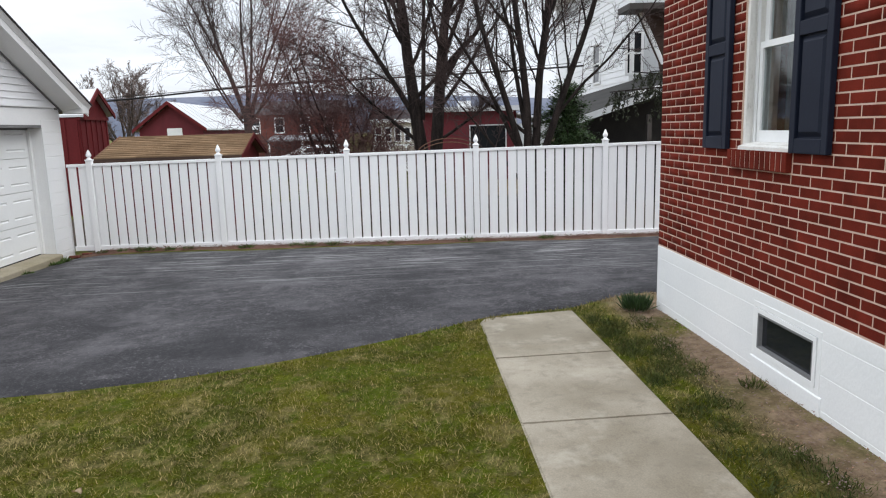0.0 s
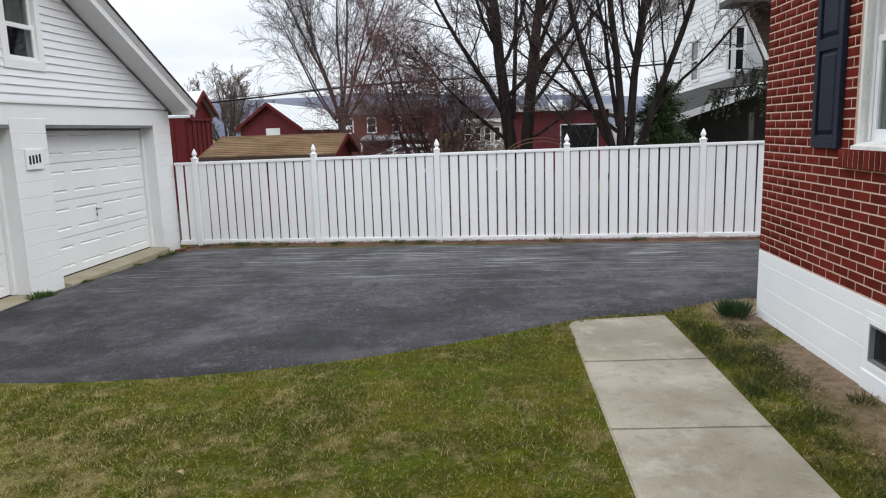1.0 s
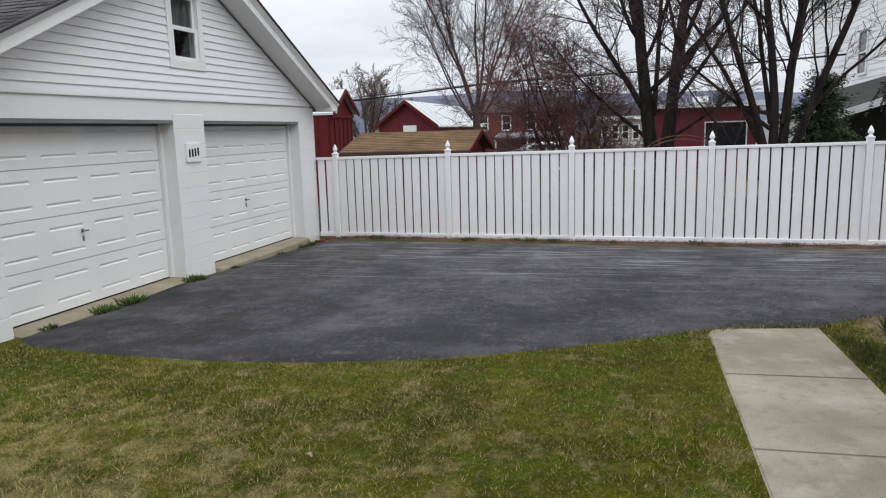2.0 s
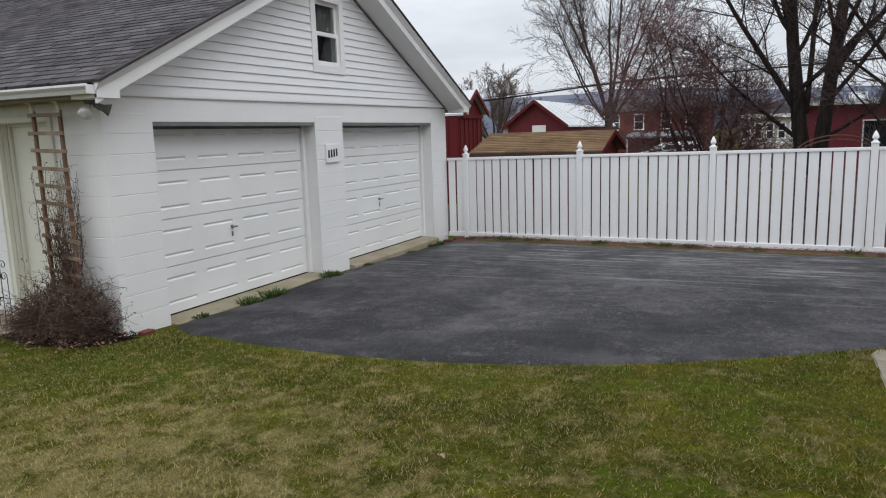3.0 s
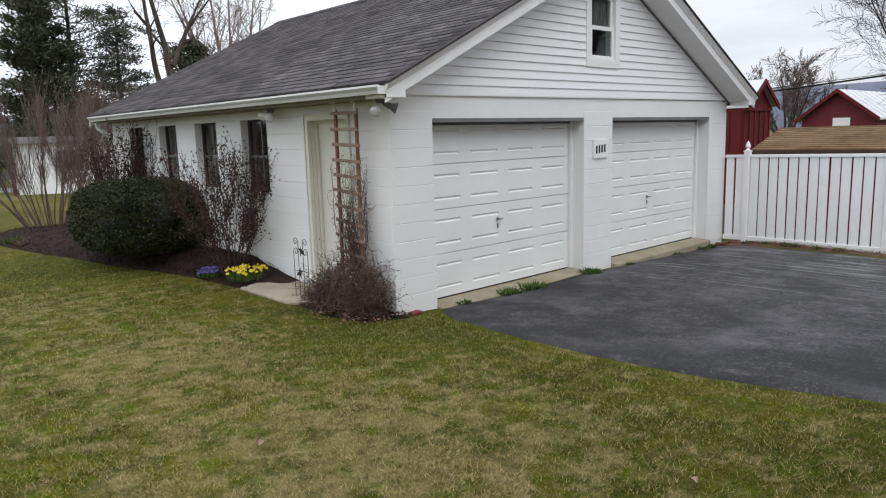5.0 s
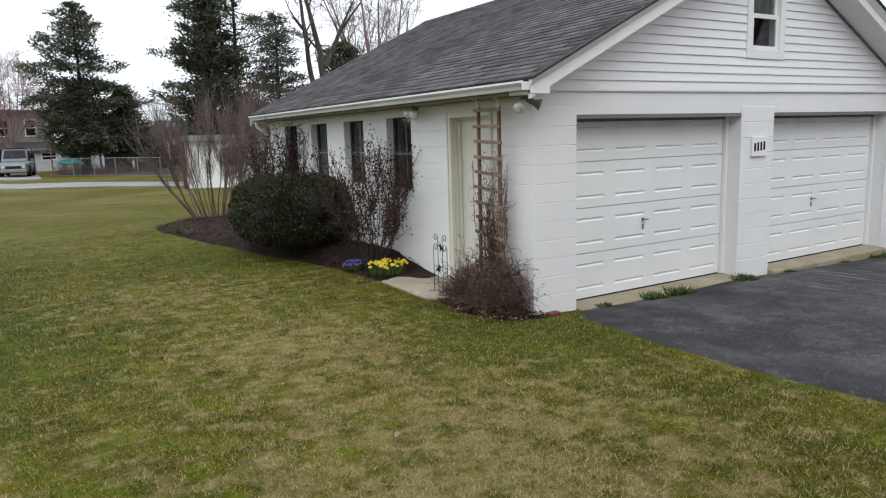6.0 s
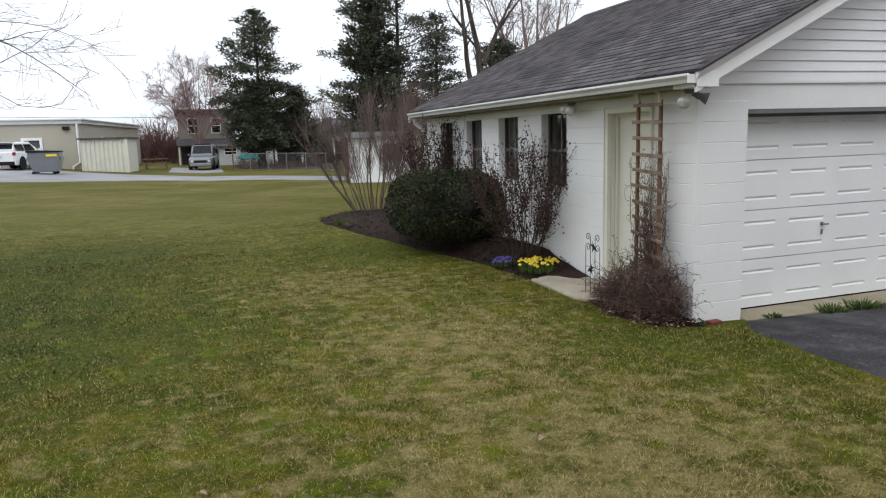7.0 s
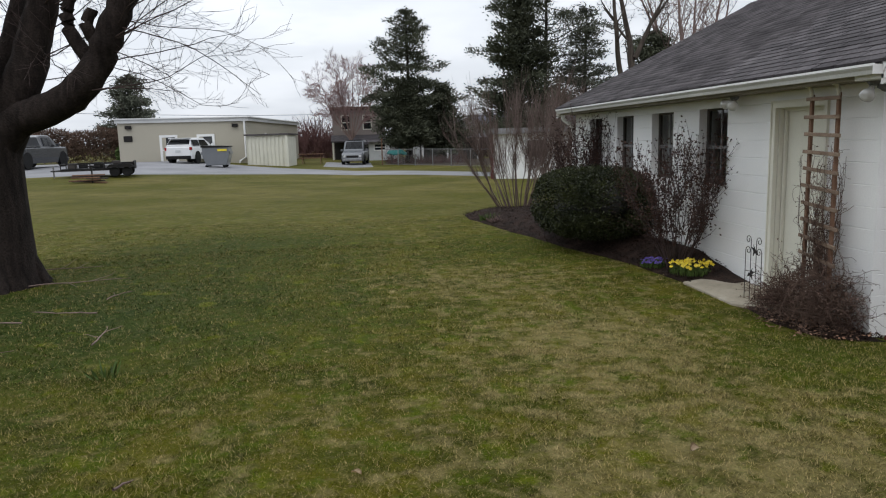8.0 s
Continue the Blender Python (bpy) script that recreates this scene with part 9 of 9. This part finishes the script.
def picnic_table(x, y, label):
    p = thing("picnic_table", (x, y, lz(x, y)), label, "table")
    z = lz(x, y)
    for k in range(5):
        part("plank", box(x - 0.9, x + 0.9, y - 0.36 + k * 0.15, y - 0.23 + k * 0.15, z + 0.70, z + 0.74), M_WOODOLD, p)
    for s in (-1, 1):
        part("bench", box(x - 0.9, x + 0.9, y + s * 0.7 - 0.13, y + s * 0.7 + 0.13, z + 0.42, z + 0.46), M_WOODOLD, p)
        part("leg", prism([(y - 0.75, z), (y - 0.62, z), (y + 0.25, z + 0.7), (y + 0.12, z + 0.7)], 0.05, "x", x + s * 0.65), M_WOODOLD, p)
        part("leg", prism([(y + 0.75, z), (y + 0.62, z), (y - 0.25, z + 0.7), (y - 0.12, z + 0.7)], 0.05, "x", x + s * 0.65 + 0.06), M_WOODOLD, p)


picnic_table(-7.0, 47.0, "wooden picnic table past the office corner")


def brush(name, x0, x1, y0, y1, h, n, seed, material, label, r=0.012):
    """A thicket of bare stems and twigs."""
    rng = np.random.default_rng(seed)
    so = Soup()
    for i in range(n):
        x, y = rng.uniform(x0, x1), rng.uniform(y0, y1)
        hh = h * rng.uniform(0.55, 1.1) * (0.8 + 0.3 * noise.noise((x * 0.35, y * 0.3, 5.0)))
        d = np.array([rng.normal(0, 0.35), rng.normal(0, 0.35), 1.0])
        P, _ = wander(rng, (x, y, lz(x, y) - 0.1), d / np.linalg.norm(d), hh, 5, 0.12, 0.03)
        so.tube(P, np.linspace(r, r * 0.5, len(P)), 3)
        for _ in range(5):
            j = int(rng.integers(1, len(P) - 1))
            Q, _ = wander(rng, P[j], spread(rng, (P[j + 1] - P[j]) / np.linalg.norm(P[j + 1] - P[j]), 20, 60), hh * rng.uniform(0.2, 0.45), 3, 0.15, 0.02)
            so.tube(Q, np.linspace(r * 0.6, r * 0.4, len(Q)), 3)
    tagged(so.make(name, material), label, "brush", kind="stuff")


brush("far_thicket", -11.0, -4.0, 66, 74, 4.6, 450, 321, M_TWIGRED, "brown leafless thicket behind the far houses", 0.035)
brush("far_thicket", 4.0, 18.0, 62, 74, 5.5, 450, 322, M_TWIG, "grey-brown leafless thicket behind the far houses", 0.035)
HR = np.random.default_rng(323)
m = 26000
x, y, z = HR.uniform(-34, -18.6, m), HR.uniform(47, 49, m), HR.uniform(0, 1, m) ** 0.7 * 2.3
z *= 0.96 + 0.05 * np.sin(x * 1.7) + 0.04 * np.sin(x * 4.3)
V, F = leaves(np.column_stack([x, y, lift(x, y) + z]), HR.normal(0, 1, (m, 3)) + (0, 0, 0.8), HR.normal(0, 1, (m, 3)), HR.uniform(0.15, 0.4, m), HR.uniform(0.015, 0.035, m))
tagged(raw("far_hedge", V, F, M_HEDGE), "long brown clipped hedge behind the lot", "hedge", kind="stuff")
brush("yard_brush", -1.4, 4.5, 46.0, 52.0, 1.0, 420, 324, M_TWIGRED, "low reddish brush behind the chain-link fence", 0.012)
brush("fence_brush", 9.6, 14.5, -8.0, -3.5, 2.0, 330, 325, M_TWIGPALE, "tangled bare brush behind the white fence", 0.008)
brush("far_brush", 40, 60, -16, 14, 3.6, 500, 326, M_TWIG, "bare trees and brush between far houses", 0.03)
brush("far_woods", -60.0, 60.0, 95, 120, 3.0, 1300, 327, M_TWIG, "far line of leafless woods", 0.08)


def round_bush(at, r, label, seed, material):
    rng = np.random.default_rng(seed)
    n = 5000
    d = rng.normal(0, 1, (n, 3))
    d /= np.linalg.norm(d, axis=1)[:, None]
    C = d * r * (1 - 0.2 * rng.uniform(0, 1, n)[:, None]) + (0, 0, r * 0.7)
    C = C[C[:, 2] > 0]
    V, F = leaves(C, rng.normal(0, 1, C.shape) + (0, 0, 0.5), rng.normal(0, 1, C.shape), 0.16, 0.05)
    ob = raw("round_bush", V, F, material)
    ob.location = (at[0], at[1], lz(*at))
    tagged(ob, label, "bush")


round_bush((-19.3, 45.5), 0.75, "round olive bush beside the office", 331, M_GREENLEAF)
arch = Soup()
a_ = np.linspace(0, math.pi, 20)
for o in (0.0, 0.08):
    arch.tube(np.stack([0 * a_ + 10.6, -6.9 + 0.75 * np.cos(a_), 1.12 + 0.42 * np.sin(a_) + o], -1), [0.012] * 20, 5)
ga = arch.make("garden_arch", M_WOODOLD)
tagged(ga, "thin bent garden arch showing above the fence", "arch")
